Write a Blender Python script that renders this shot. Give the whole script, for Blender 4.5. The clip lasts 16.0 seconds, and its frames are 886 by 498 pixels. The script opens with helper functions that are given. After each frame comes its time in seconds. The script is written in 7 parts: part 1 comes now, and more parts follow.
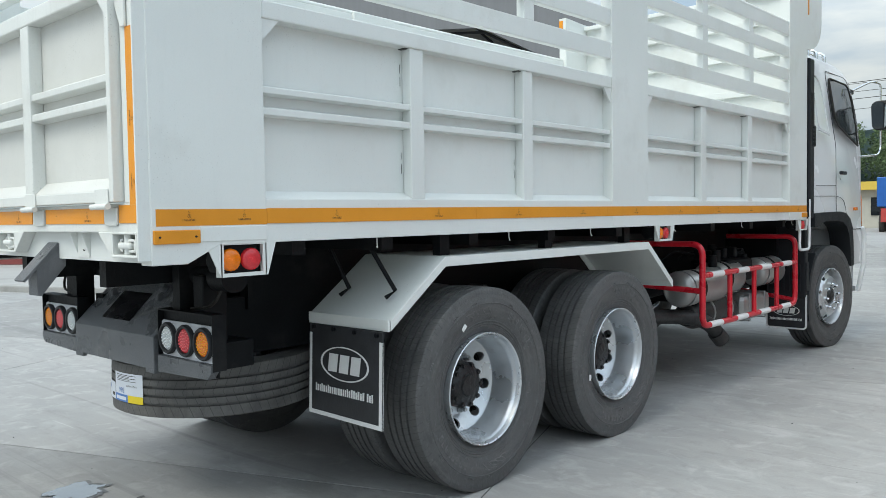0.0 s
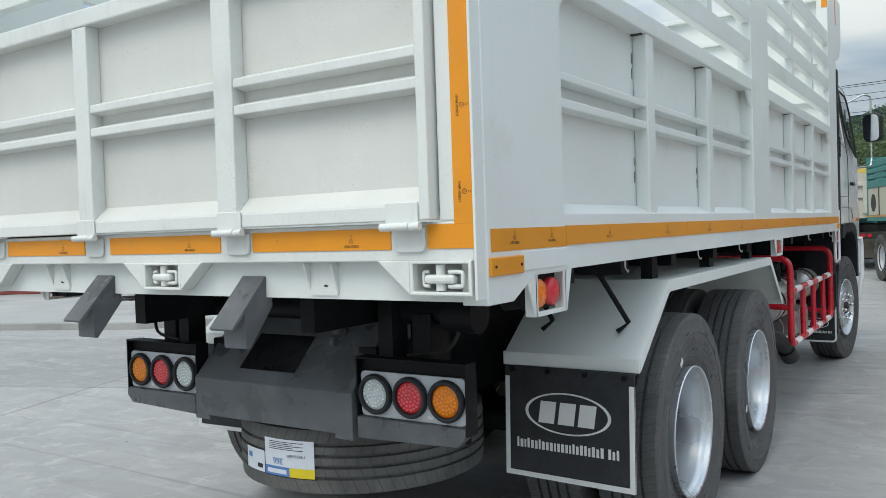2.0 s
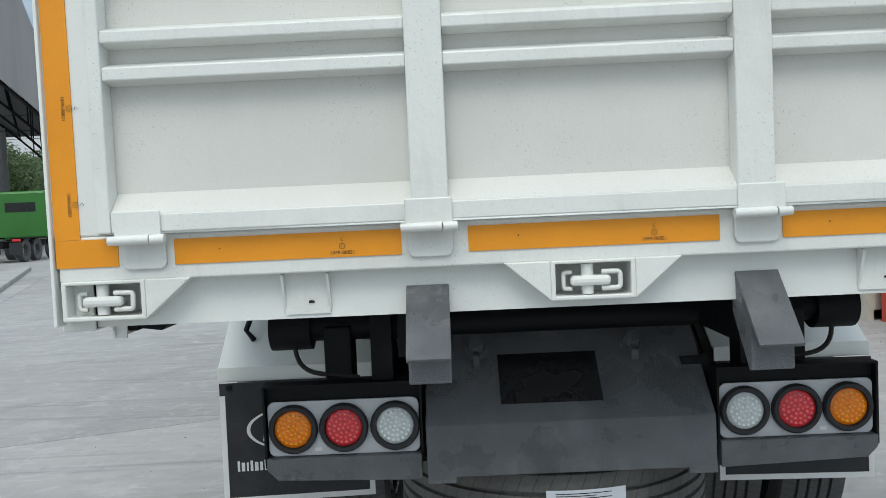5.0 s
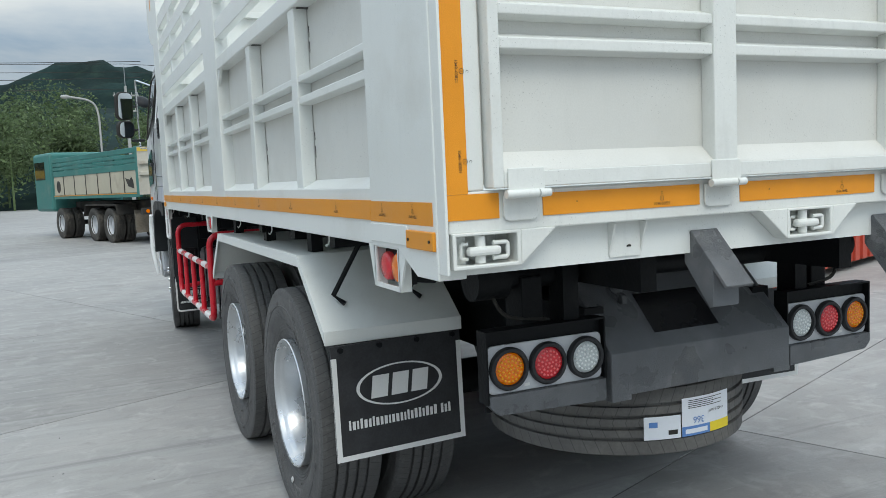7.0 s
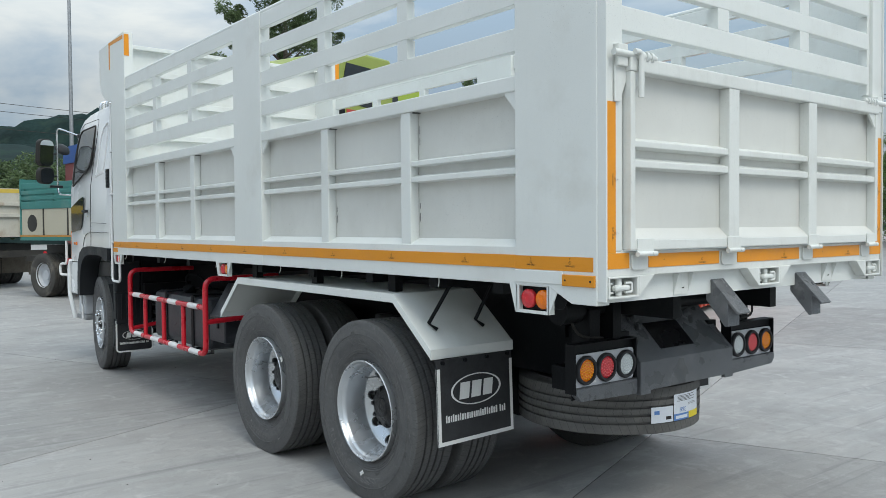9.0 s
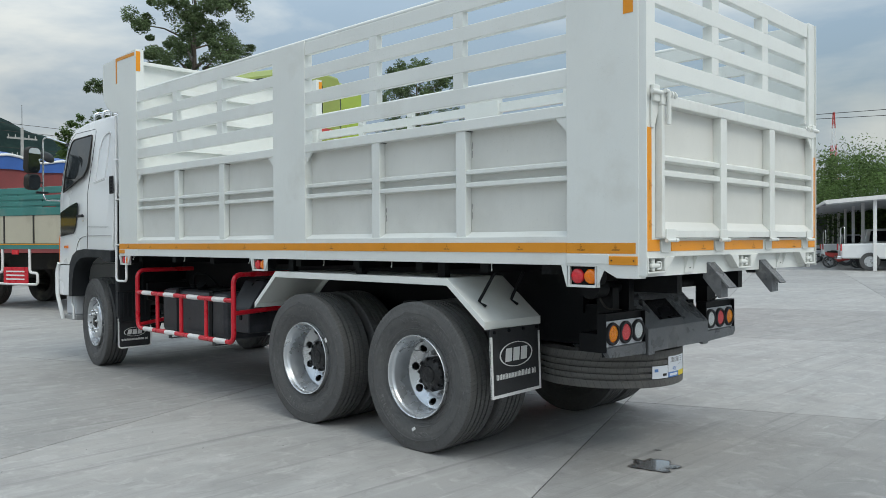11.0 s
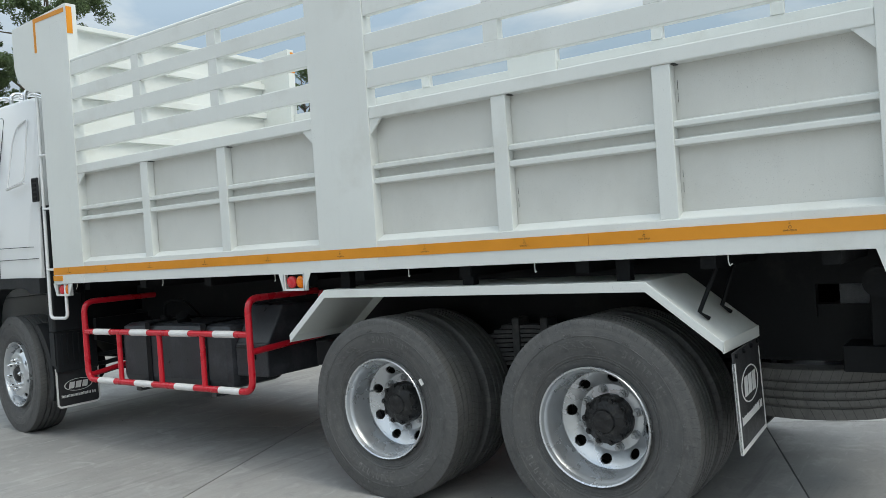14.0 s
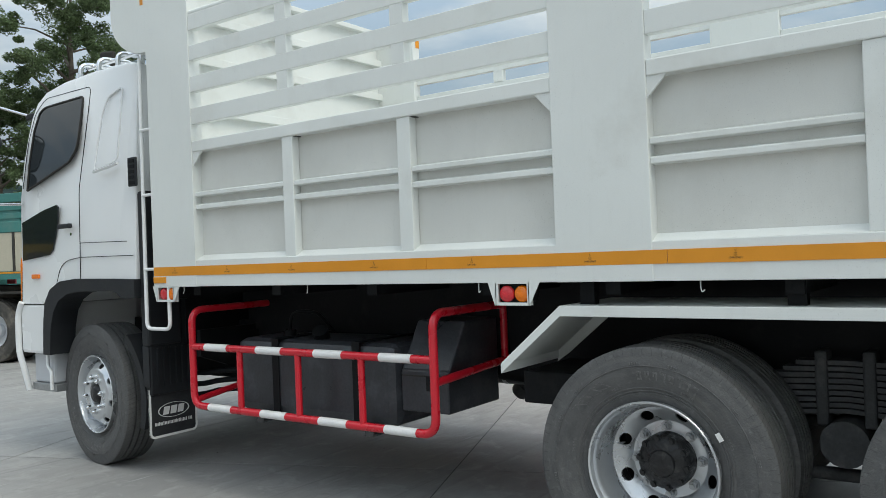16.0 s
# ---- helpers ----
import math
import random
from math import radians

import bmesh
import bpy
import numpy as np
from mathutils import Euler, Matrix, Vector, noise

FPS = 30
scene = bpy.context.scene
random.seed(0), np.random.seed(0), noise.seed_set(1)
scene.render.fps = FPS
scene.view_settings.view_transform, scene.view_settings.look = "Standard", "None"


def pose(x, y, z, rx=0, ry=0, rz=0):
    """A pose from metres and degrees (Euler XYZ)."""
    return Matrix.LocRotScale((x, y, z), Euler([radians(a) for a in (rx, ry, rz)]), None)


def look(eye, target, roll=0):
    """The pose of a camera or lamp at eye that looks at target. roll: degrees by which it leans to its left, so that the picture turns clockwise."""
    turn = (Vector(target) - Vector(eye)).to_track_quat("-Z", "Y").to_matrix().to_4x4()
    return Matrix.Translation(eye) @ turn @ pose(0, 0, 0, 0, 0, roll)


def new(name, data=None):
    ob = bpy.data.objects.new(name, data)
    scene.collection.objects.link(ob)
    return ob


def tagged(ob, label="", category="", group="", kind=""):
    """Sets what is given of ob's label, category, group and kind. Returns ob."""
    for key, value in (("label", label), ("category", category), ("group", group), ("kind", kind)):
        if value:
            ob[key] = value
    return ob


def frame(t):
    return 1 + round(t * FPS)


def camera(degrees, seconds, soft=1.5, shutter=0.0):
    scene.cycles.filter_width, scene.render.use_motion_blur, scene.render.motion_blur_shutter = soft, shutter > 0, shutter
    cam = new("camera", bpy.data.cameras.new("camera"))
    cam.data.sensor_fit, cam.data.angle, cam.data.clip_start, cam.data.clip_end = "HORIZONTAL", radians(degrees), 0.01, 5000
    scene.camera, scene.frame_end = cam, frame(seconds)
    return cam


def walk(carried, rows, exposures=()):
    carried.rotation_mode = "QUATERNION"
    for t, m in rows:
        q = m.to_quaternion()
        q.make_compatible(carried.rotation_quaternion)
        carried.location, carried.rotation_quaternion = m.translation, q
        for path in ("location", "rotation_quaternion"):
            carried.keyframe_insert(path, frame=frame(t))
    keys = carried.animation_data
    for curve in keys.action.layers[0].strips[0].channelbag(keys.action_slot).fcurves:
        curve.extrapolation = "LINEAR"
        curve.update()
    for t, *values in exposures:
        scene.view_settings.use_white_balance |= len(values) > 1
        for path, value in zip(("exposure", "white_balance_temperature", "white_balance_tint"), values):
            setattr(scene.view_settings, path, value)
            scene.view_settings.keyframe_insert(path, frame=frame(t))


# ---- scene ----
cam = camera(57.6, 16.0, soft=0.42)
PATH = [
    (0, (3.809, -1.283, 1.404), (2.455, 0.187, 1.32), -0.9),
    (0.5, (3.471, -1.411, 1.431), (2.142, 0.081, 1.344), -0.8),
    (1, (3.089, -1.582, 1.453), (1.807, -0.048, 1.375), -0.9),
    (1.5, (2.668, -1.638, 1.438), (1.464, -0.041, 1.374), -1.3),
    (2, (2.232, -1.686, 1.441), (1.136, -0.013, 1.393), -1.9),
    (2.5, (1.793, -1.762, 1.454), (0.834, -0.008, 1.404), -2.5),
    (3, (1.334, -1.795, 1.475), (0.526, 0.034, 1.423), -3.1),
    (3.5, (0.932, -1.886, 1.483), (0.285, 0.005, 1.418), -3.4),
    (4, (0.542, -1.859, 1.468), (0.074, 0.084, 1.387), -3.3),
    (4.5, (0.104, -1.812, 1.475), (-0.156, 0.169, 1.38), -3.0),
    (5, (-0.31, -1.773, 1.487), (-0.335, 0.225, 1.39), -2.6),
    (5.2, (-0.47, -1.696, 1.459), (-0.397, 0.301, 1.371), -2.6),
    (7.3, (-2.263, -1.748, 1.517), (-1.344, 0.019, 1.342), -2.1),
    (7.5, (-2.424, -1.786, 1.528), (-1.443, -0.05, 1.375), -1.8),
    (8, (-2.833, -1.874, 1.551), (-1.741, -0.203, 1.429), -1.0),
    (8.5, (-3.268, -1.955, 1.573), (-2.096, -0.337, 1.481), -0.8),
    (8.7, (-3.436, -2.004, 1.573), (-2.237, -0.404, 1.498), -0.7),
    (10.8, (-4.935, -2.337, 1.459), (-3.525, -0.918, 1.444), 0.1),
    (11, (-5.029, -2.221, 1.457), (-3.605, -0.817, 1.436), -0.3),
    (11.5, (-5.186, -1.869, 1.429), (-3.732, -0.496, 1.407), -1.1),
    (12, (-5.275, -1.506, 1.459), (-3.804, -0.15, 1.442), -1.9),
    (12.5, (-5.216, -1.065, 1.483), (-3.721, 0.263, 1.459), -2.9),
    (13, (-4.98, -0.646, 1.466), (-3.45, 0.642, 1.442), -3.3),
    (13.5, (-4.819, -0.237, 1.455), (-3.227, 0.973, 1.424), -3.6),
    (14, (-4.704, 0.122, 1.449), (-3.079, 1.287, 1.43), -3.8),
    (14.5, (-4.548, 0.562, 1.449), (-2.943, 1.756, 1.452), -3.2),
    (15, (-4.545, 0.982, 1.487), (-2.946, 2.183, 1.492), -2.8),
    (15.5, (-4.478, 1.384, 1.46), (-2.879, 2.585, 1.477), -2.2),
    (16, (-4.439, 1.824, 1.458), (-2.818, 2.995, 1.47), -2.2),
]
walk(cam, [(t, look(eye, target, roll)) for t, eye, target, roll in PATH], ((0, 0.49, 6800, 3), (2.5, 0.25, 6780, 4), (5, 0.19, 6780, 4), (8, 0.26, 6720, 4), (11, 0.15, 6880, 4), (14, 0.27, 7000, 4), (16, 0.23, 7020, 4)))

# ---- light ----
SUN_EL, SUN_ROT = radians(55), radians(187.5)
world = bpy.data.worlds.new("overcast_sky")
scene.world = world
world.use_nodes = True
wn, wl = world.node_tree.nodes, world.node_tree.links
wn.clear()


def wnode(kind, **values):
    n = wn.new(kind)
    for k, v in values.items():
        n.inputs[k.replace("_", " ")].default_value = v
    return n


sky = wn.new("ShaderNodeTexSky")
sky.sky_type, sky.sun_disc, sky.sun_elevation, sky.sun_rotation = "NISHITA", False, SUN_EL, SUN_ROT
sky.air_density, sky.dust_density = 1.2, 2.0
wco = wn.new("ShaderNodeTexCoord")
wmap = wn.new("ShaderNodeMapping")
wmap.inputs["Scale"].default_value = (1.0, 1.0, 3.2)
wl.new(wco.outputs["Generated"], wmap.inputs["Vector"])
cl1 = wnode("ShaderNodeTexNoise", Scale=2.3, Detail=8.0, Roughness=0.55, Distortion=0.3)
cl2 = wnode("ShaderNodeTexNoise", Scale=1.4, Detail=6.0, Roughness=0.6)
wl.new(wmap.outputs[0], cl1.inputs["Vector"])
wl.new(wmap.outputs[0], cl2.inputs["Vector"])
r1 = wn.new("ShaderNodeValToRGB")
r1.color_ramp.elements[0].position, r1.color_ramp.elements[0].color = 0.42, (3.05, 3.95, 5.25, 1)
r1.color_ramp.elements[1].position, r1.color_ramp.elements[1].color = 0.62, (6.6, 6.85, 7.2, 1)
wl.new(cl1.outputs["Fac"], r1.inputs["Fac"])
r2 = wn.new("ShaderNodeValToRGB")
r2.color_ramp.elements[0].position, r2.color_ramp.elements[0].color = 0.36, (0.55, 0.55, 0.55, 1)
r2.color_ramp.elements[1].position, r2.color_ramp.elements[1].color = 0.56, (0.93, 0.93, 0.93, 1)
wl.new(cl2.outputs["Fac"], r2.inputs["Fac"])
wmix = wn.new("ShaderNodeMix")
wmix.data_type = "RGBA"
wl.new(r2.outputs["Color"], wmix.inputs[0])
wl.new(sky.outputs["Color"], wmix.inputs[6])
wl.new(r1.outputs["Color"], wmix.inputs[7])
wbg = wnode("ShaderNodeBackground", Strength=0.1)
# an overcast sky is about twice as bright overhead as at the horizon
wsep = wn.new("ShaderNodeSeparateXYZ")
wl.new(wco.outputs["Generated"], wsep.inputs[0])
wup = wn.new("ShaderNodeMapRange")
wup.inputs[1].default_value, wup.inputs[2].default_value, wup.inputs[3].default_value, wup.inputs[4].default_value = 0.15, 0.60, 0.086, 0.212
wl.new(wsep.outputs["Z"], wup.inputs[0])
wl.new(wup.outputs[0], wbg.inputs["Strength"])
wl.new(wmix.outputs[2], wbg.inputs["Color"])
wout = wn.new("ShaderNodeOutputWorld")
wl.new(wbg.outputs[0], wout.inputs["Surface"])

sun = new("sun", bpy.data.lights.new("sun", "SUN"))
sun.data.energy, sun.data.angle, sun.data.color = 1.1, radians(30), (1.0, 0.97, 0.93)
sun.matrix_world = look((0, 0, 60), (5.5, 41.7, 0))


# ---- materials ----
def mat(name, col, rough=0.5, metal=0.0, var=0.12, scale=3.0, fine=90.0, bump=0.05, dirt=None, dirt_scale=1.5, dirt_low=0.55, dirt_high=0.75, coat=0.0, ior=1.45, rvar=0.12, stretch=(1, 1, 1), specks=0.0, drips=0.0, spec=0.5, world_space=False):
    """A painted, rubber, metal or stone surface: two scales of variation, fine relief, and optional dirt in patches."""
    m = bpy.data.materials.new(name)
    m.use_nodes = True
    n, l = m.node_tree.nodes, m.node_tree.links
    b = n["Principled BSDF"]
    co = n.new("ShaderNodeTexCoord")
    mp = n.new("ShaderNodeMapping")
    mp.inputs["Scale"].default_value = stretch
    place = n.new("ShaderNodeNewGeometry").outputs["Position"] if world_space else co.outputs["Object"]
    l.new(place, mp.inputs["Vector"])

    def noise_tex(s, detail=5.0, rgh=0.55):
        t = n.new("ShaderNodeTexNoise")
        t.inputs["Scale"].default_value, t.inputs["Detail"].default_value, t.inputs["Roughness"].default_value = s, detail, rgh
        l.new(mp.outputs[0], t.inputs["Vector"])
        return t

    def mixc(fac, a, c, kind="MIX"):
        x = n.new("ShaderNodeMix")
        x.data_type, x.blend_type = "RGBA", kind
        for val, i in ((fac, 0), (a, 6), (c, 7)):
            if isinstance(val, (int, float)):
                x.inputs[i].default_value = val
            elif isinstance(val, tuple):
                x.inputs[i].default_value = (*val[:3], 1)
            else:
                l.new(val, x.inputs[i])
        return x.outputs[2]

    def ramp(src, lo, hi, a=0.0, c=1.0):
        x = n.new("ShaderNodeMapRange")
        x.inputs[1].default_value, x.inputs[2].default_value, x.inputs[3].default_value, x.inputs[4].default_value = lo, hi, a, c
        l.new(src, x.inputs[0])
        return x.outputs[0]

    big, small = noise_tex(scale), noise_tex(fine, 3.0)
    dark, light = tuple(c * (1 - var) for c in col), tuple(min(1, c * (1 + var)) for c in col)
    c1 = mixc(ramp(big.outputs["Fac"], 0.3, 0.7), dark, light)
    c2 = mixc(ramp(small.outputs["Fac"], 0.35, 0.65), tuple([1 - var * 0.7] * 3), (1.0, 1.0, 1.0))
    colour = mixc(1.0, c1, c2, "MULTIPLY")
    if dirt:
        d = noise_tex(dirt_scale, 9.0, 0.62)
        colour = mixc(ramp(d.outputs["Fac"], dirt_low, dirt_high), colour, dirt)
    if drips:
        run = n.new("ShaderNodeTexNoise")
        run.inputs["Scale"].default_value, run.inputs["Detail"].default_value = 1.0, 4.0
        mq = n.new("ShaderNodeMapping")
        mq.inputs["Scale"].default_value = (38.0, 38.0, 4.5)
        l.new(co.outputs["Object"], mq.inputs["Vector"])
        l.new(mq.outputs[0], run.inputs["Vector"])
        colour = mixc(ramp(run.outputs["Fac"], 0.56, 0.76, 0.0, drips), colour, tuple(c * 0.80 for c in col))
    if specks:
        dots, zone = noise_tex(210.0, 1.0), noise_tex(3.5, 4.0)
        both = n.new("ShaderNodeMath")
        both.operation = "MULTIPLY"
        l.new(ramp(dots.outputs["Fac"], 0.69, 0.73), both.inputs[0])
        l.new(ramp(zone.outputs["Fac"], 0.42, 0.62, 0.0, specks), both.inputs[1])
        colour = mixc(both.outputs[0], colour, tuple(c * 0.35 for c in col))
    b.inputs["Specular IOR Level"].default_value = spec
    l.new(colour, b.inputs["Base Color"])
    l.new(ramp(big.outputs["Fac"], 0.25, 0.75, max(0.02, rough - rvar), min(1, rough + rvar)), b.inputs["Roughness"])
    b.inputs["Metallic"].default_value = metal
    b.inputs["IOR"].default_value = ior
    if coat:
        b.inputs["Coat Weight"].default_value, b.inputs["Coat Roughness"].default_value = coat, 0.15
    if bump:
        bp = n.new("ShaderNodeBump")
        bp.inputs["Strength"].default_value, bp.inputs["Distance"].default_value = bump, 0.01
        l.new(small.outputs["Fac"], bp.inputs["Height"])
        l.new(bp.outputs[0], b.inputs["Normal"])
    return m


WHITE = mat("bed_white_paint", (0.74, 0.76, 0.735), 0.42, var=0.035, scale=1.4, fine=240, bump=0.05, dirt=(0.60, 0.60, 0.56), dirt_scale=2.2, dirt_low=0.55, dirt_high=0.85, coat=0.15, specks=0.35, drips=0.12)
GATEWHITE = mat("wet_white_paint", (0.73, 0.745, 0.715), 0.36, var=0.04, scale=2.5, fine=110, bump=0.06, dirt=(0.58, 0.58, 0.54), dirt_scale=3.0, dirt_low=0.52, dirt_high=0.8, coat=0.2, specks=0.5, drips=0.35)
# white darkened to paint shade into the sheets, plus patchy dirt, specks and runs
PANEL = mat("shaded_sheet_paint", (0.66, 0.66, 0.625), 0.5, var=0.06, scale=1.6, fine=200, bump=0.05, dirt=(0.55, 0.545, 0.505), dirt_scale=1.4, dirt_low=0.5, dirt_high=0.85, coat=0.08, specks=0.5, drips=0.12)
CABWHITE = mat("cab_white_lacquer", (0.80, 0.81, 0.81), 0.22, var=0.02, scale=1.0, fine=200, bump=0.0, coat=0.6)
TAPE = mat("orange_reflective_tape", (0.80, 0.30, 0.015), 0.38, var=0.06, scale=5, fine=420, bump=0.12)
TAPEDULL = mat("orange_side_tape", (0.74, 0.29, 0.022), 0.42, var=0.07, scale=4, fine=420, bump=0.12)
INK = mat("black_ink", (0.02, 0.018, 0.015), 0.6, var=0.1, bump=0)
BLACK = mat("black_chassis_paint", (0.0075, 0.0085, 0.0098), 0.55, var=0.25, scale=4, fine=70, bump=0.15, dirt=(0.022, 0.022, 0.021), dirt_scale=4, spec=0.2)
# dark colour for the weld slots and for shade painted at the rib tops
SEAM = mat("slot_and_gap_shade", (0.10, 0.10, 0.095), 0.8, var=0.3, scale=20, fine=120, bump=0.1)
CRINKLE = mat("textured_black_coating", (0.158, 0.166, 0.178), 0.32, var=0.25, scale=6, fine=420, bump=0.7, dirt=(0.25, 0.252, 0.257), dirt_scale=7, dirt_low=0.54, dirt_high=0.85, drips=0.5)
PATCH = mat("glossy_black_patch", (0.012, 0.012, 0.014), 0.22, var=0.2, bump=0.03)
PLASTIC = mat("dark_grey_plastic", (0.020, 0.022, 0.025), 0.5, var=0.15, scale=6, fine=300, bump=0.12, spec=0.32)
RUBBER = mat("tyre_rubber", (0.092, 0.092, 0.092), 0.58, var=0.12, scale=14, fine=120, bump=0.3, dirt=(0.15, 0.15, 0.15), dirt_scale=40.0, dirt_low=0.56, dirt_high=0.80)
SPARERUB = mat("new_tyre_rubber", (0.13, 0.126, 0.120), 0.75, var=0.2, scale=9, fine=80, bump=0.15, dirt=(0.18, 0.17, 0.155), dirt_scale=6)
OLDRUB = mat("dusty_tyre_rubber", (0.07, 0.066, 0.06), 0.85, var=0.25, scale=5, fine=40, bump=0.1, dirt=(0.2, 0.18, 0.15), dirt_scale=3)
def tyre_detail(m, blocks=96):
    """Sipes across the tread and fine rings on the sidewall, about the wheel's axle."""
    n, l = m.node_tree.nodes, m.node_tree.links
    b = n["Principled BSDF"]
    co, sep = n.new("ShaderNodeTexCoord"), n.new("ShaderNodeSeparateXYZ")
    l.new(co.outputs["Object"], sep.inputs[0])

    def calc(op, a, c=None, d=None):
        x = n.new("ShaderNodeMath")
        x.operation = op
        for i, val in enumerate((a, c, d)):
            if val is None:
                continue
            if isinstance(val, (int, float)):
                x.inputs[i].default_value = val
            else:
                l.new(val, x.inputs[i])
        return x.outputs[0]

    y2, z2 = calc("MULTIPLY", sep.outputs["Y"], sep.outputs["Y"]), calc("MULTIPLY", sep.outputs["Z"], sep.outputs["Z"])
    rad = calc("SQRT", calc("ADD", y2, z2))
    ang = calc("MULTIPLY", calc("ARCTAN2", sep.outputs["Z"], sep.outputs["Y"]), blocks / (2 * math.pi))
    slant = calc("ADD", ang, calc("MULTIPLY", calc("ABSOLUTE", sep.outputs["X"]), 9.0))
    sipe = calc("MULTIPLY", calc("LESS_THAN", calc("FRACT", slant), 0.08), calc("GREATER_THAN", rad, 0.510))
    notch = calc("MULTIPLY", calc("LESS_THAN", calc("FRACT", calc("MULTIPLY", ang, 0.75)), 0.07), calc("MULTIPLY", calc("GREATER_THAN", rad, 0.484), calc("LESS_THAN", rad, 0.511)))
    sipe = calc("MAXIMUM", sipe, calc("MULTIPLY", notch, 0.7))
    ring = calc("MULTIPLY", calc("SINE", calc("MULTIPLY", rad, 190.0)), calc("LESS_THAN", rad, 0.495))
    x = n.new("ShaderNodeMix")
    x.data_type, x.blend_type = "RGBA", "MULTIPLY"
    x.inputs[7].default_value = (0.5, 0.5, 0.5, 1)
    l.new(calc("MULTIPLY", sipe, 0.8), x.inputs[0])
    # scuffs that run round the wheel, and dry streaks across the sidewall
    src = b.inputs["Base Color"].links[0].from_socket
    cy_, cz_ = calc("DIVIDE", sep.outputs["Y"], rad), calc("DIVIDE", sep.outputs["Z"], rad)
    for k1, k2, lo, hi, amount, tint in ((1.6, 34.0, 0.50, 0.72, 0.42, (0.15, 0.145, 0.138, 1)), (9.0, 9.0, 0.60, 0.74, 0.5, (0.17, 0.166, 0.16, 1)), (4.0, 22.0, 0.54, 0.75, 0.6, (0.038, 0.038, 0.040, 1))):
        com, nz, rg, mx = n.new("ShaderNodeCombineXYZ"), n.new("ShaderNodeTexNoise"), n.new("ShaderNodeMapRange"), n.new("ShaderNodeMix")
        for i, val in enumerate((calc("MULTIPLY", cy_, k1), calc("MULTIPLY", cz_, k1), calc("MULTIPLY", rad, k2))):
            l.new(val, com.inputs[i])
        nz.inputs["Scale"].default_value, nz.inputs["Detail"].default_value, nz.inputs["Roughness"].default_value = 1.0, 6.0, 0.65
        l.new(com.outputs[0], nz.inputs["Vector"])
        rg.inputs[1].default_value, rg.inputs[2].default_value, rg.inputs[4].default_value = lo, hi, amount
        l.new(nz.outputs["Fac"], rg.inputs[0])
        mx.data_type = "RGBA"
        mx.inputs[7].default_value = tint
        l.new(rg.outputs[0], mx.inputs[0])
        l.new(src, mx.inputs[6])
        src = mx.outputs[2]
    l.new(src, x.inputs[6])
    l.new(x.outputs[2], b.inputs["Base Color"])
    bp = n.new("ShaderNodeBump")
    bp.inputs["Strength"].default_value, bp.inputs["Distance"].default_value = 0.35, 0.004
    l.new(calc("SUBTRACT", calc("MULTIPLY", ring, 0.12), sipe), bp.inputs["Height"])
    l.new(b.inputs["Normal"].links[0].from_socket, bp.inputs["Normal"])
    l.new(bp.outputs[0], b.inputs["Normal"])


LETTERING = mat("scuffed_raised_rubber", (0.145, 0.143, 0.142), 0.7, var=0.4, scale=30, fine=140, bump=0.2)
tyre_detail(RUBBER)
tyre_detail(SPARERUB, 70)
FLAPRUB = mat("mudflap_rubber", (0.038, 0.039, 0.042), 0.5, var=0.25, scale=9, fine=150, bump=0.15, dirt=(0.035, 0.035, 0.034), dirt_scale=7, spec=0.25)
FLAPWHITE = mat("white_stencil_paint", (0.74, 0.74, 0.73), 0.6, var=0.06, fine=180, bump=0.05)
SILVER = mat("silver_wheel_paint", (0.62, 0.64, 0.66), 0.30, metal=0.72, var=0.06, scale=5, fine=200, bump=0.03, dirt=(0.46, 0.46, 0.46), dirt_scale=7, dirt_low=0.58, dirt_high=0.85)
STEEL = mat("bare_steel", (0.42, 0.43, 0.44), 0.4, metal=0.85, var=0.15, scale=9, fine=90, bump=0.08)
CHROME = mat("chrome", (0.78, 0.79, 0.8), 0.1, metal=1.0, var=0.02, bump=0, rvar=0.03)
SOOT = mat("sooty_pipe_steel", (0.060, 0.060, 0.060), 0.5, metal=0.5, var=0.3, scale=8, fine=60, bump=0.15)
# lighter colours paint the glint on the raised lens facets
GLINT_A = mat("amber_facet_glint", (1.0, 0.40, 0.01), 0.2, var=0.1, bump=0, coat=0.5)
GLINT_R = mat("red_facet_glint", (0.95, 0.16, 0.17), 0.2, var=0.1, bump=0, coat=0.5)
GLINT_W = mat("clear_facet_glint", (0.86, 0.89, 0.88), 0.2, var=0.1, bump=0, coat=0.5)
ALLOY = mat("brushed_aluminium_tank", (0.46, 0.46, 0.45), 0.36, metal=0.75, var=0.1, scale=5, fine=120, bump=0.06)
RED = mat("red_gloss_paint", (0.60, 0.012, 0.028), 0.3, var=0.07, scale=6, fine=150, bump=0.05, coat=0.3)
GUARDWHITE = mat("white_band_paint", (0.78, 0.77, 0.76), 0.4, var=0.06, scale=8, fine=90, bump=0.06)
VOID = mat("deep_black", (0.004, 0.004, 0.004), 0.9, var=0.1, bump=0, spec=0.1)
HUB = mat("greasy_black_hub", (0.016, 0.016, 0.017), 0.36, var=0.35, scale=22, fine=34, bump=1.0, dirt=(0.05, 0.048, 0.045), dirt_scale=22, dirt_low=0.58, dirt_high=0.7)
TANK = mat("black_tank_paint", (0.040, 0.043, 0.050), 0.36, var=0.3, scale=5, fine=60, bump=0.14, dirt=(0.085, 0.088, 0.095), dirt_scale=5, dirt_low=0.55, dirt_high=0.8)
SPRING = mat("dusty_spring_steel", (0.060, 0.062, 0.064), 0.6, var=0.3, scale=9, fine=80, bump=0.2, dirt=(0.11, 0.105, 0.10), dirt_scale=9)
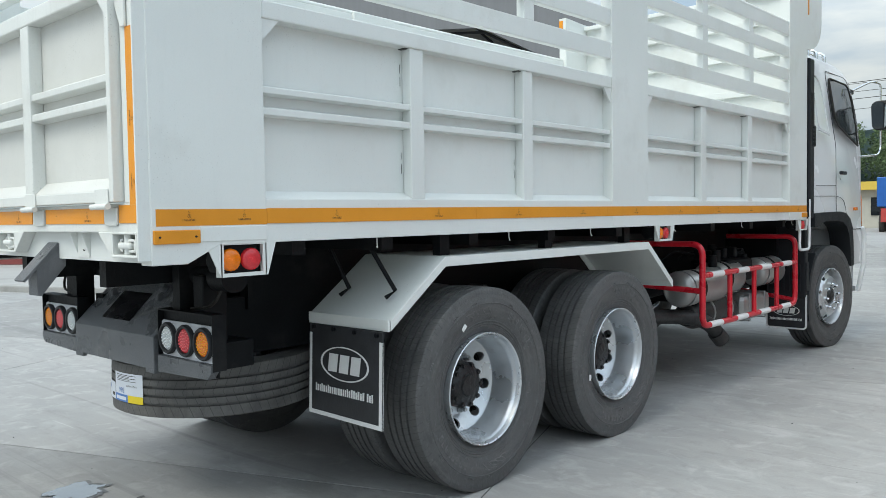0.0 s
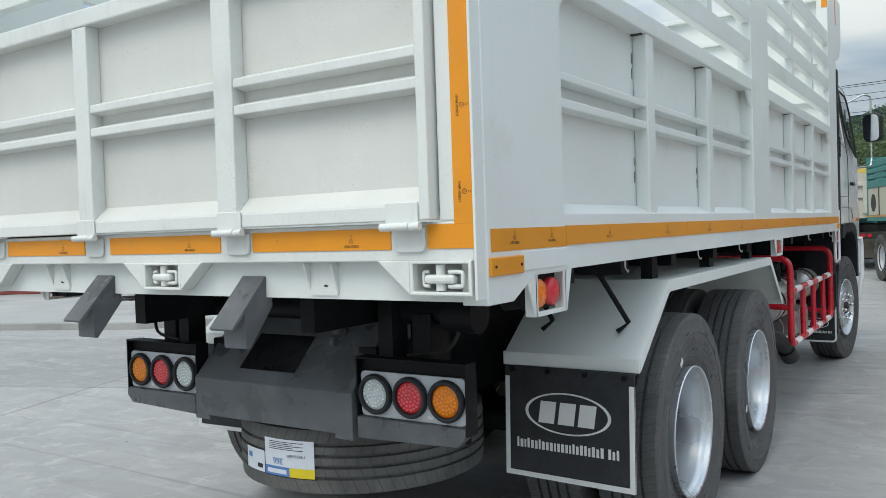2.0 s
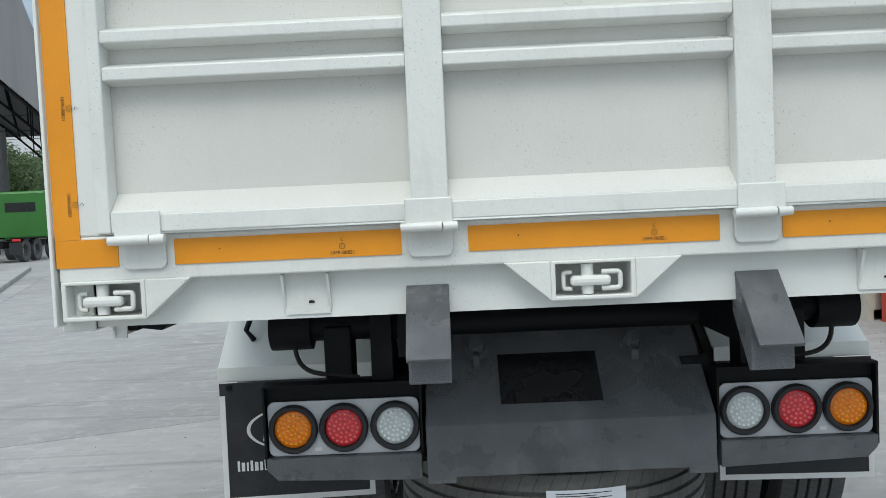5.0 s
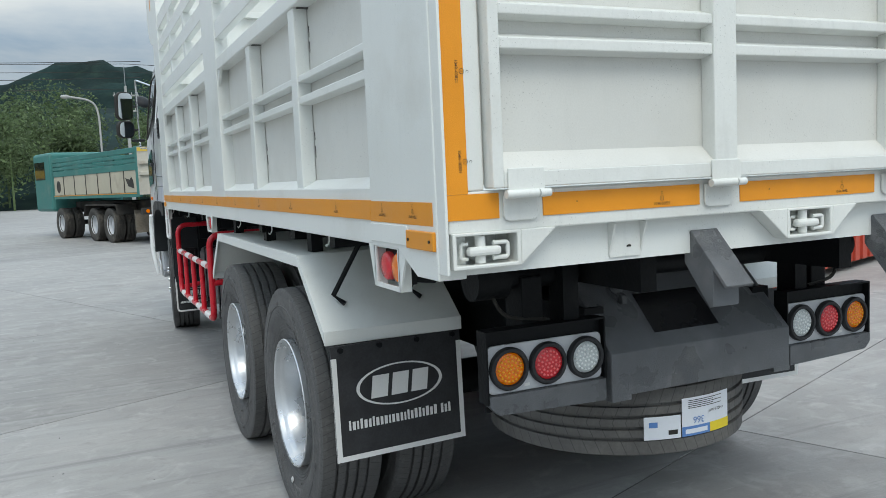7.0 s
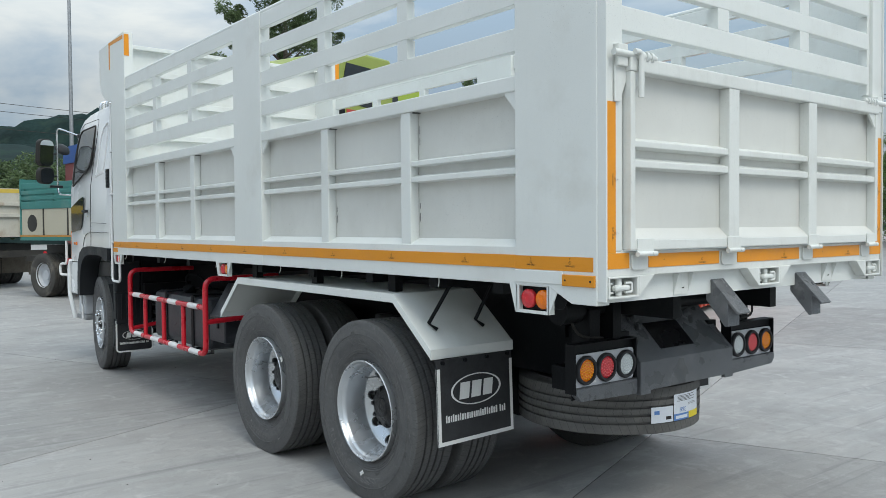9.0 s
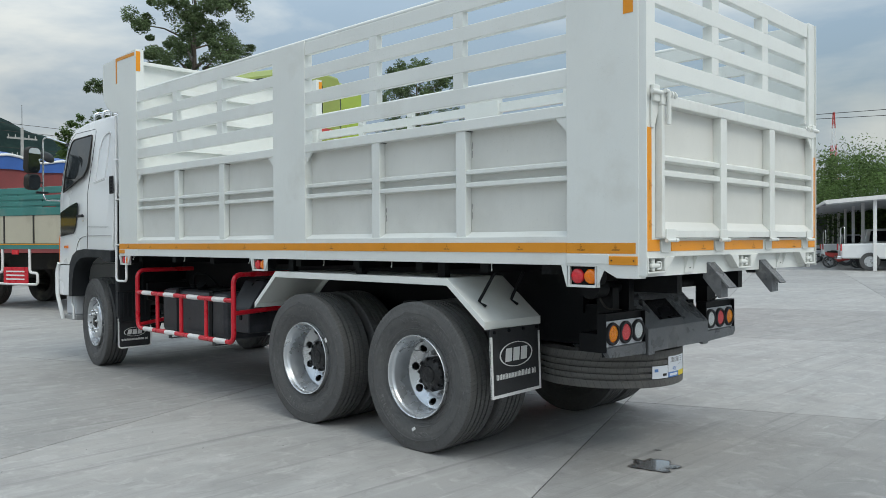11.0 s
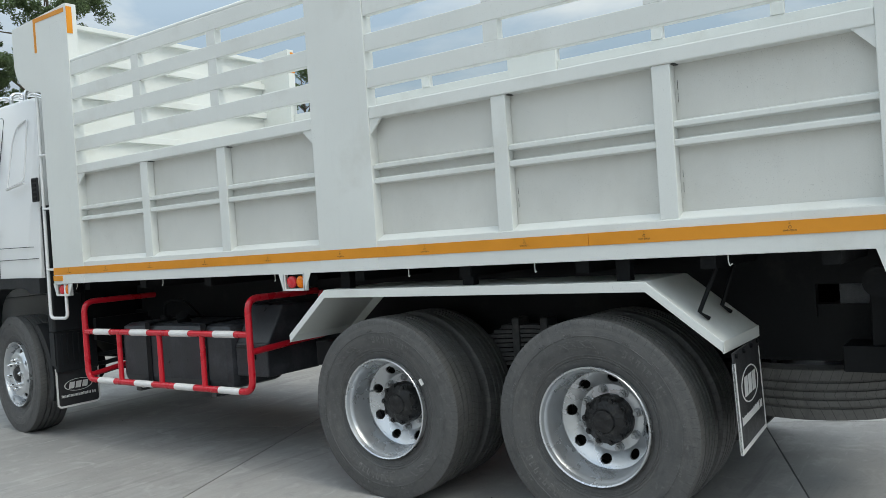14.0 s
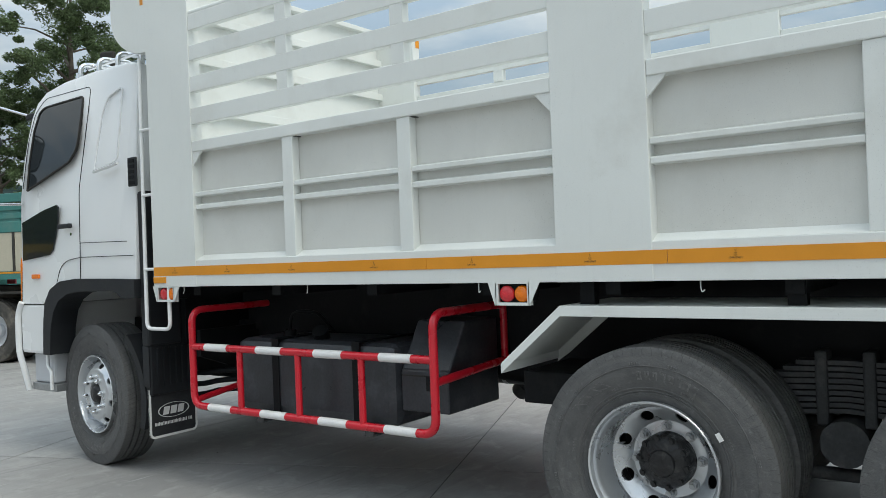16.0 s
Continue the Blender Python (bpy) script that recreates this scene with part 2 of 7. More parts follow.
LENS_A = mat("amber_lens", (0.90, 0.20, 0.001), 0.18, var=0.12, scale=60, fine=160, bump=0.3, coat=0.5)
LENS_R = mat("red_lens", (0.68, 0.026, 0.038), 0.18, var=0.15, scale=60, fine=160, bump=0.3, coat=0.5)
LENS_W = mat("clear_lens", (0.60, 0.64, 0.64), 0.15, var=0.15, scale=60, fine=160, bump=0.3, coat=0.5)
LAMPGREY = mat("grey_lamp_panel", (0.54, 0.555, 0.58), 0.45, var=0.06, fine=160, bump=0.04)
GLASS = mat("tinted_glass", (0.012, 0.016, 0.019), 0.04, var=0.1, bump=0, coat=0.2, ior=1.45, rvar=0.01)
MIRROR = mat("mirror_glass", (0.86, 0.88, 0.88), 0.03, metal=1.0, var=0.01, bump=0, rvar=0.01)


def leafy(m, light=0.45):
    """Leaves let some daylight through."""
    n, l = m.node_tree.nodes, m.node_tree.links
    b, out = n["Principled BSDF"], n["Material Output"]
    tr, mx = n.new("ShaderNodeBsdfTranslucent"), n.new("ShaderNodeMixShader")
    # no two leaves have the same tone
    geo, tone, mul = n.new("ShaderNodeNewGeometry"), n.new("ShaderNodeMapRange"), n.new("ShaderNodeMix")
    tone.inputs[3].default_value, tone.inputs[4].default_value = 0.6, 1.5
    l.new(geo.outputs["Random Per Island"], tone.inputs[0])
    mul.data_type, mul.blend_type = "RGBA", "MULTIPLY"
    mul.inputs[0].default_value = 1.0
    l.new(b.inputs["Base Color"].links[0].from_socket, mul.inputs[6])
    l.new(tone.outputs[0], mul.inputs[7])
    l.new(mul.outputs[2], b.inputs["Base Color"])
    l.new(mul.outputs[2], tr.inputs["Color"])
    mx.inputs[0].default_value = light
    l.new(b.outputs[0], mx.inputs[1])
    l.new(tr.outputs[0], mx.inputs[2])
    l.new(mx.outputs[0], out.inputs["Surface"])
    return m


PAPER = mat("white_label_paper", (0.70, 0.73, 0.78), 0.6, var=0.04, bump=0.02)
BLUE = mat("blue_print", (0.10, 0.22, 0.50), 0.5, var=0.05, bump=0)
YELLOW = mat("yellow_print", (0.78, 0.60, 0.03), 0.5, var=0.05, bump=0)


# ---- mesh helpers ----
def bx(bm, x0, x1, y0, y1, z0, z1):
    xs, ys, zs = sorted((x0, x1)), sorted((y0, y1)), sorted((z0, z1))
    v = [bm.verts.new((x, y, z)) for z in zs for y in ys for x in xs]
    for f in ((0, 2, 3, 1), (4, 5, 7, 6), (0, 1, 5, 4), (2, 6, 7, 3), (0, 4, 6, 2), (1, 3, 7, 5)):
        bm.faces.new([v[i] for i in f])
    return bm


def box(*a):
    return bx(bmesh.new(), *a)


def prism(bm, pts, axis, a0, a1):
    """A polygon of the two other axes, in their order, drawn out along one axis."""
    def at(p, a):
        return {"x": (a, p[0], p[1]), "y": (p[0], a, p[1]), "z": (p[0], p[1], a)}[axis]
    lo, hi = [bm.verts.new(at(p, a0)) for p in pts], [bm.verts.new(at(p, a1)) for p in pts]
    k = len(pts)
    bm.faces.new(lo)
    bm.faces.new(hi[::-1])
    for i in range(k):
        bm.faces.new((lo[i], hi[i], hi[(i + 1) % k], lo[(i + 1) % k]))
    bmesh.ops.recalc_face_normals(bm, faces=bm.faces)
    return bm


def ring_frame(bm, pts, hole, axis, a0, a1):
    """A plate between two polygons with as many corners, drawn out along one axis."""
    def at(p, a):
        return {"x": (a, p[0], p[1]), "y": (p[0], a, p[1]), "z": (p[0], p[1], a)}[axis]
    k = len(pts)
    o0, o1, h0, h1 = [[bm.verts.new(at(p, a)) for p in q] for q, a in ((pts, a0), (pts, a1), (hole, a0), (hole, a1))]
    for i in range(k):
        j = (i + 1) % k
        for quad in ((o0[i], o0[j], h0[j], h0[i]), (o1[i], h1[i], h1[j], o1[j]), (o0[i], o1[i], o1[j], o0[j]), (h0[i], h0[j], h1[j], h1[i])):
            bm.faces.new(quad)
    bmesh.ops.recalc_face_normals(bm, faces=bm.faces)
    return bm


def band(bm, outer, inner, axis, a0, a1):
    """One solid between two open lines with as many points, drawn out along one axis."""
    def at(p, a):
        return {"x": (a, p[0], p[1]), "y": (p[0], a, p[1]), "z": (p[0], p[1], a)}[axis]
    o0, o1, i0, i1 = [[bm.verts.new(at(p, a)) for p in q] for q, a in ((outer, a0), (outer, a1), (inner, a0), (inner, a1))]
    for k in range(len(outer) - 1):
        for quad in ((o0[k], o0[k + 1], i0[k + 1], i0[k]), (o1[k], i1[k], i1[k + 1], o1[k + 1]), (o0[k], o1[k], o1[k + 1], o0[k + 1]), (i0[k], i0[k + 1], i1[k + 1], i1[k])):
            bm.faces.new(quad)
    for k in (0, -1):
        bm.faces.new((o0[k], i0[k], i1[k], o1[k]))
    bmesh.ops.recalc_face_normals(bm, faces=bm.faces)
    return bm


def cyl(bm, p0, p1, r, seg=14, r2=None):
    p0, p1 = Vector(p0), Vector(p1)
    d = (p1 - p0).normalized()
    u = d.orthogonal().normalized()
    w = d.cross(u)
    rows = []
    for p, rr in ((p0, r), (p1, r if r2 is None else r2)):
        rows.append([bm.verts.new(p + (u * math.cos(2 * math.pi * i / seg) + w * math.sin(2 * math.pi * i / seg)) * rr) for i in range(seg)])
    for i in range(seg):
        j = (i + 1) % seg
        bm.faces.new((rows[0][i], rows[0][j], rows[1][j], rows[1][i]))
    bm.faces.new(rows[0][::-1])
    bm.faces.new(rows[1])
    return bm


def round_rect(w, h, r, n=5):
    """Corners of a rectangle with rounded corners, about the origin."""
    out = []
    for cx, cz, a0 in ((w / 2 - r, h / 2 - r, 0), (-w / 2 + r, h / 2 - r, 90), (-w / 2 + r, -h / 2 + r, 180), (w / 2 - r, -h / 2 + r, 270)):
        for i in range(n + 1):
            a = radians(a0 + 90 * i / n)
            out.append((cx + r * math.cos(a), cz + r * math.sin(a)))
    return out


def fillet(pts, r, n=5):
    """A polyline with its inner corners rounded."""
    pts = [Vector(p) for p in pts]
    out = [pts[0]]
    for a, b, c in zip(pts, pts[1:], pts[2:]):
        e, f = min(r, (a - b).length / 2), min(r, (c - b).length / 2)
        p, q = b + (a - b).normalized() * e, b + (c - b).normalized() * f
        for i in range(n + 1):
            t = i / n
            out.append(p * (1 - t) ** 2 + b * 2 * t * (1 - t) + q * t * t)
    return out + [pts[-1]]


def tube(bm, pts, r, seg=10):
    pts = [Vector(p) for p in pts]
    rows, u = [], None
    for i, p in enumerate(pts):
        d = (pts[min(i + 1, len(pts) - 1)] - pts[max(i - 1, 0)]).normalized()
        u = d.orthogonal() if u is None else u - d * u.dot(d)
        u = u.normalized()
        w = d.cross(u)
        rows.append([bm.verts.new(p + (u * math.cos(2 * math.pi * k / seg) + w * math.sin(2 * math.pi * k / seg)) * r) for k in range(seg)])
    for a, b in zip(rows, rows[1:]):
        for k in range(seg):
            bm.faces.new((a[k], a[(k + 1) % seg], b[(k + 1) % seg], b[k]))
    bm.faces.new(rows[0][::-1])
    bm.faces.new(rows[-1])
    return bm


def lathe(bm, profile, seg=48, axis="x", close=False):
    """Rows of (place along the axis, radius), turned about the axis."""
    rows = []
    for a, r in profile:
        row = []
        for i in range(seg):
            c, s = r * math.cos(2 * math.pi * i / seg), r * math.sin(2 * math.pi * i / seg)
            row.append(bm.verts.new((a, c, s) if axis == "x" else (c, s, a) if axis == "z" else (c, a, s)))
        rows.append(row)
    for a, b in zip(rows, rows[1:] + (rows[:1] if close else [])):
        for i in range(seg):
            bm.faces.new((a[i], a[(i + 1) % seg], b[(i + 1) % seg], b[i]))
    if not close:
        for row, (a, r) in ((rows[0], profile[0]), (rows[-1], profile[-1])):
            if r <= 0.03:
                bm.faces.new(row)
    bmesh.ops.recalc_face_normals(bm, faces=bm.faces)
    return bm


def mesh_of(bm, material, smooth=None):
    me = bpy.data.meshes.new("mesh")
    bm.to_mesh(me)
    bm.free()
    me.materials.append(material)
    if smooth:
        me.polygons.foreach_set("use_smooth", [True] * len(me.polygons))
        me.set_sharp_from_angle(angle=radians(smooth))
    return me


def part(name, bm, material, parent, label="", bevel=0.0, smooth=None, m=None, kind=""):
    """One mesh under a thing or under a part."""
    me = bm if isinstance(bm, bpy.types.Mesh) else mesh_of(bm, material, smooth)
    ob = new(name, me)
    ob.parent = parent
    if m is not None:
        ob.matrix_basis = m
    if bevel:
        b = ob.modifiers.new("edges", "BEVEL")
        b.width, b.segments, b.limit_method, b.angle_limit = bevel, 2, "ANGLE", radians(40)
    return tagged(ob, label, kind=kind)


def thing(name, label, category, m=None, group="", kind=""):
    ob = new(name)
    if m is not None:
        ob.matrix_basis = m
    return tagged(ob, label, category, group, kind)


def letters(text, size, material):
    cu = bpy.data.curves.new("letters", "FONT")
    cu.body, cu.size, cu.align_x, cu.align_y = text, size, "CENTER", "CENTER"
    ob = bpy.data.objects.new("letters", cu)
    me = bpy.data.meshes.new_from_object(ob)
    bpy.data.objects.remove(ob)
    me.materials.clear()
    me.materials.append(material)
    return me

# ---- ground ----
def concrete():
    """Brushed concrete: broad stains, mottling, streaks of the broom along the slabs, pale scuffs and smoother patches."""
    m = mat("brushed_concrete", (0.352, 0.344, 0.333), 0.68, var=0.08, scale=1.9, fine=70, bump=0.16, dirt=(0.30, 0.30, 0.296), dirt_scale=0.42, dirt_low=0.46, dirt_high=0.72, rvar=0.14, spec=0.22, world_space=True)
    n, l = m.node_tree.nodes, m.node_tree.links
    b = n["Principled BSDF"]
    src = b.inputs["Base Color"].links[0].from_socket
    place = n.new("ShaderNodeNewGeometry").outputs["Position"]
    layers = (
        (21.5, (0.6, 5.0, 1.0), 0.46, 0.74, 0.36, (0.235, 0.248, 0.244)),     # broom streaks
        (12.0, (0.7, 3.0, 1.0), 0.52, 0.74, 0.40, (0.46, 0.46, 0.455)),
        (-50.0, (0.5, 2.4, 1.0), 0.54, 0.74, 0.45, (0.45, 0.45, 0.445)),
        (70.0, (1.1, 1.1, 1.0), 0.50, 0.72, 0.55, (0.23, 0.227, 0.22)),    # cloudy stains
        (0.0, (0.30, 0.30, 1.0), 0.45, 0.66, 0.42, (0.255, 0.253, 0.248)),
        (40.0, (4.5, 4.5, 1.0), 0.53, 0.70, 0.6, (0.45, 0.44, 0.432)),
        (15.0, (7.0, 9.0, 1.0), 0.54, 0.72, 0.5, (0.24, 0.235, 0.228)),
        (-62.0, (0.22, 7.0, 1.0), 0.58, 0.70, 0.55, (0.20, 0.198, 0.195)),   # old tyre tracks
        (33.0, (0.9, 22.0, 1.0), 0.65, 0.73, 0.6, (0.55, 0.55, 0.54)),     # pale scrapes
    )
    for turn, scale, lo, hi, strength, tint in layers:
        mp = n.new("ShaderNodeMapping")
        mp.inputs["Rotation"].default_value = (0, 0, radians(-turn))
        mp.inputs["Scale"].default_value = scale
        l.new(place, mp.inputs["Vector"])
        t = n.new("ShaderNodeTexNoise")
        t.inputs["Scale"].default_value, t.inputs["Detail"].default_value, t.inputs["Roughness"].default_value, t.inputs["Distortion"].default_value = 1.0, 8.0, 0.62, 0.9
        l.new(mp.outputs[0], t.inputs["Vector"])
        r = n.new("ShaderNodeMapRange")
        r.inputs[1].default_value, r.inputs[2].default_value, r.inputs[4].default_value = lo, hi, strength
        l.new(t.outputs["Fac"], r.inputs[0])
        x = n.new("ShaderNodeMix")
        x.data_type = "RGBA"
        x.inputs[7].default_value = (*tint, 1)
        l.new(r.outputs[0], x.inputs[0])
        l.new(src, x.inputs[6])
        src = x.outputs[2]
    # each slab was poured by itself and has a tone of its own
    info, tone, mul = n.new("ShaderNodeObjectInfo"), n.new("ShaderNodeMapRange"), n.new("ShaderNodeMix")
    tone.inputs[3].default_value, tone.inputs[4].default_value = 0.88, 1.10
    l.new(info.outputs["Random"], tone.inputs[0])
    mul.data_type, mul.blend_type = "RGBA", "MULTIPLY"
    mul.inputs[0].default_value = 1.0
    l.new(src, mul.inputs[6])
    l.new(tone.outputs[0], mul.inputs[7])
    l.new(mul.outputs[2], b.inputs["Base Color"])
    return m


GROUND = concrete()
gm = bmesh.new()
bmesh.ops.create_grid(gm, x_segments=2, y_segments=2, size=600)
bmesh.ops.translate(gm, vec=(0, 0, -0.005), verts=gm.verts)
ground = new("ground", mesh_of(gm, GROUND))
tagged(ground, "grey brushed concrete yard with faint stains", "ground", kind="structure")

# ---- the dump truck ----
truck = thing("dump_truck", "white three-axle dump truck with slatted bed parked on concrete", "truck")
XO = 1.215                                   # outer face of the bed
YS = (0.535, 1.383, 2.232, 3.08, 3.53, 4.383, 5.237, 6.09)
Z_SILL, Z_TOP, Z_RAIL = 1.31, 3.045, 2.165


def tape_print():
    """The approval mark printed on the tape: a number, a ring above it and a letter over that."""
    bm = bmesh.new()
    for text, size, up in (("104R-00821", 0.0115, 0.0), ("E", 0.0075, 0.0145), ("C", 0.0105, 0.029)):
        me = letters(text, size, INK)
        me.transform(Matrix.Translation((0, up, 0)))
        bm.from_mesh(me)
        bpy.data.meshes.remove(me)
    rim = [[bm.verts.new((r * math.cos(k * math.pi / 10), 0.0145 + r * math.sin(k * math.pi / 10), 0)) for k in range(20)] for r in (0.0068, 0.0056)]
    for k in range(20):
        bm.faces.new((rim[0][k], rim[0][(k + 1) % 20], rim[1][(k + 1) % 20], rim[1][k]))
    return mesh_of(bm, INK)


PRINT = tape_print()


def bed_side(s):
    """One side wall of the bed: columns, sill, ribs, rails and the slatted top; s is its side."""
    o, inn = s * XO, s * (XO - 0.075)
    # only the near side takes the darker copy, painting its shade
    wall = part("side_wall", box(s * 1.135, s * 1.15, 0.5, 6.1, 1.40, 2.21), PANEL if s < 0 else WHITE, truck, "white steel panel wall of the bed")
    # sill with its low rear corner
    sill = prism(bmesh.new(), [(0.065, 1.246), (0.2, 1.246), (0.33, 1.31), (6.534, 1.312), (6.534, 1.478), (0.065, 1.478)], "x", o, inn)
    part("sill", sill, WHITE, wall, bevel=0.004)
    slope = prism(bmesh.new(), [(s * 1.209, 1.4785), (s * 1.1505, 1.4785), (s * 1.1505, 1.51)], "y", YS[0], YS[3])
    prism(slope, [(s * 1.209, 1.4785), (s * 1.1505, 1.4785), (s * 1.1505, 1.51)], "y", YS[4], YS[7])
    part("sloped_ledge", slope, WHITE, wall)
    # columns
    col = prism(bmesh.new(), [(0.0635, 1.2445), (0.2, 1.2445), (0.33, 1.3085), (YS[0], 1.3085), (YS[0], Z_TOP), (0.0635, Z_TOP)], "x", s * (XO + 0.003), s * 1.14)
    part("column", col, WHITE, wall, bevel=0.004)
    part("column", box(s * (XO + 0.003), inn, YS[3], YS[4], 1.3105, Z_TOP + 0.01), WHITE, wall, bevel=0.004)
    arc = [(6.545 + 0.385 * math.sin(a), 2.88 + 0.29 * (1 - math.cos(a))) for a in [i * math.pi / 2 / 8 for i in range(9)]]
    front = [(6.09, 1.3105), (6.536, 1.3105), (6.536, 2.84)] + arc[::1] + [(6.93, 3.46), (6.09, 3.505)]
    part("column", prism(bmesh.new(), front, "x", s * (XO + 0.003), s * 1.13), WHITE, wall, bevel=0.003)
    # top rail of the closed wall with corner gussets
    for a, b in ((YS[0], YS[3]), (YS[4], YS[7])):
        part("top_rail", box(o, s * 1.13, a, b, Z_RAIL, 2.235), WHITE, wall, bevel=0.006)
        for y, d in ((a, 1), (b, -1)):
            part("gusset", prism(bmesh.new(), [(y, 2.165), (y + d * 0.085, 2.165), (y, 2.075)], "x", s * 1.208, s * 1.195), WHITE, wall)
        step = (b - a) / 3
        for i in (1, 2):
            y = a + step * i
            rib = bx(bmesh.new(), s * 1.207, s * 1.151, y - 0.043, y + 0.043, 1.479, 2.165)
            part("rib", rib, WHITE, wall, bevel=0.004)
            for z0, z1 in ((1.663, 1.694), (1.597, 1.641)) + (((2.054, 2.095), (1.996, 2.037)) if i == 1 else ()) if a == YS[0] else ():
                part("weld_slot", box(s * 1.1525, s * 1.1495, y - 0.0552, y - 0.0540, z0, z1), SEAM, wall)
            # solid dark sliver paints the shade in the gap under the top rail
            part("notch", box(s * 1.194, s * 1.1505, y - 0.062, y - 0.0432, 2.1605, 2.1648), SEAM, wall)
        for i in range(3):
            y0, y1 = a + step * i + (0.043 if i else 0), a + step * (i + 1) - (0.043 if i < 2 else 0)
            for z0, z1, d in ((1.880, 1.920, 1.202), (1.797, 1.840, 1.202)):
                rail = prism(bmesh.new(), [(s * 1.151, z0), (s * d, z0 + 0.004), (s * d, z1 - 0.012), (s * 1.151, z1)], "y", y0, y1)
                part("rail", rail, WHITE, wall, bevel=0.003)
        # slats and their uprights
        for z0, z1 in ((2.34, 2.443), (2.545, 2.645), (2.748, 2.842), (2.938, 3.04)):
            part("slat", box(s * 1.212, s * 1.168, a - 0.0, b + 0.0, z0, z1), WHITE, wall, bevel=0.004)
        for i in (1, 2):
            y = a + step * i + 0.015
            for z0, z1 in ((2.443, 2.545), (2.645, 2.748), (2.842, 2.938)):
                part("upright", box(s * 1.211, s * 1.160, y - 0.043, y + 0.043, z0, z1), WHITE, wall)
    cap = tube(bmesh.new(), [(s * 1.19, 0.5, 3.052), (s * 1.19, 6.1, 3.052)], 0.02, 10)
    part("top_tube", cap, WHITE, wall, smooth=40)
    # orange tape along the sill, with printed marks
    y = 0.08
    k = 0
    while y < 6.52:
        y1 = min(y + (0.455 if k == 0 else 1.24), 6.53)
        tape = part("reflective_tape", box(s * (XO + 0.0045), s * XO, y + 0.002, y1, 1.383 - 0.003 * (k == 0), 1.441 - 0.002 * (k == 0)), TAPEDULL, wall, "orange reflective tape")
        for q in (0.28, 0.78):
            part("print", PRINT, INK, tape, m=pose(s * (XO + 0.0052), y + (y1 - y) * q, 1.400, 90, 0, 90 * s))
        y, k = y1, k + 1
    refl = part("reflector", box(s * (XO + 0.012), s * XO, 0.07, 0.247, 1.318, 1.366), TAPEDULL, wall, "orange reflector plate", bevel=0.003)
    for q in (0.09, 0.228):
        part("screw", cyl(bmesh.new(), (s * (XO + 0.012), q, 1.342), (s * (XO + 0.015), q, 1.342), 0.004, 8), INK, refl)
    part("reflector", box(s * (XO + 0.012), s * XO, 6.40, 6.528, 1.335, 1.376), TAPEDULL, wall, "orange reflector plate", bevel=0.003)
    # doubler plates
    for a, b, z in ((0.249, 0.535, 1.322),):
        part("doubler_plate", box(s * (XO + 0.007), s * XO, a, b, z, 1.376), WHITE, wall, bevel=0.002)
    # side lamps in their brackets
    for y0, y1, zb in ((0.272, 0.578, 1.187), (3.62, 3.90, 1.205), (6.27, 6.555, 1.212) if s < 0 else (6.30, 6.59, 1.212)):
        w = y1 - y0
        br = ring_frame(bmesh.new(), [(y0, 1.315), (y1, 1.315), (y1 - 0.13 * w, zb), (y0 + 0.2 * w, zb)],
                        [(y0 + 0.24 * w, 1.306), (y1 - 0.2 * w, 1.306), (y1 - 0.2 * w, zb + 0.014), (y0 + 0.24 * w, zb + 0.014)], "x", o, s * (XO - 0.006))
        lamp = part("side_lamp", br, WHITE, wall, "white lamp bracket with amber and red lenses")
        part("bracket_side", box(o, s * (XO - 0.035), y0 + 0.2 * w, y0 + 0.2 * w + 0.005, zb, 1.312), WHITE, lamp)
        part("bracket_side", box(o, s * (XO - 0.035), y1 - 0.165 * w, y1 - 0.165 * w + 0.005, zb, 1.312), WHITE, lamp)
        part("housing", prism(bmesh.new(), [(s * (XO - 0.062), zb + 0.02), (s * (XO - 0.062), 1.30), (s * (XO - 0.13), 1.30), (s * (XO - 0.15), zb + 0.05), (s * (XO - 0.12), zb + 0.012)], "y", y0 + 0.28 * w, y1 - 0.24 * w), BLACK, lamp, "black lamp housing", bevel=0.006)
        part("lamp_base", box(s * (XO - 0.03), s * (XO - 0.06), y0 + 0.25 * w, y1 - 0.21 * w, zb + 0.016, 1.304), BLACK, lamp, bevel=0.004)
        c, rr = (y0 + 0.24 * w + y1 - 0.2 * w) / 2, 0.138 * w
        for d, mt in ((-1, LENS_A), (1, LENS_R)):
            lens = lathe(bmesh.new(), [(0, rr), (0.014, rr), (0.02, rr * 0.85), (0.024, rr * 0.4), (0.025, 0.001)], 20)
            part("lens", mesh_of(lens, mt, 50), mt, lamp, m=pose(s * (XO - 0.03), c + d * rr * 1.06, (zb + 1.308) / 2 + 0.002, 0, 0, 0 if s > 0 else 180))
    # little rope hooks under the sill
    for y in (1.15, 2.1, 2.9, 3.98, 5.15, 6.28):
        part("rope_hook", tube(bmesh.new(), fillet([(s * 1.17, y, 1.315), (s * 1.17, y, 1.28), (s * 1.185, y - 0.01, 1.262), (s * 1.19, y - 0.022, 1.272)], 0.008, 3), 0.0027, 6), WHITE, wall, smooth=50)


for s in (-1, 1):
    bed_side(s)

# bed floor, headboard, underframe
part("bed_floor", box(-1.135, 1.135, 0.07, 6.53, 1.40, 1.44), WHITE, truck, "white steel bed floor")
head = part("headboard", box(-1.14, 1.14, 6.5, 6.54, 1.44, 3.42), WHITE, truck, "white steel headboard")
for z in (1.8, 2.15, 2.5, 2.85, 3.15):
    part("rib", box(-1.14, 1.14, 6.45, 6.5, z, z + 0.06), WHITE, head, bevel=0.004)
part("cap", box(-1.165, 1.165, 6.44, 6.56, 3.42, 3.46), WHITE, head, bevel=0.005)
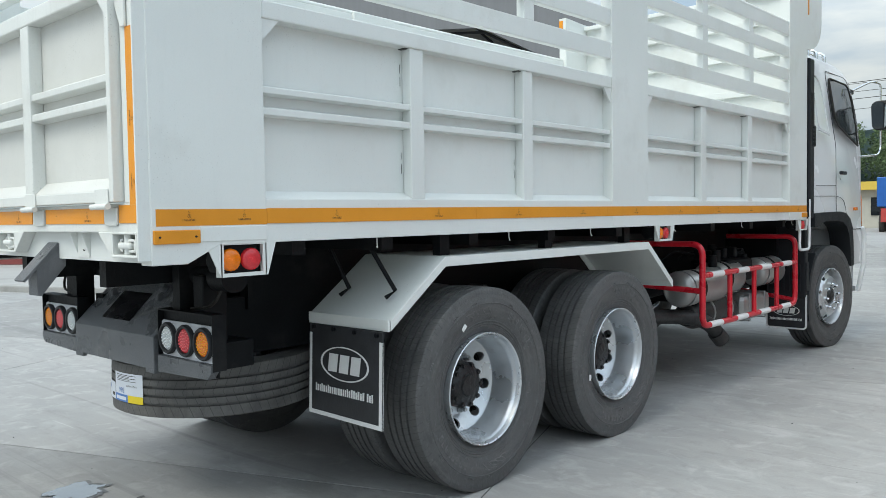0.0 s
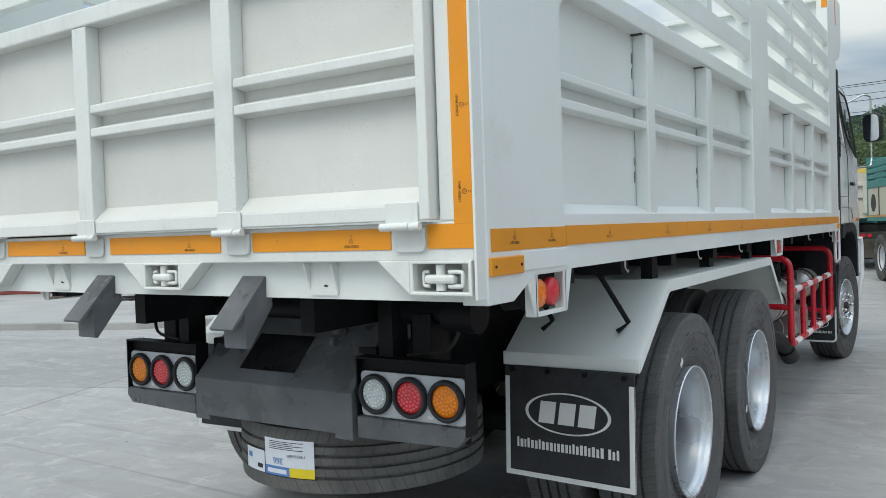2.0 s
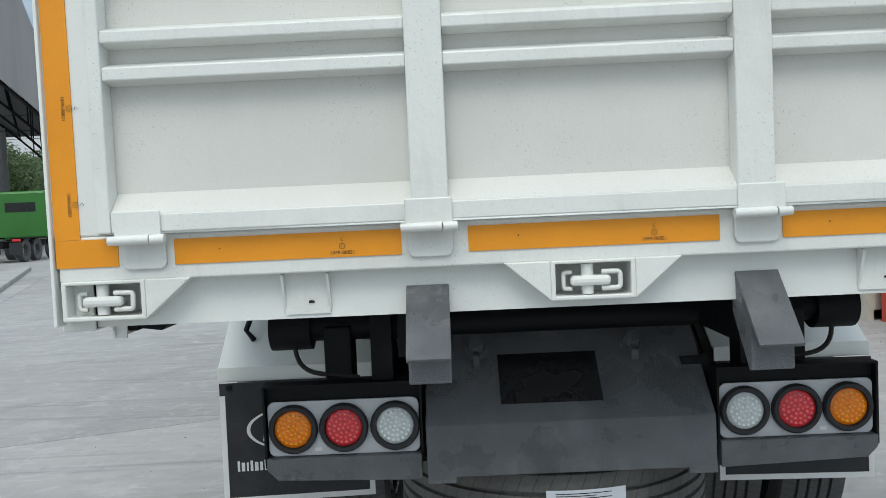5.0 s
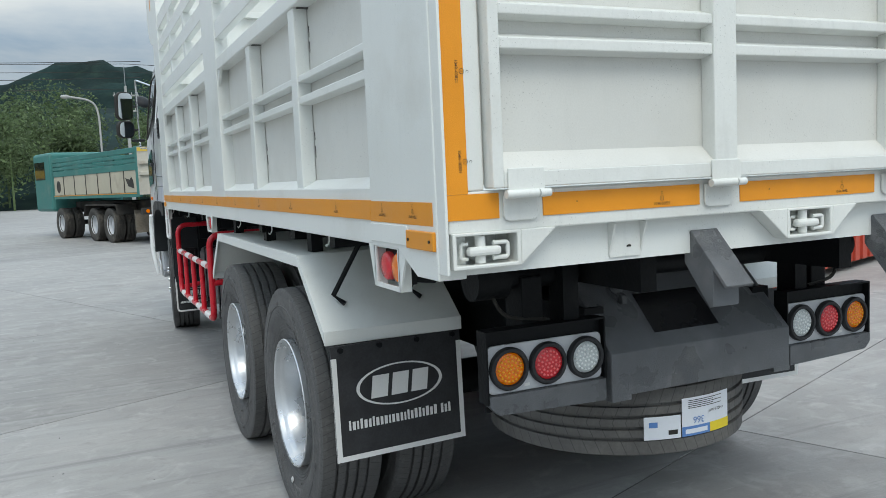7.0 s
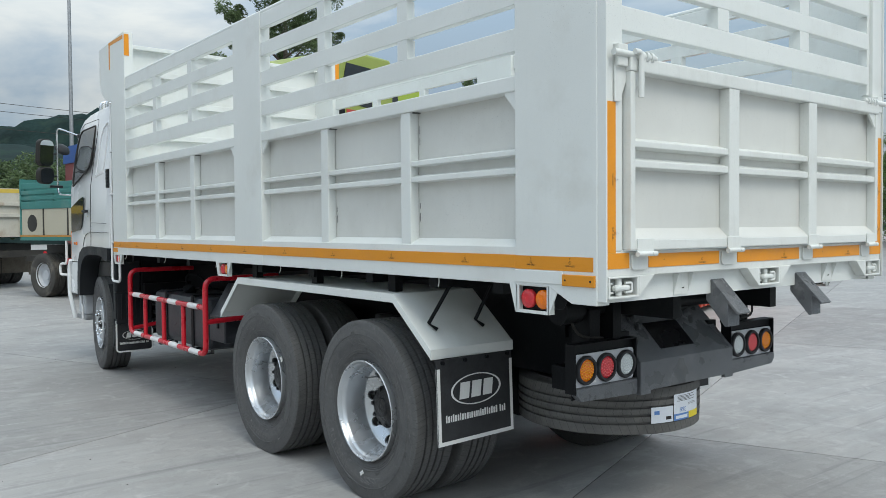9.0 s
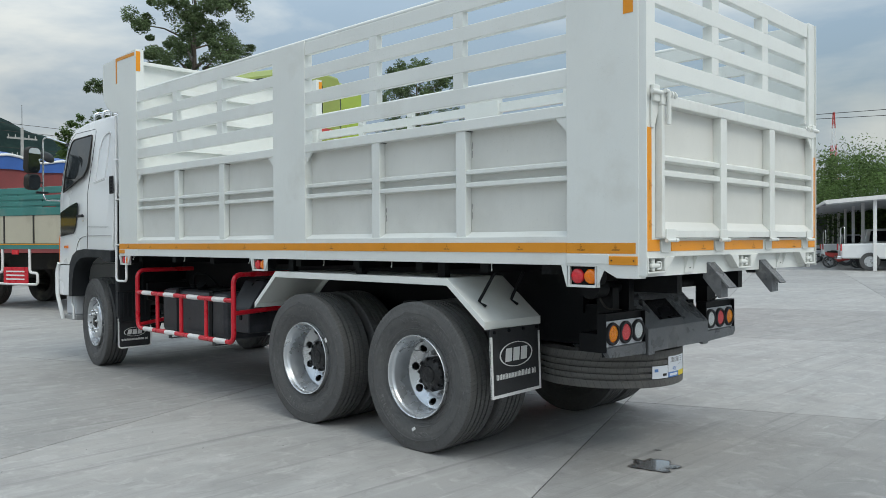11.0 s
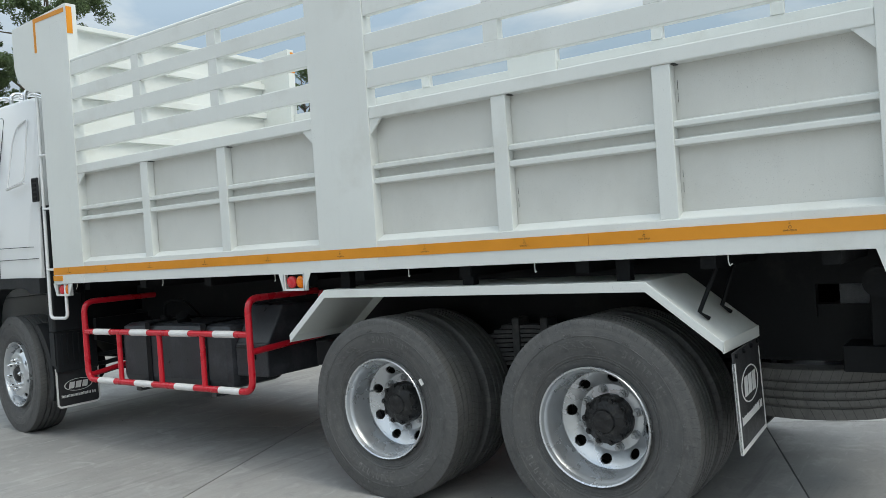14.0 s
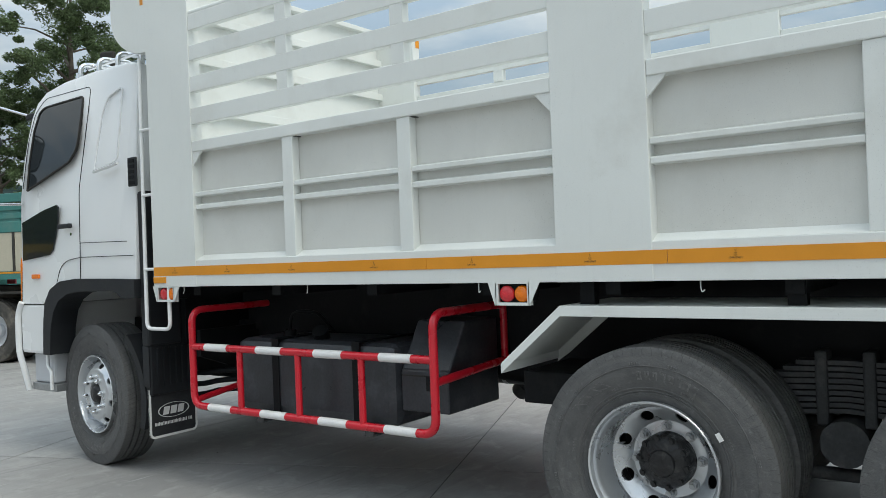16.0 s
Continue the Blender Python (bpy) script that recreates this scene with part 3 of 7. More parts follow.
part("cab_shield", box(-1.165, 1.165, 6.56, 6.93, 3.42, 3.45), WHITE, head, bevel=0.004)
for s in (-1, 1):
    part("marker_tape", box(s * (XO + 0.006), s * (XO + 0.003), 6.55, 6.58, 3.20, 3.475), TAPEDULL, head, "orange marker tape")
    part("marker_tape", box(s * (XO + 0.006), s * (XO + 0.003), 6.12, 6.549, 3.44, 3.475), TAPEDULL, head, "orange marker tape")
    part("marker_tape", box(s * 1.216, s * 1.17, 6.086, 6.09, 3.27, 3.48), TAPE, head, "orange marker tape")
    part("marker_tape", box(s * (XO + 0.006), s * (XO + 0.003), 0.095, 0.155, 2.68, 2.98), TAPE, head, "orange marker tape")
frame_ = part("underframe", box(-0.46, -0.40, 0.25, 6.55, 1.12, 1.40), BLACK, truck, "black steel underframe of the bed")
part("beam", box(0.40, 0.46, 0.25, 6.55, 1.12, 1.40), BLACK, frame_)
for s in (-1, 1):
    part("packing_strip", box(s * 0.455, s * 0.385, 0.95, 6.5, 0.96, 1.12), BLACK, frame_)
for y in (0.75, 1.25, 1.86, 2.55, 3.3, 3.95, 4.7, 5.45, 6.2):
    part("cross_member", box(-1.13, 1.13, y - 0.035, y + 0.035, 1.25, 1.40), BLACK, frame_)
for s in (-1, 1):
    for y in (1.66, 2.546, 3.436):
        part("outrigger", box(s * 1.06, s * 1.11, y - 0.035, y + 0.035, 1.2, 1.32), BLACK, frame_)
part("hinge_tube", cyl(bmesh.new(), (-0.80, 0.62, 1.155), (0.80, 0.62, 1.155), 0.042, 20), BLACK, frame_, smooth=40)
for s in (-1, 1):
    part("hinge_end", cyl(bmesh.new(), (s * 0.74, 0.62, 1.155), (s * 0.86, 0.62, 1.155), 0.066, 20), BLACK, frame_, smooth=40)
    part("hinge_leg", box(s * 0.62, s * 0.70, 0.56, 0.68, 0.8, 1.16), BLACK, frame_, bevel=0.006)
    part("leg_plate", box(s * 0.50, s * 0.72, 0.58, 0.8, 0.74, 0.86), BLACK, frame_, bevel=0.006)
chassis = part("chassis", box(-0.43, -0.35, 0.6, 8.2, 0.74, 1.02), BLACK, truck, "black ladder chassis")
part("rail", box(0.35, 0.43, 0.6, 8.2, 0.74, 1.02), BLACK, chassis)
for y in (0.9, 1.5, 2.47, 3.4, 4.2, 5.0, 6.0, 7.0, 8.0):
    part("cross_member", box(-0.35, 0.35, y - 0.06, y + 0.06, 0.76, 0.98), BLACK, chassis)
part("engine", box(-0.33, 0.33, 6.3, 7.9, 0.55, 1.3), BLACK, chassis, bevel=0.05)
part("gearbox", cyl(bmesh.new(), (0, 5.3, 0.75), (0, 6.3, 0.8), 0.2, 18), BLACK, chassis, smooth=40)
part("drive_shaft", cyl(bmesh.new(), (0, 3.3, 0.6), (0, 5.3, 0.74), 0.06, 14), BLACK, chassis, smooth=40)
for y in (1.82, 3.13):
    ax = part("axle", cyl(bmesh.new(), (-0.9, y, 0.515), (0.9, y, 0.515), 0.085, 16), BLACK, chassis, smooth=40)
    dif = lathe(bmesh.new(), [(-0.2, 0.02), (-0.17, 0.12), (-0.08, 0.2), (0.08, 0.2), (0.17, 0.12), (0.2, 0.02)], 20, "y")
    part("differential", dif, BLACK, ax, smooth=40, m=pose(0, y, 0.52))
    for s in (-1, 1):
        part("brake_drum", cyl(bmesh.new(), (s * 0.56, y, 0.515), (s * 0.75, y, 0.515), 0.21, 24), BLACK, ax, smooth=40)
for s in (-1, 1):
    spring = part("leaf_spring", bmesh.new(), SPRING, chassis, "stacked black leaf spring")
    bm = bmesh.new()
    for i in range(9):
        h = 0.64 - 0.055 * i
        prism(bm, [(2.475 - h, 0.70 + 0.026 * i - 0.05 * (h / 0.64) ** 2), (2.475, 0.70 + 0.026 * i), (2.475 + h, 0.70 + 0.026 * i - 0.05 * (h / 0.64) ** 2),
                   (2.475 + h, 0.72 + 0.026 * i - 0.05 * (h / 0.64) ** 2), (2.475, 0.72 + 0.026 * i), (2.475 - h, 0.72 + 0.026 * i - 0.05 * (h / 0.64) ** 2)], "x", s * 0.50, s * 0.60)
    bm.to_mesh(spring.data)
    bm.free()
    for y in (2.38, 2.57):
        part("clamp", box(s * 0.485, s * 0.615, y - 0.025, y + 0.025, 0.64, 0.97), SPRING, spring, bevel=0.01)
    part("trunnion", cyl(bmesh.new(), (s * 0.42, 2.475, 0.58), (s * 0.68, 2.475, 0.58), 0.1, 20), SPRING, spring, smooth=40)
    part("torque_rod", tube(bmesh.new(), [(s * 0.55, 1.85, 0.42), (s * 0.55, 3.1, 0.42)], 0.03, 10), SPRING, spring, smooth=40)

# ---- tail end ----
TY = 0.03                                    # rear face of the frame
beam = bmesh.new()
for a, b in ((-XO + 0.001, -1.184), (-1.016, -0.084), (0.084, 1.016), (1.184, XO - 0.001)):
    bx(beam, a, b, TY + 0.045, TY + 0.12, 1.252, 1.36)
for x in (-1.1, 0.0, 1.1):
    bx(beam, x - 0.084, x + 0.084, TY + 0.045, TY + 0.12, 1.252, 1.2805)
    bx(beam, x - 0.084, x + 0.084, TY + 0.045, TY + 0.12, 1.355, 1.36)
    bx(beam, x - 0.084, x + 0.084, TY + 0.112, TY + 0.12, 1.2805, 1.355)
tail = part("rear_frame", beam, WHITE, truck, "white rear crossbeam with latch pockets")
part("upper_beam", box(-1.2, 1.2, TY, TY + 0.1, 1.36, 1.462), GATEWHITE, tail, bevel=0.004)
for s in (-1, 1):
    part("post", box(s * 1.212, s * 1.10, TY, TY + 0.09, 1.462, Z_TOP), WHITE, tail, bevel=0.005)
    part("post_flange", box(s * 1.214, s * 1.206, TY - 0.012, TY + 0.07, 1.262, 3.04), WHITE, tail, bevel=0.002)
    tape = part("reflective_tape", box(s * 1.203, s * 1.146, TY - 0.003, TY, 1.456, 2.06), TAPE, tail, "orange reflective tape")
    part("print", PRINT, INK, tape, m=pose(s * 1.165, TY - 0.0036, 1.75, 90, 90, 0))
    part("print", PRINT, INK, tape, m=pose(s * 1.165, TY - 0.0036, 1.535, 90, 90, 0))
    part("reflective_tape", box(s * 1.203, s * 1.062, TY - 0.003, TY, 1.393, 1.4555), TAPE, tail)
for a, b in ((-0.935, -0.425), (-0.275, 0.285), (0.425, 0.945)):
    tape = part("reflective_tape", box(a, b, TY - 0.003, TY, 1.392, 1.449), TAPE, tail, "orange reflective tape")
    part("print", PRINT, INK, tape, m=pose(a + 0.74 * (b - a), TY - 0.0036, 1.402, 90, 0, 0))
    part("mark", cyl(bmesh.new(), (a + 0.2 * (b - a), TY - 0.003, 1.423), (a + 0.2 * (b - a), TY - 0.0036, 1.423), 0.0018, 8), INK, tape)


def latch_pocket(x, s):
    """A recessed pocket with a swivel catch; s: which sides slope."""
    hw, z0, z1 = 0.095, 1.272, 1.362
    pocket = part("latch_pocket", ring_frame(bmesh.new(), [(x - hw, z0), (x + hw, z0), (x + hw, z1), (x - hw, z1)],
                  [(x - hw + 0.011, z0 + 0.010), (x + hw - 0.011, z0 + 0.010), (x + hw - 0.011, z1 - 0.008), (x - hw + 0.011, z1 - 0.008)], "y", TY - 0.008, TY + 0.0455), GATEWHITE, tail, "white latch pocket", bevel=0.003)
    for d in s:
        part("brace", prism(bmesh.new(), [(x + d * hw, z0), (x + d * hw, z1), (x + d * (hw + 0.105), z1)], "y", TY - 0.008, TY + 0.045), GATEWHITE, pocket, bevel=0.003)
    part("pin", cyl(bmesh.new(), (x - 0.01, TY + 0.015, z0 + 0.012), (x - 0.01, TY + 0.015, z1 - 0.01), 0.014, 12), GATEWHITE, pocket, smooth=40)
    part("link", box(x - 0.05, x + 0.04, TY - 0.008, TY + 0.02, 1.303, 1.326), GATEWHITE, pocket, bevel=0.008)
    part("shackle", tube(bmesh.new(), fillet([(x + 0.02, TY + 0.005, 1.333), (x + 0.062, TY + 0.005, 1.333), (x + 0.062, TY + 0.005, 1.296), (x + 0.02, TY + 0.005, 1.296)], 0.008, 3), 0.006, 8), GATEWHITE, pocket, smooth=50)
    part("shackle", tube(bmesh.new(), fillet([(x - 0.045, TY + 0.015, 1.333), (x - 0.064, TY + 0.015, 1.333), (x - 0.064, TY + 0.015, 1.296), (x - 0.045, TY + 0.015, 1.296)], 0.006, 3), 0.005, 8), GATEWHITE, pocket, smooth=50)


latch_pocket(-1.1, (1,))
latch_pocket(0.0, (-1, 1))
latch_pocket(1.1, (-1,))
for x in (-0.65, 0.665):
    br = part("bracket", box(x - 0.052, x + 0.052, TY + 0.04, TY + 0.045, 1.262, 1.36), GATEWHITE, tail)
    for d in (-1, 1):
        part("rib", prism(bmesh.new(), [(TY + 0.045, 1.262), (TY + 0.012, 1.355), (TY + 0.045, 1.36)], "x", x + d * 0.049, x + d * 0.055), GATEWHITE, br)
    part("hole", cyl(bmesh.new(), (x + 0.01, TY + 0.0405, 1.29), (x + 0.01, TY + 0.039, 1.288), 0.0068, 12), INK, br)


# upper slatted rear frame
upper = part("rear_slat_frame", box(-1.10, 1.10, 0.04, 0.085, 2.935, 3.035), WHITE, tail, "white slatted frame above the tailgate", bevel=0.004)
for z0, z1 in ((2.355, 2.455), (2.553, 2.643), (2.742, 2.836)):
    part("slat", box(-1.10, 1.07, 0.04, 0.085, z0, z1), WHITE, tail, bevel=0.004)
for x in (-0.372, 0.355):
    for z0, z1 in ((2.455, 2.553), (2.643, 2.742), (2.836, 2.935)):
        part("upright", box(x - 0.045, x + 0.045, 0.041, 0.10, z0, z1), WHITE, tail)
part("slat_gap_plate", box(1.07, 1.10, 0.05, 0.085, 2.3, 2.93), WHITE, tail)

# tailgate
# the tailgate sheet carries the same painted shade
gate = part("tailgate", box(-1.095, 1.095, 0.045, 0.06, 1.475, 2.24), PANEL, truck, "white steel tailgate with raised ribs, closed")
gy = -0.004
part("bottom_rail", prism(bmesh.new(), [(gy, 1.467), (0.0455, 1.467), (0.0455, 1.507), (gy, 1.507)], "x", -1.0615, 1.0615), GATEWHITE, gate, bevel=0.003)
# upward slope in the darker copy, so that it looks less lit
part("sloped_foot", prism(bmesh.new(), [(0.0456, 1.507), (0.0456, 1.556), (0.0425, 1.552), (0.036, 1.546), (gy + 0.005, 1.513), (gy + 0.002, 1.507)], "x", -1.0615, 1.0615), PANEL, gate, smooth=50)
part("top_rail", box(-1.097, 1.097, gy - 0.006, 0.07, 2.185, 2.245), GATEWHITE, gate, bevel=0.006)
for s in (-1, 1):
    part("side_rail", box(s * 1.093, s * 1.062, gy - 0.002, 0.0455, 1.467, 2.185), GATEWHITE, gate, bevel=0.004)
    part("gusset", prism(bmesh.new(), [(s * 1.062, 2.185), (s * 0.99, 2.185), (s * 1.062, 2.11)], "y", 0.0, 0.012), GATEWHITE, gate)
for x in (-0.356, 0.358):
    part("rib", box(x - 0.041, x + 0.041, gy - 0.003, 0.0455, 1.500, 2.185), GATEWHITE, gate, bevel=0.004)
for a, b in ((-1.062, -0.397), (-0.315, 0.317), (0.399, 1.062)):
    for z0, z1 in ((1.880, 1.922), (1.798, 1.842)):
        part("rail", prism(bmesh.new(), [(0.0455, z0 - 0.004), (gy + 0.002, z0 + 0.004), (gy + 0.002, z1 - 0.012), (0.0455, z1 + 0.004)], "x", a, b), GATEWHITE, gate, bevel=0.003)
for x in (-1.002, -0.36, 0.366, 1.008):
    h = part("hinge", box(x - 0.052, x + 0.052, gy - 0.006, gy - 0.001, 1.456, 1.515), GATEWHITE, gate, "white welded hinge", bevel=0.003)
    part("lower_leaf", prism(bmesh.new(), [(x + a, z) for a, z in ((-0.05, 1.449), (-0.05, 1.398), (-0.045, 1.388), (-0.036, 1.384), (0.036, 1.384), (0.045, 1.388), (0.05, 1.398), (0.05, 1.449))], "y", TY - 0.009, TY - 0.001), GATEWHITE, h, bevel=0.003)
    part("barrel", cyl(bmesh.new(), (x - 0.062, gy - 0.012, 1.451), (x + 0.028, gy - 0.011, 1.452), 0.0105, 16), GATEWHITE, h, smooth=40)
    part("barrel", cyl(bmesh.new(), (x + 0.031, gy - 0.012, 1.451), (x + 0.062, gy - 0.011, 1.452), 0.0105, 16), GATEWHITE, h, smooth=40)
for s in (-1, 1):
    pv = part("pivot", box(s * 1.16, s * 1.10, TY - 0.03, TY + 0.03, 2.20, 2.29), GATEWHITE, gate, "white pivot block with bolt", bevel=0.005)
    part("pivot_pin", cyl(bmesh.new(), (s * 1.19, TY - 0.03, 2.25), (s * 0.93, TY - 0.03, 2.25), 0.014, 12), GATEWHITE, pv, smooth=40)
    for i in range(4):
        part("collar", cyl(bmesh.new(), (s * (1.06 - i * 0.03), TY - 0.03, 2.25), (s * (1.045 - i * 0.03), TY - 0.03, 2.25), 0.022, 12), GATEWHITE, pv, smooth=40)
    part("ear_plate", prism(bmesh.new(), [(s * 1.16, 2.29), (s * 1.08, 2.27), (s * 1.07, 2.19), (s * 1.13, 2.06), (s * 1.16, 2.06)], "y", TY - 0.012, TY - 0.002), GATEWHITE, pv, bevel=0.003)
part("lever", tube(bmesh.new(), fillet([(-1.085, TY - 0.05, 2.26), (-1.05, TY - 0.055, 2.26), (-1.05, TY - 0.055, 2.08)], 0.02, 4), 0.012, 10), GATEWHITE, gate, smooth=50)

# black arms under the rear beam
for x in (-0.3725, 0.380):
    arm = part("tow_arm", prism(bmesh.new(), [(0.07, 1.318), (-0.07, 1.170), (-0.062, 1.162), (0.078, 1.31)], "x", x - 0.049, x + 0.049), CRINKLE, truck, "textured black steel arm", bevel=0.002)
    part("web", prism(bmesh.new(), [(0.10, 1.31), (0.074, 1.309), (-0.015, 1.213), (-0.015, 1.106), (0.0, 1.102), (0.10, 1.222)], "x", x - 0.047, x + 0.047), CRINKLE, arm, bevel=0.002)

# bumper plate, lamp boxes, spare wheel
plate = part("bumper_plate", prism(bmesh.new(), [(0.84, 1.235), (0.478, 0.877), (0.478, 0.728), (0.49, 0.728), (0.49, 0.872), (0.852, 1.228)], "x", -0.41, 0.41), CRINKLE, truck, "textured black sloping bumper plate", bevel=0.004)
for s in (-1, 1):
    part("cheek", prism(bmesh.new(), [(0.85, 1.23), (0.482, 0.873), (0.482, 0.71), (0.85, 0.71)], "x", s * 0.408, s * 0.395), CRINKLE, plate)
    part("foot", box(s * 0.41, s * 0.33, 0.478, 0.50, 0.712, 0.73), CRINKLE, plate)
    n_ = Vector((0, -0.705, 0.709))
    c0 = Vector((s * 0.235 - 0.02, 0.66, 1.058))
    eye = part("eyelet", cyl(bmesh.new(), c0 - n_ * 0.004, c0 + n_ * 0.012, 0.036, 16, 0.032), CRINKLE, plate, "cast tie eye on the plate", smooth=40)
    part("eyelet_neck", cyl(bmesh.new(), c0 + n_ * 0.008, c0 + n_ * 0.05 + Vector((0, 0.004, -0.008)), 0.024, 14, 0.019), CRINKLE, eye, smooth=40)
    part("eyelet_tongue", prism(bmesh.new(), [(0.64, 1.062), (0.605, 1.05), (0.60, 1.02), (0.63, 1.012)], "x", c0.x - 0.011, c0.x + 0.011), CRINKLE, eye, bevel=0.004)
pt = bmesh.new()
v = [pt.verts.new((x, 0.478 + t * 0.362 - 0.0015, 0.877 + t * 0.358 + 0.0015)) for x, t in ((-0.192, 0.12), (0.102, 0.12), (0.102, 0.46), (-0.192, 0.46))]
pt.faces.new(v)
part("number_plate_patch", pt, PATCH, plate, "glossy black painted-over patch")


def tail_lamps(s):
    """A lamp box with three round lamps; s is its side."""
    x0, x1, y = s * 0.425, s * 0.868, 0.51
    boxy = part("lamp_box", box(x0, x1, y + 0.014, y + 0.02, 0.74, 1.0), BLACK, truck, "black steel lamp box with three round lamps")
    part("top_plate", box(x0, x1, y - 0.014, y + 0.05, 1.0, 1.006), BLACK, boxy)
    part("outer_cheek", box(x1, x1 + s * 0.006, y - 0.014, y + 0.05, 0.77, 1.006), BLACK, boxy)
    part("inner_cheek", box(x0, x0 - s * 0.006, y - 0.014, y + 0.05, 0.80, 1.006), BLACK, boxy)
    low = [(x0, 0.798), (x1, 0.798), (x1, 0.765), (x1 - s * 0.03, 0.735), (x0, 0.722)]
    part("lower_plate", prism(bmesh.new(), low, "y", y - 0.022, y + 0.02), CRINKLE, boxy, bevel=0.003)
    part("lamp_panel", prism(bmesh.new(), [((x0 + x1) / 2 + a, 0.878 + b) for a, b in round_rect(abs(x1 - x0) - 0.008, 0.158, 0.02)], "y", y, y + 0.008), LAMPGREY, boxy, "grey lamp panel", bevel=0.002)
    part("sticker", box(s * 0.712, s * 0.732, y - 0.001, y, 0.812, 0.822), FLAPWHITE, boxy)
    for dx, mt, nm, gl in ((0.498, LENS_W, "clear", GLINT_W), (0.645, LENS_R, "red", GLINT_R), (0.790, LENS_A, "amber", GLINT_A)):
        ring = lathe(bmesh.new(), [(0, 0.07), (-0.012, 0.071), (-0.02, 0.066), (-0.02, 0.056), (-0.008, 0.053), (0, 0.053)], 32, "y", close=True)
        lamp = part("round_lamp", mesh_of(ring, FLAPRUB, 40), FLAPRUB, boxy, f"round {nm} lamp in a black rubber ring", m=pose(s * dx, y, 0.879))
        part("lens", mesh_of(lathe(bmesh.new(), [(0.0, 0.053), (-0.010, 0.053), (-0.014, 0.047), (-0.0165, 0.03), (-0.0175, 0.001)], 28, "y"), mt, 40), mt, lamp)
        dots = bmesh.new()
        for rr, kk in ((0.0, 1), (0.0135, 6), (0.027, 12), (0.0405, 18)):
            for i in range(kk):
                a = 2 * math.pi * i / kk + rr * 9
                bmesh.ops.create_icosphere(dots, subdivisions=1, radius=0.0054, matrix=Matrix.Translation((rr * math.cos(a), -0.0158 + 0.9 * rr * rr, rr * math.sin(a))))
        part("lens_relief", mesh_of(dots, gl), gl, lamp, kind="stuff")


tail_lamps(-1)
tail_lamps(1)
for s in (-1, 1):
    part("cable", tube(bmesh.new(), fillet([(s * 0.78, 0.66, 1.2), (s * 0.8, 0.6, 1.12), (s * 0.77, 0.57, 1.03), (s * 0.6, 0.56, 1.01)], 0.06, 5), 0.007, 6), INK, truck, "black lamp cable", smooth=60)
    part("hanger", box(s * 0.5, s * 0.56, 0.53, 0.62, 0.99, 1.25), BLACK, truck)


def tyre_profile(r, w, grooves=4):
    h = w / 2
    pro = [(-h * 0.66, r - 0.240), (-h * 0.80, r - 0.212)]
    # thin raised rings above the bead, a ridge under the shoulder
    for d, lift in ((0.200, 0.0022), (0.189, 0.0026), (0.176, 0.0018), (0.082, 0.0024)):
        base = h * (0.80 + 0.17 * (0.208 - d) / 0.078) if d > 0.13 else h * 0.995
        pro += [(-base, r - d - 0.0028), (-base - lift, r - d - 0.0012), (-base - lift, r - d + 0.0012), (-base - 0.0004, r - d + 0.0028)]
        if d == 0.176:
            pro += [(-h * 0.97, r - 0.13), (-h, r - 0.105)]
    pro += [(-h * 0.99, r - 0.062), (-h * 0.972, r - 0.056), (-h * 0.965, r - 0.034), (-h * 0.95, r - 0.014), (-h * 0.91, r - 0.004)]
    side = list(pro)
    step = 1.6 * h / (grooves + 1)
    for i in range(grooves):
        a = -h * 0.80 + step * (i + 1)
        pro += [(a - 0.007, r - 0.001 * abs(i - 1.5)), (a - 0.005, r - 0.016), (a + 0.005, r - 0.016), (a + 0.007, r - 0.001 * abs(i - 1.5))]
    return pro + [(-a, b) for a, b in side[::-1]]


TYRE_R, TYRE_W = 0.522, 0.272
TYRE = mesh_of(lathe(bmesh.new(), tyre_profile(TYRE_R, TYRE_W), 80, close=True), RUBBER, 32)
SPARE = mesh_of(lathe(bmesh.new(), tyre_profile(TYRE_R, 0.262), 80, close=True), SPARERUB, 32)



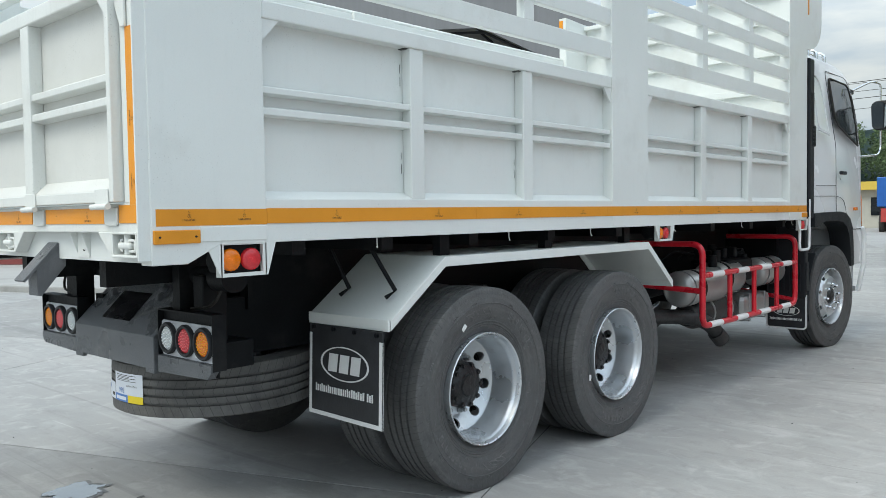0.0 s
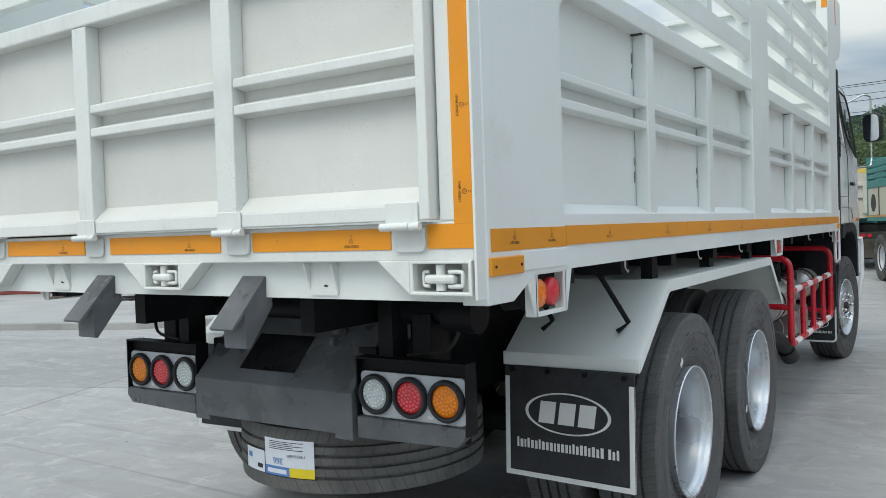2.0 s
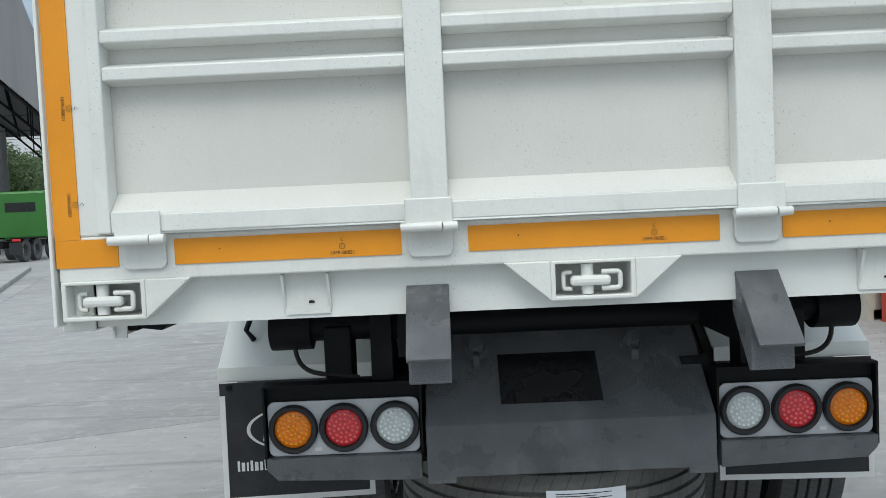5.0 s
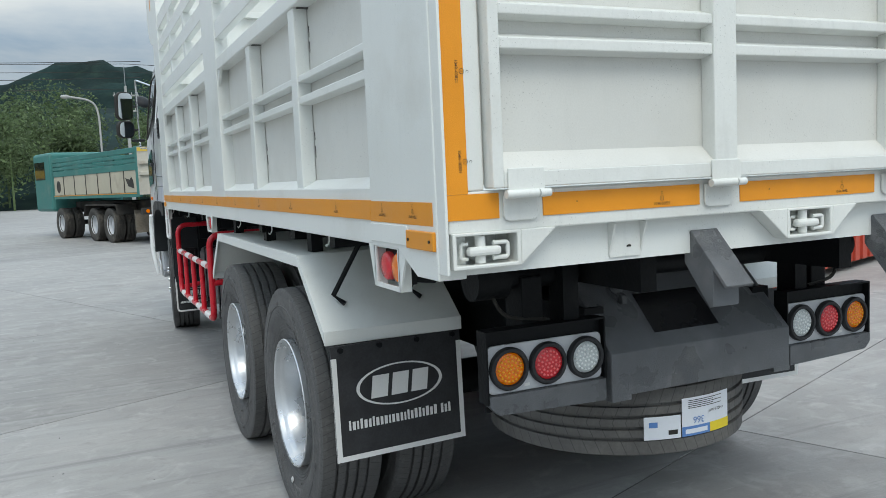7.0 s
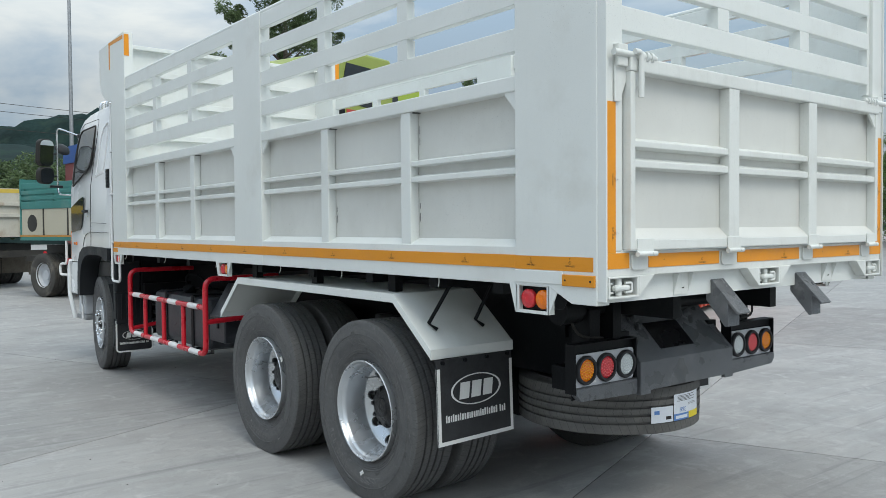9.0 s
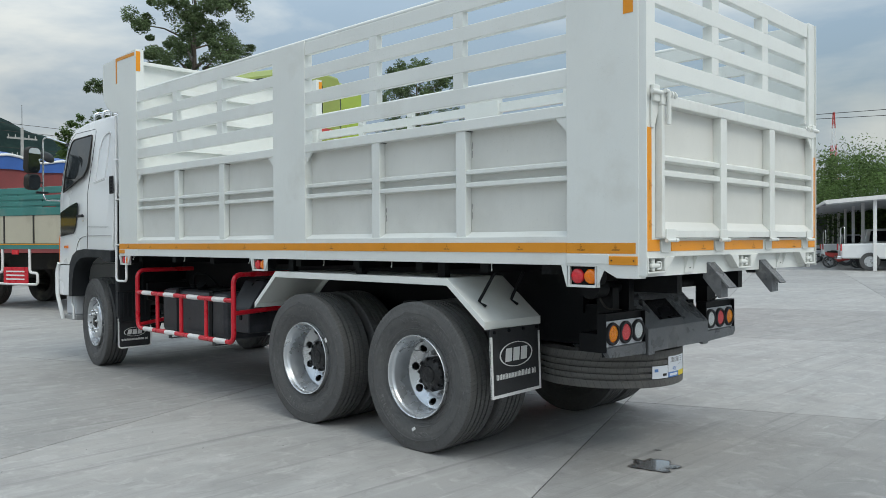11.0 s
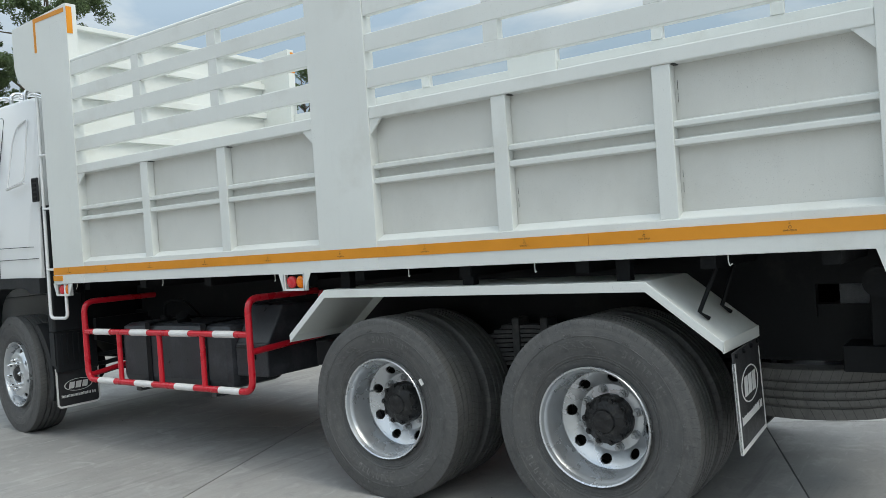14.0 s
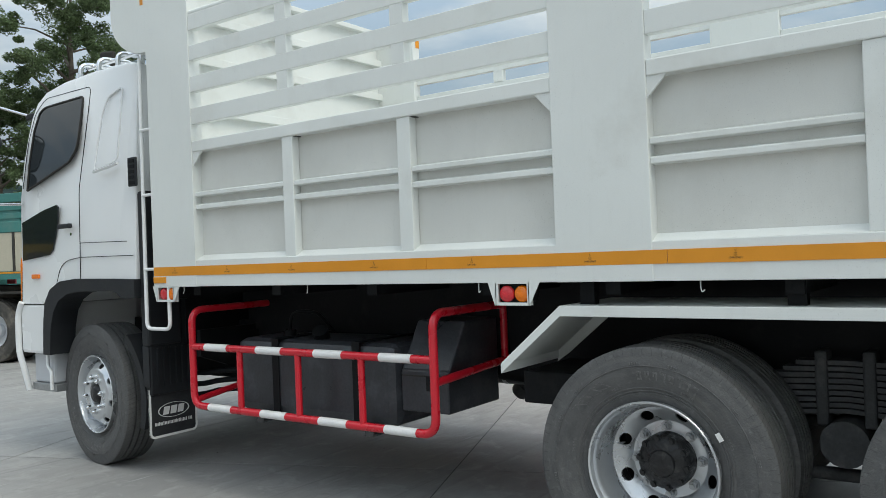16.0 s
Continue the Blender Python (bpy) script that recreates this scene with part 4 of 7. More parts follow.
def sidewall_marks():
    """Raised bands and blocks moulded on the sidewall, too fine to count."""
    bm = bmesh.new()
    h = TYRE_W / 2
    rnd = random.Random(5)
    for r0, n, ht, wd, lean, many in ((0.400, 2, 0.036, 0.050, 0.0, 8), (0.400, 2, 0.040, 0.070, 0.10, 4), (0.362, 7, 0.011, 0.020, 0.0, 5), (0.452, 12, 0.010, 0.014, 0.0, 4)):
        for k in range(n):
            a0 = 2 * math.pi * k / n + (1.2 if lean else 0.2) + (rnd.uniform(0, 0.3) if n > 2 else 0)
            for j in range(many):
                a = a0 + j * wd * 1.75
                # an upright stroke and one or two crossing strokes, so that each block reads as moulded writing
                strokes = [(r0 - ht / 2, r0 + ht / 2, a, a + wd * 0.32), (r0 + ht * 0.28, r0 + ht / 2, a + wd * 0.32, a + wd)]
                if rnd.random() < 0.6:
                    strokes.append((r0 - ht / 2, r0 - ht * 0.28, a + wd * 0.32, a + wd))
                if rnd.random() < 0.6:
                    strokes.append((r0 - ht * 0.1, r0 + ht * 0.28, a + wd * 0.7, a + wd))
                for ra, rb, aa, ab in strokes:
                    rings = []
                    for lift in (-0.003, 0.0028):
                        row = []
                        for rr, ang in ((ra, aa), (rb, aa + lean), (rb, ab + lean), (ra, ab)):
                            # the sidewall's outline between its rim bead and its widest ring
                            x = h * (0.97 + 0.03 * (rr - 0.392) / 0.035 if rr > 0.392 else 0.80 + 0.17 * (rr - 0.322) / 0.07) if rr < 0.427 else h * 0.995
                            row.append(bm.verts.new((x + lift, rr * math.cos(ang), rr * math.sin(ang))))
                        rings.append(row)
                    bm.faces.new(rings[1])
                    for q in range(4):
                        bm.faces.new((rings[0][q], rings[0][(q + 1) % 4], rings[1][(q + 1) % 4], rings[1][q]))
    bmesh.ops.recalc_face_normals(bm, faces=bm.faces)
    return mesh_of(bm, LETTERING)


MARKS = sidewall_marks()
# rear rims are deep dishes seen from outside, front rims bulge; the axis is x, outward positive, 0 at the tyre's middle
DISH = mesh_of(lathe(bmesh.new(), [(0.132, 0.2865), (0.128, 0.2894), (0.118, 0.2865), (-0.13, 0.2722), (-0.13, 0.2579), (0.0, 0.2435), (0.112, 0.2741), (0.128, 0.2798)], 56, close=True), SILVER, 30)
WELL = [(0.118, 0.2779), (0.108, 0.2731), (0.099, 0.2665), (0.080, 0.2612), (0.040, 0.2590), (0.026, 0.2535), (0.0, 0.2505), (-0.028, 0.2480), (-0.038, 0.2440), (-0.041, 0.2385), (-0.044, 0.2340)]
FACE = [(-0.0905, 0.1745), (-0.0945, 0.1690), (-0.0955, 0.1600), (-0.0940, 0.1550), (-0.0940, 0.1), (-0.10, 0.09), (-0.11, 0.001)]


def pierced_disc(holes, r_hole, r_mid, inner, outer, wall):
    """A cone between two (place, radius) rims, with round hand holes cut through it and a short wall behind each hole."""
    bm = bmesh.new()
    n, half = 24, math.pi / holes

    def at(u, v, back=0.0):
        r = inner[1] + (outer[1] - inner[1]) * v
        return bm.verts.new((inner[0] + (outer[0] - inner[0]) * v - back, r * math.cos(u), r * math.sin(u)))

    span, vm = outer[1] - inner[1], (r_mid - inner[1]) / (outer[1] - inner[1])
    slant = math.hypot(span, outer[0] - inner[0])
    for k in range(holes):
        c = 2 * half * (k + 0.5)
        edge, hole, back = [], [], []
        for i in range(n):
            a = 2 * math.pi * i / n
            dx, dy = math.cos(a), math.sin(a)
            f = min(1 / abs(dx) if abs(dx) > 1e-6 else 9, 1 / abs(dy) if abs(dy) > 1e-6 else 9)
            v = max(0.0, min(1.0, vm + dy * f * (1 - vm if dy > 0 else vm)))
            edge.append(at(c + half * dx * f, v))
            for row, b in ((hole, 0.0), (back, wall)):
                row.append(at(c + r_hole * dx / r_mid, vm + r_hole * dy / slant, b))
        for i in range(n):
            j = (i + 1) % n
            bm.faces.new((edge[i], edge[j], hole[j], hole[i]))
            bm.faces.new((hole[i], hole[j], back[j], back[i]))
    bmesh.ops.remove_doubles(bm, verts=bm.verts, dist=0.0004)
    return bm


def rear_disc():
    bm = pierced_disc(8, 0.0295, 0.206, (-0.0905, 0.1745), (-0.044, 0.2340), 0.012)
    lathe(bm, WELL, 56)
    lathe(bm, FACE, 56)
    bmesh.ops.remove_doubles(bm, verts=bm.verts, dist=0.0004)
    bmesh.ops.recalc_face_normals(bm, faces=bm.faces)
    return bm


DISH_IN = mesh_of(rear_disc(), SILVER, 26)
def front_disc():
    bm = pierced_disc(8, 0.026, 0.213, (0.118, 0.190), (0.072, 0.236), 0.012)
    lathe(bm, [(0.03, 0.278), (0.012, 0.266), (0.018, 0.252), (0.05, 0.244), (0.072, 0.236)], 56)
    lathe(bm, [(0.118, 0.190), (0.124, 0.175), (0.126, 0.16), (0.124, 0.095), (0.11, 0.088), (0.05, 0.085), (0.04, 0.001)], 56)
    bmesh.ops.remove_doubles(bm, verts=bm.verts, dist=0.0004)
    bmesh.ops.recalc_face_normals(bm, faces=bm.faces)
    return bm


BULGE = mesh_of(front_disc(), SILVER, 30)
HUBR = mesh_of(lathe(bmesh.new(), [(-0.11, 0.122), (-0.04, 0.121), (-0.015, 0.112), (-0.004, 0.096), (0.004, 0.06), (0.013, 0.055), (0.016, 0.03), (0.018, 0.001)], 28), HUB, 40)
HUBF = mesh_of(lathe(bmesh.new(), [(0.03, 0.08), (0.10, 0.075), (0.13, 0.06), (0.14, 0.045), (0.145, 0.001)], 24), HUB, 40)
NUT = mesh_of(cyl(cyl(cyl(bmesh.new(), (-0.006, 0, 0), (0.004, 0, 0), 0.023, 16), (0.004, 0, 0), (0.026, 0, 0), 0.0175, 6), (0.026, 0, 0), (0.040, 0, 0), 0.0105, 10), STEEL)
CAPNUT = mesh_of(cyl(cyl(bmesh.new(), (-0.002, 0, 0), (0.028, 0, 0), 0.019, 12), (0.028, 0, 0), (0.04, 0, 0), 0.014, 10, 0.008), CHROME, 40)
BOLTBUMP = mesh_of(cyl(cyl(bmesh.new(), (-0.03, 0, 0), (0.004, 0, 0), 0.017, 10), (0.004, 0, 0), (0.016, 0, 0), 0.011, 6), HUB)
DARK_BACK = mesh_of(cyl(bmesh.new(), (-0.128, 0, 0), (-0.112, 0, 0), 0.226, 32), VOID, 40)
VALVE = mesh_of(tube(bmesh.new(), [(-0.03, 0, 0), (0.03, 0.006, 0.003), (0.07, 0.02, 0.01)], 0.004, 6), STEEL, 50)


def wheel(x, y, s, kind, turn, steer=0.0):
    """A wheel on the truck: rim, tyre, hub, nuts. s: which side it faces; the front wheels are steered a little."""
    m = pose(x, y, 0.515, 0, 0, (0 if s > 0 else 180) + steer) @ pose(0, 0, 0, turn, 0, 0)
    w = part("wheel", DISH, SILVER, truck, "silver steel wheel with black tyre", m=m)
    part("tyre", TYRE, RUBBER, w, "black rubber tyre with circumferential grooves")
    if kind == "inner":
        part("disc", DISH_IN, SILVER, w)
        return
    part("moulded_lettering", MARKS, LETTERING, w, kind="stuff")
    front = kind == "front"
    part("disc", BULGE if front else DISH_IN, SILVER, w)
    part("hub", HUBF if front else HUBR, HUB, w, "greasy black hub")
    for i in range(8):
        a = 2 * math.pi * i / 8
        rr = 0.128 if front else 0.147
        part("wheel_nut", CAPNUT if front else NUT, STEEL, w, m=pose(0.122 if front else -0.089, rr * math.cos(a), rr * math.sin(a)))
    for i in range(0 if front else 10):
        a = 2 * math.pi * (i + 0.5) / 10
        part("hub_bolt", BOLTBUMP, HUB, w, m=pose(-0.014, 0.106 * math.cos(a), 0.106 * math.sin(a)))
    # added black disc behind the hand holes, for the dark inside the wheel
    part("drum", DARK_BACK, VOID, w)
    part("valve", VALVE, STEEL, w, m=pose(-0.02, 0.2 * math.cos(2.0), 0.2 * math.sin(2.0)))


for s in (-1, 1):
    for k, y in enumerate((1.826, 3.131) if s < 0 else (1.866, 3.168)):
        wheel(s * 1.072, y, s, "outer", 14 + 33 * k)
        wheel(s * 0.742, y, -s, "inner", 40 + 20 * k)
    wheel(-0.99 if s < 0 else 1.035, 7.45, s, "front", 8, -6.5)
    for y, a, rr in ((1.826, -87, 0.365), (3.131, 150, 0.338)) if s < 0 else ((1.866, 118, 0.375), (3.168, 196, 0.355)):
        c, e = math.cos(radians(a)), math.sin(radians(a))
        part("paper_chip", box(-0.0015, 0.0015, -0.010, 0.010, -0.018, 0.018), FLAPWHITE, truck, "scrap of white paper on the tyre", m=pose(s * (1.072 + 0.136 * 0.978), y + rr * c, 0.515 + rr * e, 90 + a * 0.4, 0, 0))
    part("front_axle_end", cyl(bmesh.new(), (s * 0.4, 7.38, 0.515), (s * 0.92, 7.38, 0.515), 0.16, 20), BLACK, chassis, smooth=40)

spare = part("spare_wheel", SPARE, SPARERUB, truck, "new spare tyre slung flat under the tail", m=pose(0.0, 1.045, 0.585, 0, 90, 0))
part("rim", DISH, SILVER, spare)
part("disc", DISH_IN, SILVER, spare)
part("carrier", cyl(bmesh.new(), (0.0, 1.045, 0.6), (0.0, 1.045, 0.95), 0.05, 12), BLACK, chassis, smooth=40)


def on_tread(a0, a1, z0, z1, lift, material):
    """A patch wrapped on the spare tyre's tread, by angle from straight back (to the right) and height."""
    bm = bmesh.new()
    n = 6
    rows = []
    for i in range(n + 1):
        a = radians(a0 + (a1 - a0) * i / n)
        rr = TYRE_R + 0.002 + lift
        rows.append([bm.verts.new((rr * math.sin(a), 1.045 - rr * math.cos(a), z)) for z in (z0, z1)])
    for p, q in zip(rows, rows[1:]):
        bm.faces.new((p[0], q[0], q[1], p[1]))
    return mesh_of(bm, material)


lab = part("tyre_label", on_tread(-8, 18, 0.520, 0.662, 0.001, PAPER), PAPER, truck, "white, blue and yellow paper tyre label")
part("blue_band", on_tread(-8, 6, 0.520, 0.556, 0.0018, BLUE), BLUE, lab)
part("yellow_band", on_tread(6, 18, 0.520, 0.556, 0.0018, YELLOW), YELLOW, lab)
part("grey_bar", on_tread(-6.5, 4.5, 0.529, 0.546, 0.0024, PAPER), PAPER, lab)
for k in range(5):
    part("print_bar", on_tread(-5, 13 - (k % 2) * 5, 0.622 + 0.007 * k, 0.6245 + 0.007 * k, 0.0018, INK), INK, lab)
a_ = radians(0)
part("print", letters("366", 0.036, BLUE), BLUE, lab, m=pose(0.5265 * math.sin(a_), 1.045 - 0.5265 * math.cos(a_), 0.578, 90, 180, 0))
a_ = radians(9.6)
part("print", letters("11R22.5-16PR", 0.0145, INK), INK, lab, m=pose(0.5265 * math.sin(a_), 1.045 - 0.5265 * math.cos(a_), 0.602, 90, 180, 9.6))
small = part("paper_tag", on_tread(-24, -8.6, 0.520, 0.605, 0.001, PAPER), PAPER, truck, "small white paper tag on the spare tyre")
part("print_bar", on_tread(-22, -18.5, 0.565, 0.585, 0.0018, BLUE), BLUE, small)
part("print_bar", on_tread(-14, -10, 0.535, 0.552, 0.0018, INK), INK, small)


# ---- rear mudguards and flaps ----
def stencil(parent, m, w, h):
    """White marks on a flap: an oval with slanted blocks, and a row of bars for the writing below."""
    oval = lathe(bmesh.new(), [(0.0, 1.0), (-0.0016, 1.0), (-0.0016, 0.93), (0.0, 0.93)], 40, "y", close=True)
    bmesh.ops.scale(oval, vec=(w * 0.355, 1, h * 0.185), verts=oval.verts)
    part("oval", mesh_of(oval, FLAPWHITE), FLAPWHITE, parent, m=m @ pose(0, 0, h * 0.09))
    for k in (-1, 0, 1):
        c, b, hh = k * w * 0.165, w * 0.066, h * 0.098
        part("block", prism(bmesh.new(), [(c - b - 0.006, -hh), (c + b - 0.006, -hh), (c + b + 0.006, hh), (c - b + 0.006, hh)], "y", 0.0, -0.0016), FLAPWHITE, parent, m=m @ pose(0, 0, h * 0.09))
    x, rnd = -w * 0.43, random.Random(3)
    while x < w * 0.41:
        b = w * rnd.uniform(0.013, 0.024)
        part("writing_bar", box(x, x + b, 0.0, -0.0016, -h * 0.215 - h * 0.036, -h * 0.215 + h * rnd.choice((0.036, 0.036, 0.050))), FLAPWHITE, parent, m=m)
        x += b + w * 0.0125 + (w * 0.025 if rnd.random() < 0.12 else 0)


for s in (-1, 1):
    gs = 0.035 if s > 0 else -0.008              # the off-side guard sits a little farther forward
    pro = [(1.185 + gs * 0.3, 0.935), (1.53 + gs, 1.205), (3.535 + gs * 0.6, 1.205), (3.86 + gs, 0.93)]
    inn_ = [(1.19 + gs * 0.3, 0.928), (1.533 + gs, 1.197), (3.532 + gs * 0.6, 1.197), (3.853 + gs, 0.924)]
    guard = part("mudguard", prism(bmesh.new(), pro + inn_[::-1], "x", s * 1.197, s * 0.63), WHITE, truck, "white steel mudguard over the twin axles", bevel=0.002)
    lip = band(bmesh.new(), pro, [(a, b - 0.048) for a, b in pro], "x", s * 1.203, s * 1.196)
    part("lip", lip, WHITE, guard, bevel=0.002)
    part("end_flange", box(s * 1.203, s * 0.63, 1.18, 1.19, 0.885, 0.94), WHITE, guard, bevel=0.003)
    part("inner_flange", prism(bmesh.new(), [(3.535 + gs, 1.196), (3.857 + gs, 0.925), (3.857 + gs, 0.868), (3.79 + gs, 0.915), (3.52 + gs, 1.14)], "x", s * 0.636, s * 0.628), WHITE, guard, bevel=0.002)
    part("end_flange", box(s * 1.196, s * 0.636, 3.851 + gs, 3.857 + gs, 0.885, 0.926), WHITE, guard)
    st = tube(bmesh.new(), [(s * 0.99, 1.22, 1.33), (s * 1.12, 1.305, 1.058), (s * 1.085, 1.275, 1.025)], 0.0105, 8)
    part("stay", st, BLACK, guard, smooth=50)
    part("stay", tube(bmesh.new(), [(s * 0.70, 1.24, 1.30), (s * 0.80, 1.30, 1.055), (s * 0.765, 1.27, 1.02)], 0.0105, 8), BLACK, guard, smooth=50)
    # flap, hung a little askew
    tip = -3.0 if s > 0 else 4.0
    m = pose(s * 0.915, 1.172, 0.885, 0, 0, 0) @ pose(0, 0, 0, -2, 0, tip)
    flap = part("mudflap", box(-0.277, 0.277, -0.004, 0.004, -0.44, 0.0), FLAPRUB, truck, "black rubber mudflap with white border and emblem", m=m)
    part("border", box(-0.277, -0.257, -0.0055, 0.0055, -0.441, -0.045), FLAPWHITE, flap)
    part("border", box(0.257, 0.277, -0.0055, 0.0055, -0.441, -0.045), FLAPWHITE, flap)
    part("border", box(-0.257, 0.257, -0.0055, 0.0055, -0.441, -0.421), FLAPWHITE, flap)
    for k in range(4):
        part("bolt", cyl(bmesh.new(), (-0.24 + 0.16 * k, -0.004, -0.016), (-0.24 + 0.16 * k, -0.014, -0.016), 0.011, 8), BLACK, flap)
    stencil(flap, pose(0, -0.0042, -0.215), 0.52, 0.44)

# ---- side guards, tanks ----
for s in (-1, 1):
    x = s * 1.15
    ya, yb = (4.285, 6.24) if s < 0 else (4.475, 6.43)
    rail = part("side_guard", tube(bmesh.new(), fillet([(s * 0.5, ya - 0.0, 1.155), (x, ya, 1.155), (x, ya, 0.535), (x, (ya + yb) / 2, 0.535)], 0.09, 6), 0.0235, 12), RED, truck, "red and white tubular side guard", smooth=50)
    part("bar", tube(bmesh.new(), fillet([(s * 0.5, yb, 1.155), (x, yb, 1.155), (x, yb, 0.535), (x, (ya + yb) / 2, 0.535)], 0.09, 6), 0.0235, 12), RED, rail, smooth=50)
    part("bar", tube(bmesh.new(), [(x, ya, 0.918), (x, yb, 0.918)], 0.0225, 12), RED, rail, smooth=50)
    for y in (ya + 0.495, ya + 0.985, ya + 1.495):
        part("upright", tube(bmesh.new(), [(x, y, 0.535), (x, y, 0.918)], 0.02, 12), RED, rail, smooth=50)
    part("stay", tube(bmesh.new(), [(x, ya, 0.80), (s * 0.46, ya, 0.835)], 0.022, 10), RED, rail, smooth=50)
    part("inner_post", tube(bmesh.new(), [(s * 0.46, ya, 0.82), (s * 0.46, ya, 1.155)], 0.022, 10), RED, rail, smooth=50)
    part("stay", tube(bmesh.new(), [(x, yb, 0.565), (s * 0.45, yb, 0.66)], 0.02, 10), RED, rail, smooth=50)
    for z, y0 in ((0.918, ya + 0.14), (0.535, ya + 0.12)):
        for k in range(4):
            y = y0 + k * 0.487
            part("white_band", tube(bmesh.new(), [(x, y, z), (x, y + 0.215, z)], 0.0245, 12), GUARDWHITE, rail, smooth=50)

# fuel tank, near side
tank = part("fuel_tank", box(-1.0, -0.5, 4.66, 6.0, 0.5, 0.965), TANK, truck, "dark painted fuel tank behind the guard", bevel=0.06)
for y in (4.95, 5.62):
    part("strap", ring_frame(bmesh.new(), [(-1.008, 0.492), (-0.492, 0.492), (-0.492, 0.973), (-1.008, 0.973)], [(-1.0, 0.5), (-0.5, 0.5), (-0.5, 0.965), (-1.0, 0.965)], "y", y - 0.03, y + 0.03), BLACK, tank, bevel=0.006)
part("filler_cap", cyl(bmesh.new(), (-0.86, 5.35, 0.96), (-0.9, 5.33, 1.02), 0.05, 18), BLACK, tank, smooth=40)
part("filler_neck", cyl(bmesh.new(), (-0.84, 5.36, 0.94), (-0.87, 5.345, 0.98), 0.032, 14), BLACK, tank, smooth=40)
part("sender", cyl(bmesh.new(), (-0.75, 5.75, 0.96), (-0.75, 5.75, 1.0), 0.04, 12), BLACK, tank, smooth=40)
part("fuel_hose", tube(bmesh.new(), fillet([(-0.75, 5.75, 0.99), (-0.78, 5.7, 1.12), (-0.7, 5.55, 1.12), (-0.6, 5.5, 0.98)], 0.06, 4), 0.011, 8), BLACK, tank, smooth=50)
part("tank_foot", ring_frame(bmesh.new(), [(-1.03, 0.447), (-0.86, 0.447), (-0.86, 0.5), (-1.03, 0.5)], [(-1.022, 0.455), (-0.868, 0.455), (-0.868, 0.492), (-1.022, 0.492)], "y", 4.82, 4.88), SPRING, tank)
part("tank_foot", ring_frame(bmesh.new(), [(-1.03, 0.447), (-0.86, 0.447), (-0.86, 0.5), (-1.03, 0.5)], [(-1.022, 0.455), (-0.868, 0.455), (-0.868, 0.492), (-1.022, 0.492)], "y", 5.72, 5.78), SPRING, tank)
for z0, z1 in ((0.665, 0.700), (0.583, 0.636), (0.505, 0.570)):
    part("brake_hose", tube(bmesh.new(), [(-0.76, 6.735, z0), (-0.765, 6.62, z0 * 0.6 + z1 * 0.4 - 0.008), (-0.755, 6.5, z0 * 0.2 + z1 * 0.8 - 0.004), (-0.74, 6.38, z1), (-0.66, 6.2, z1 + 0.01), (-0.56, 5.95, z1)], 0.019, 8), BLACK, truck, "black hose ahead of the fuel tank", smooth=50)
part("pipe_bracket", prism(bmesh.new(), [(-0.95, 1.0), (-0.95, 0.82), (-0.72, 0.735), (-0.43, 0.735), (-0.43, 1.0)], "y", 6.42, 6.46), BLACK, truck, "black bracket ahead of the fuel tank")
bat = part("battery_box", prism(bmesh.new(), [(-0.97, 0.60), (-0.97, 0.82), (-0.955, 0.835), (-0.80, 1.085), (-0.47, 1.085), (-0.47, 0.60)], "y", 4.325, 4.652), TANK, truck, "black battery box with a sloping lid", bevel=0.012)
part("latch", box(-0.982, -0.969, 4.44, 4.47, 0.72, 0.80), BLACK, bat, bevel=0.003)
part("lid_seam", box(-0.973, -0.969, 4.33, 4.648, 0.795, 0.802), INK, bat)
part("tool_box", box(-0.95, -0.45, 3.3, 3.88, 0.70, 0.86), BLACK, truck, "black steel box ahead of the axle", bevel=0.01)

# air tanks, silencer and exhaust, off side
for x, y0, y1, z, r in ((0.93, 4.50, 5.2, 0.80, 0.14), (0.88, 5.12, 5.66, 0.83, 0.14), (0.92, 6.02, 6.5, 0.84, 0.13)):
    h = r * 0.42
    t_ = part("air_tank", lathe(bmesh.new(), [(y0, 0.001), (y0 + h * 0.15, r * 0.55), (y0 + h * 0.5, r * 0.86), (y0 + h, r), (y1 - h, r), (y1 - h * 0.5, r * 0.86), (y1 - h * 0.15, r * 0.55), (y1, 0.001)], 32, "y"), ALLOY, truck, "silver air tank", smooth=40, m=pose(x, 0, z))
    for q in (y0 + h, y1 - h):
        part("weld_ring", lathe(bmesh.new(), [(q - 0.006, r + 0.003), (q + 0.006, r + 0.003), (q + 0.006, r - 0.004), (q - 0.006, r - 0.004)], 32, "y", close=True), STEEL, t_, smooth=40)
    part("strap", lathe(bmesh.new(), [(y0 + 0.2, r + 0.005), (y0 + 0.235, r + 0.005), (y0 + 0.235, r - 0.004), (y0 + 0.2, r - 0.004)], 32, "y", close=True), BLACK, t_, smooth=40)
dpf = part("silencer", lathe(bmesh.new(), [(4.75, 0.001), (4.78, 0.09), (4.9, 0.125), (5.5, 0.125), (5.6, 0.08), (5.62, 0.001)], 28, "y"), SOOT, truck, "stained metal silencer", smooth=40, m=pose(0.86, 0, 0.57))
for y in (5.05, 5.4):
    part("band", lathe(bmesh.new(), [(y, 0.13), (y + 0.03, 0.13), (y + 0.03, 0.12), (y, 0.12)], 28, "y", close=True), STEEL, dpf, smooth=40)
cat = part("exhaust_box", box(0.74, 0.99, 5.66, 6.26, 0.43, 0.66), ALLOY, truck, "dull metal exhaust treatment box", bevel=0.05)
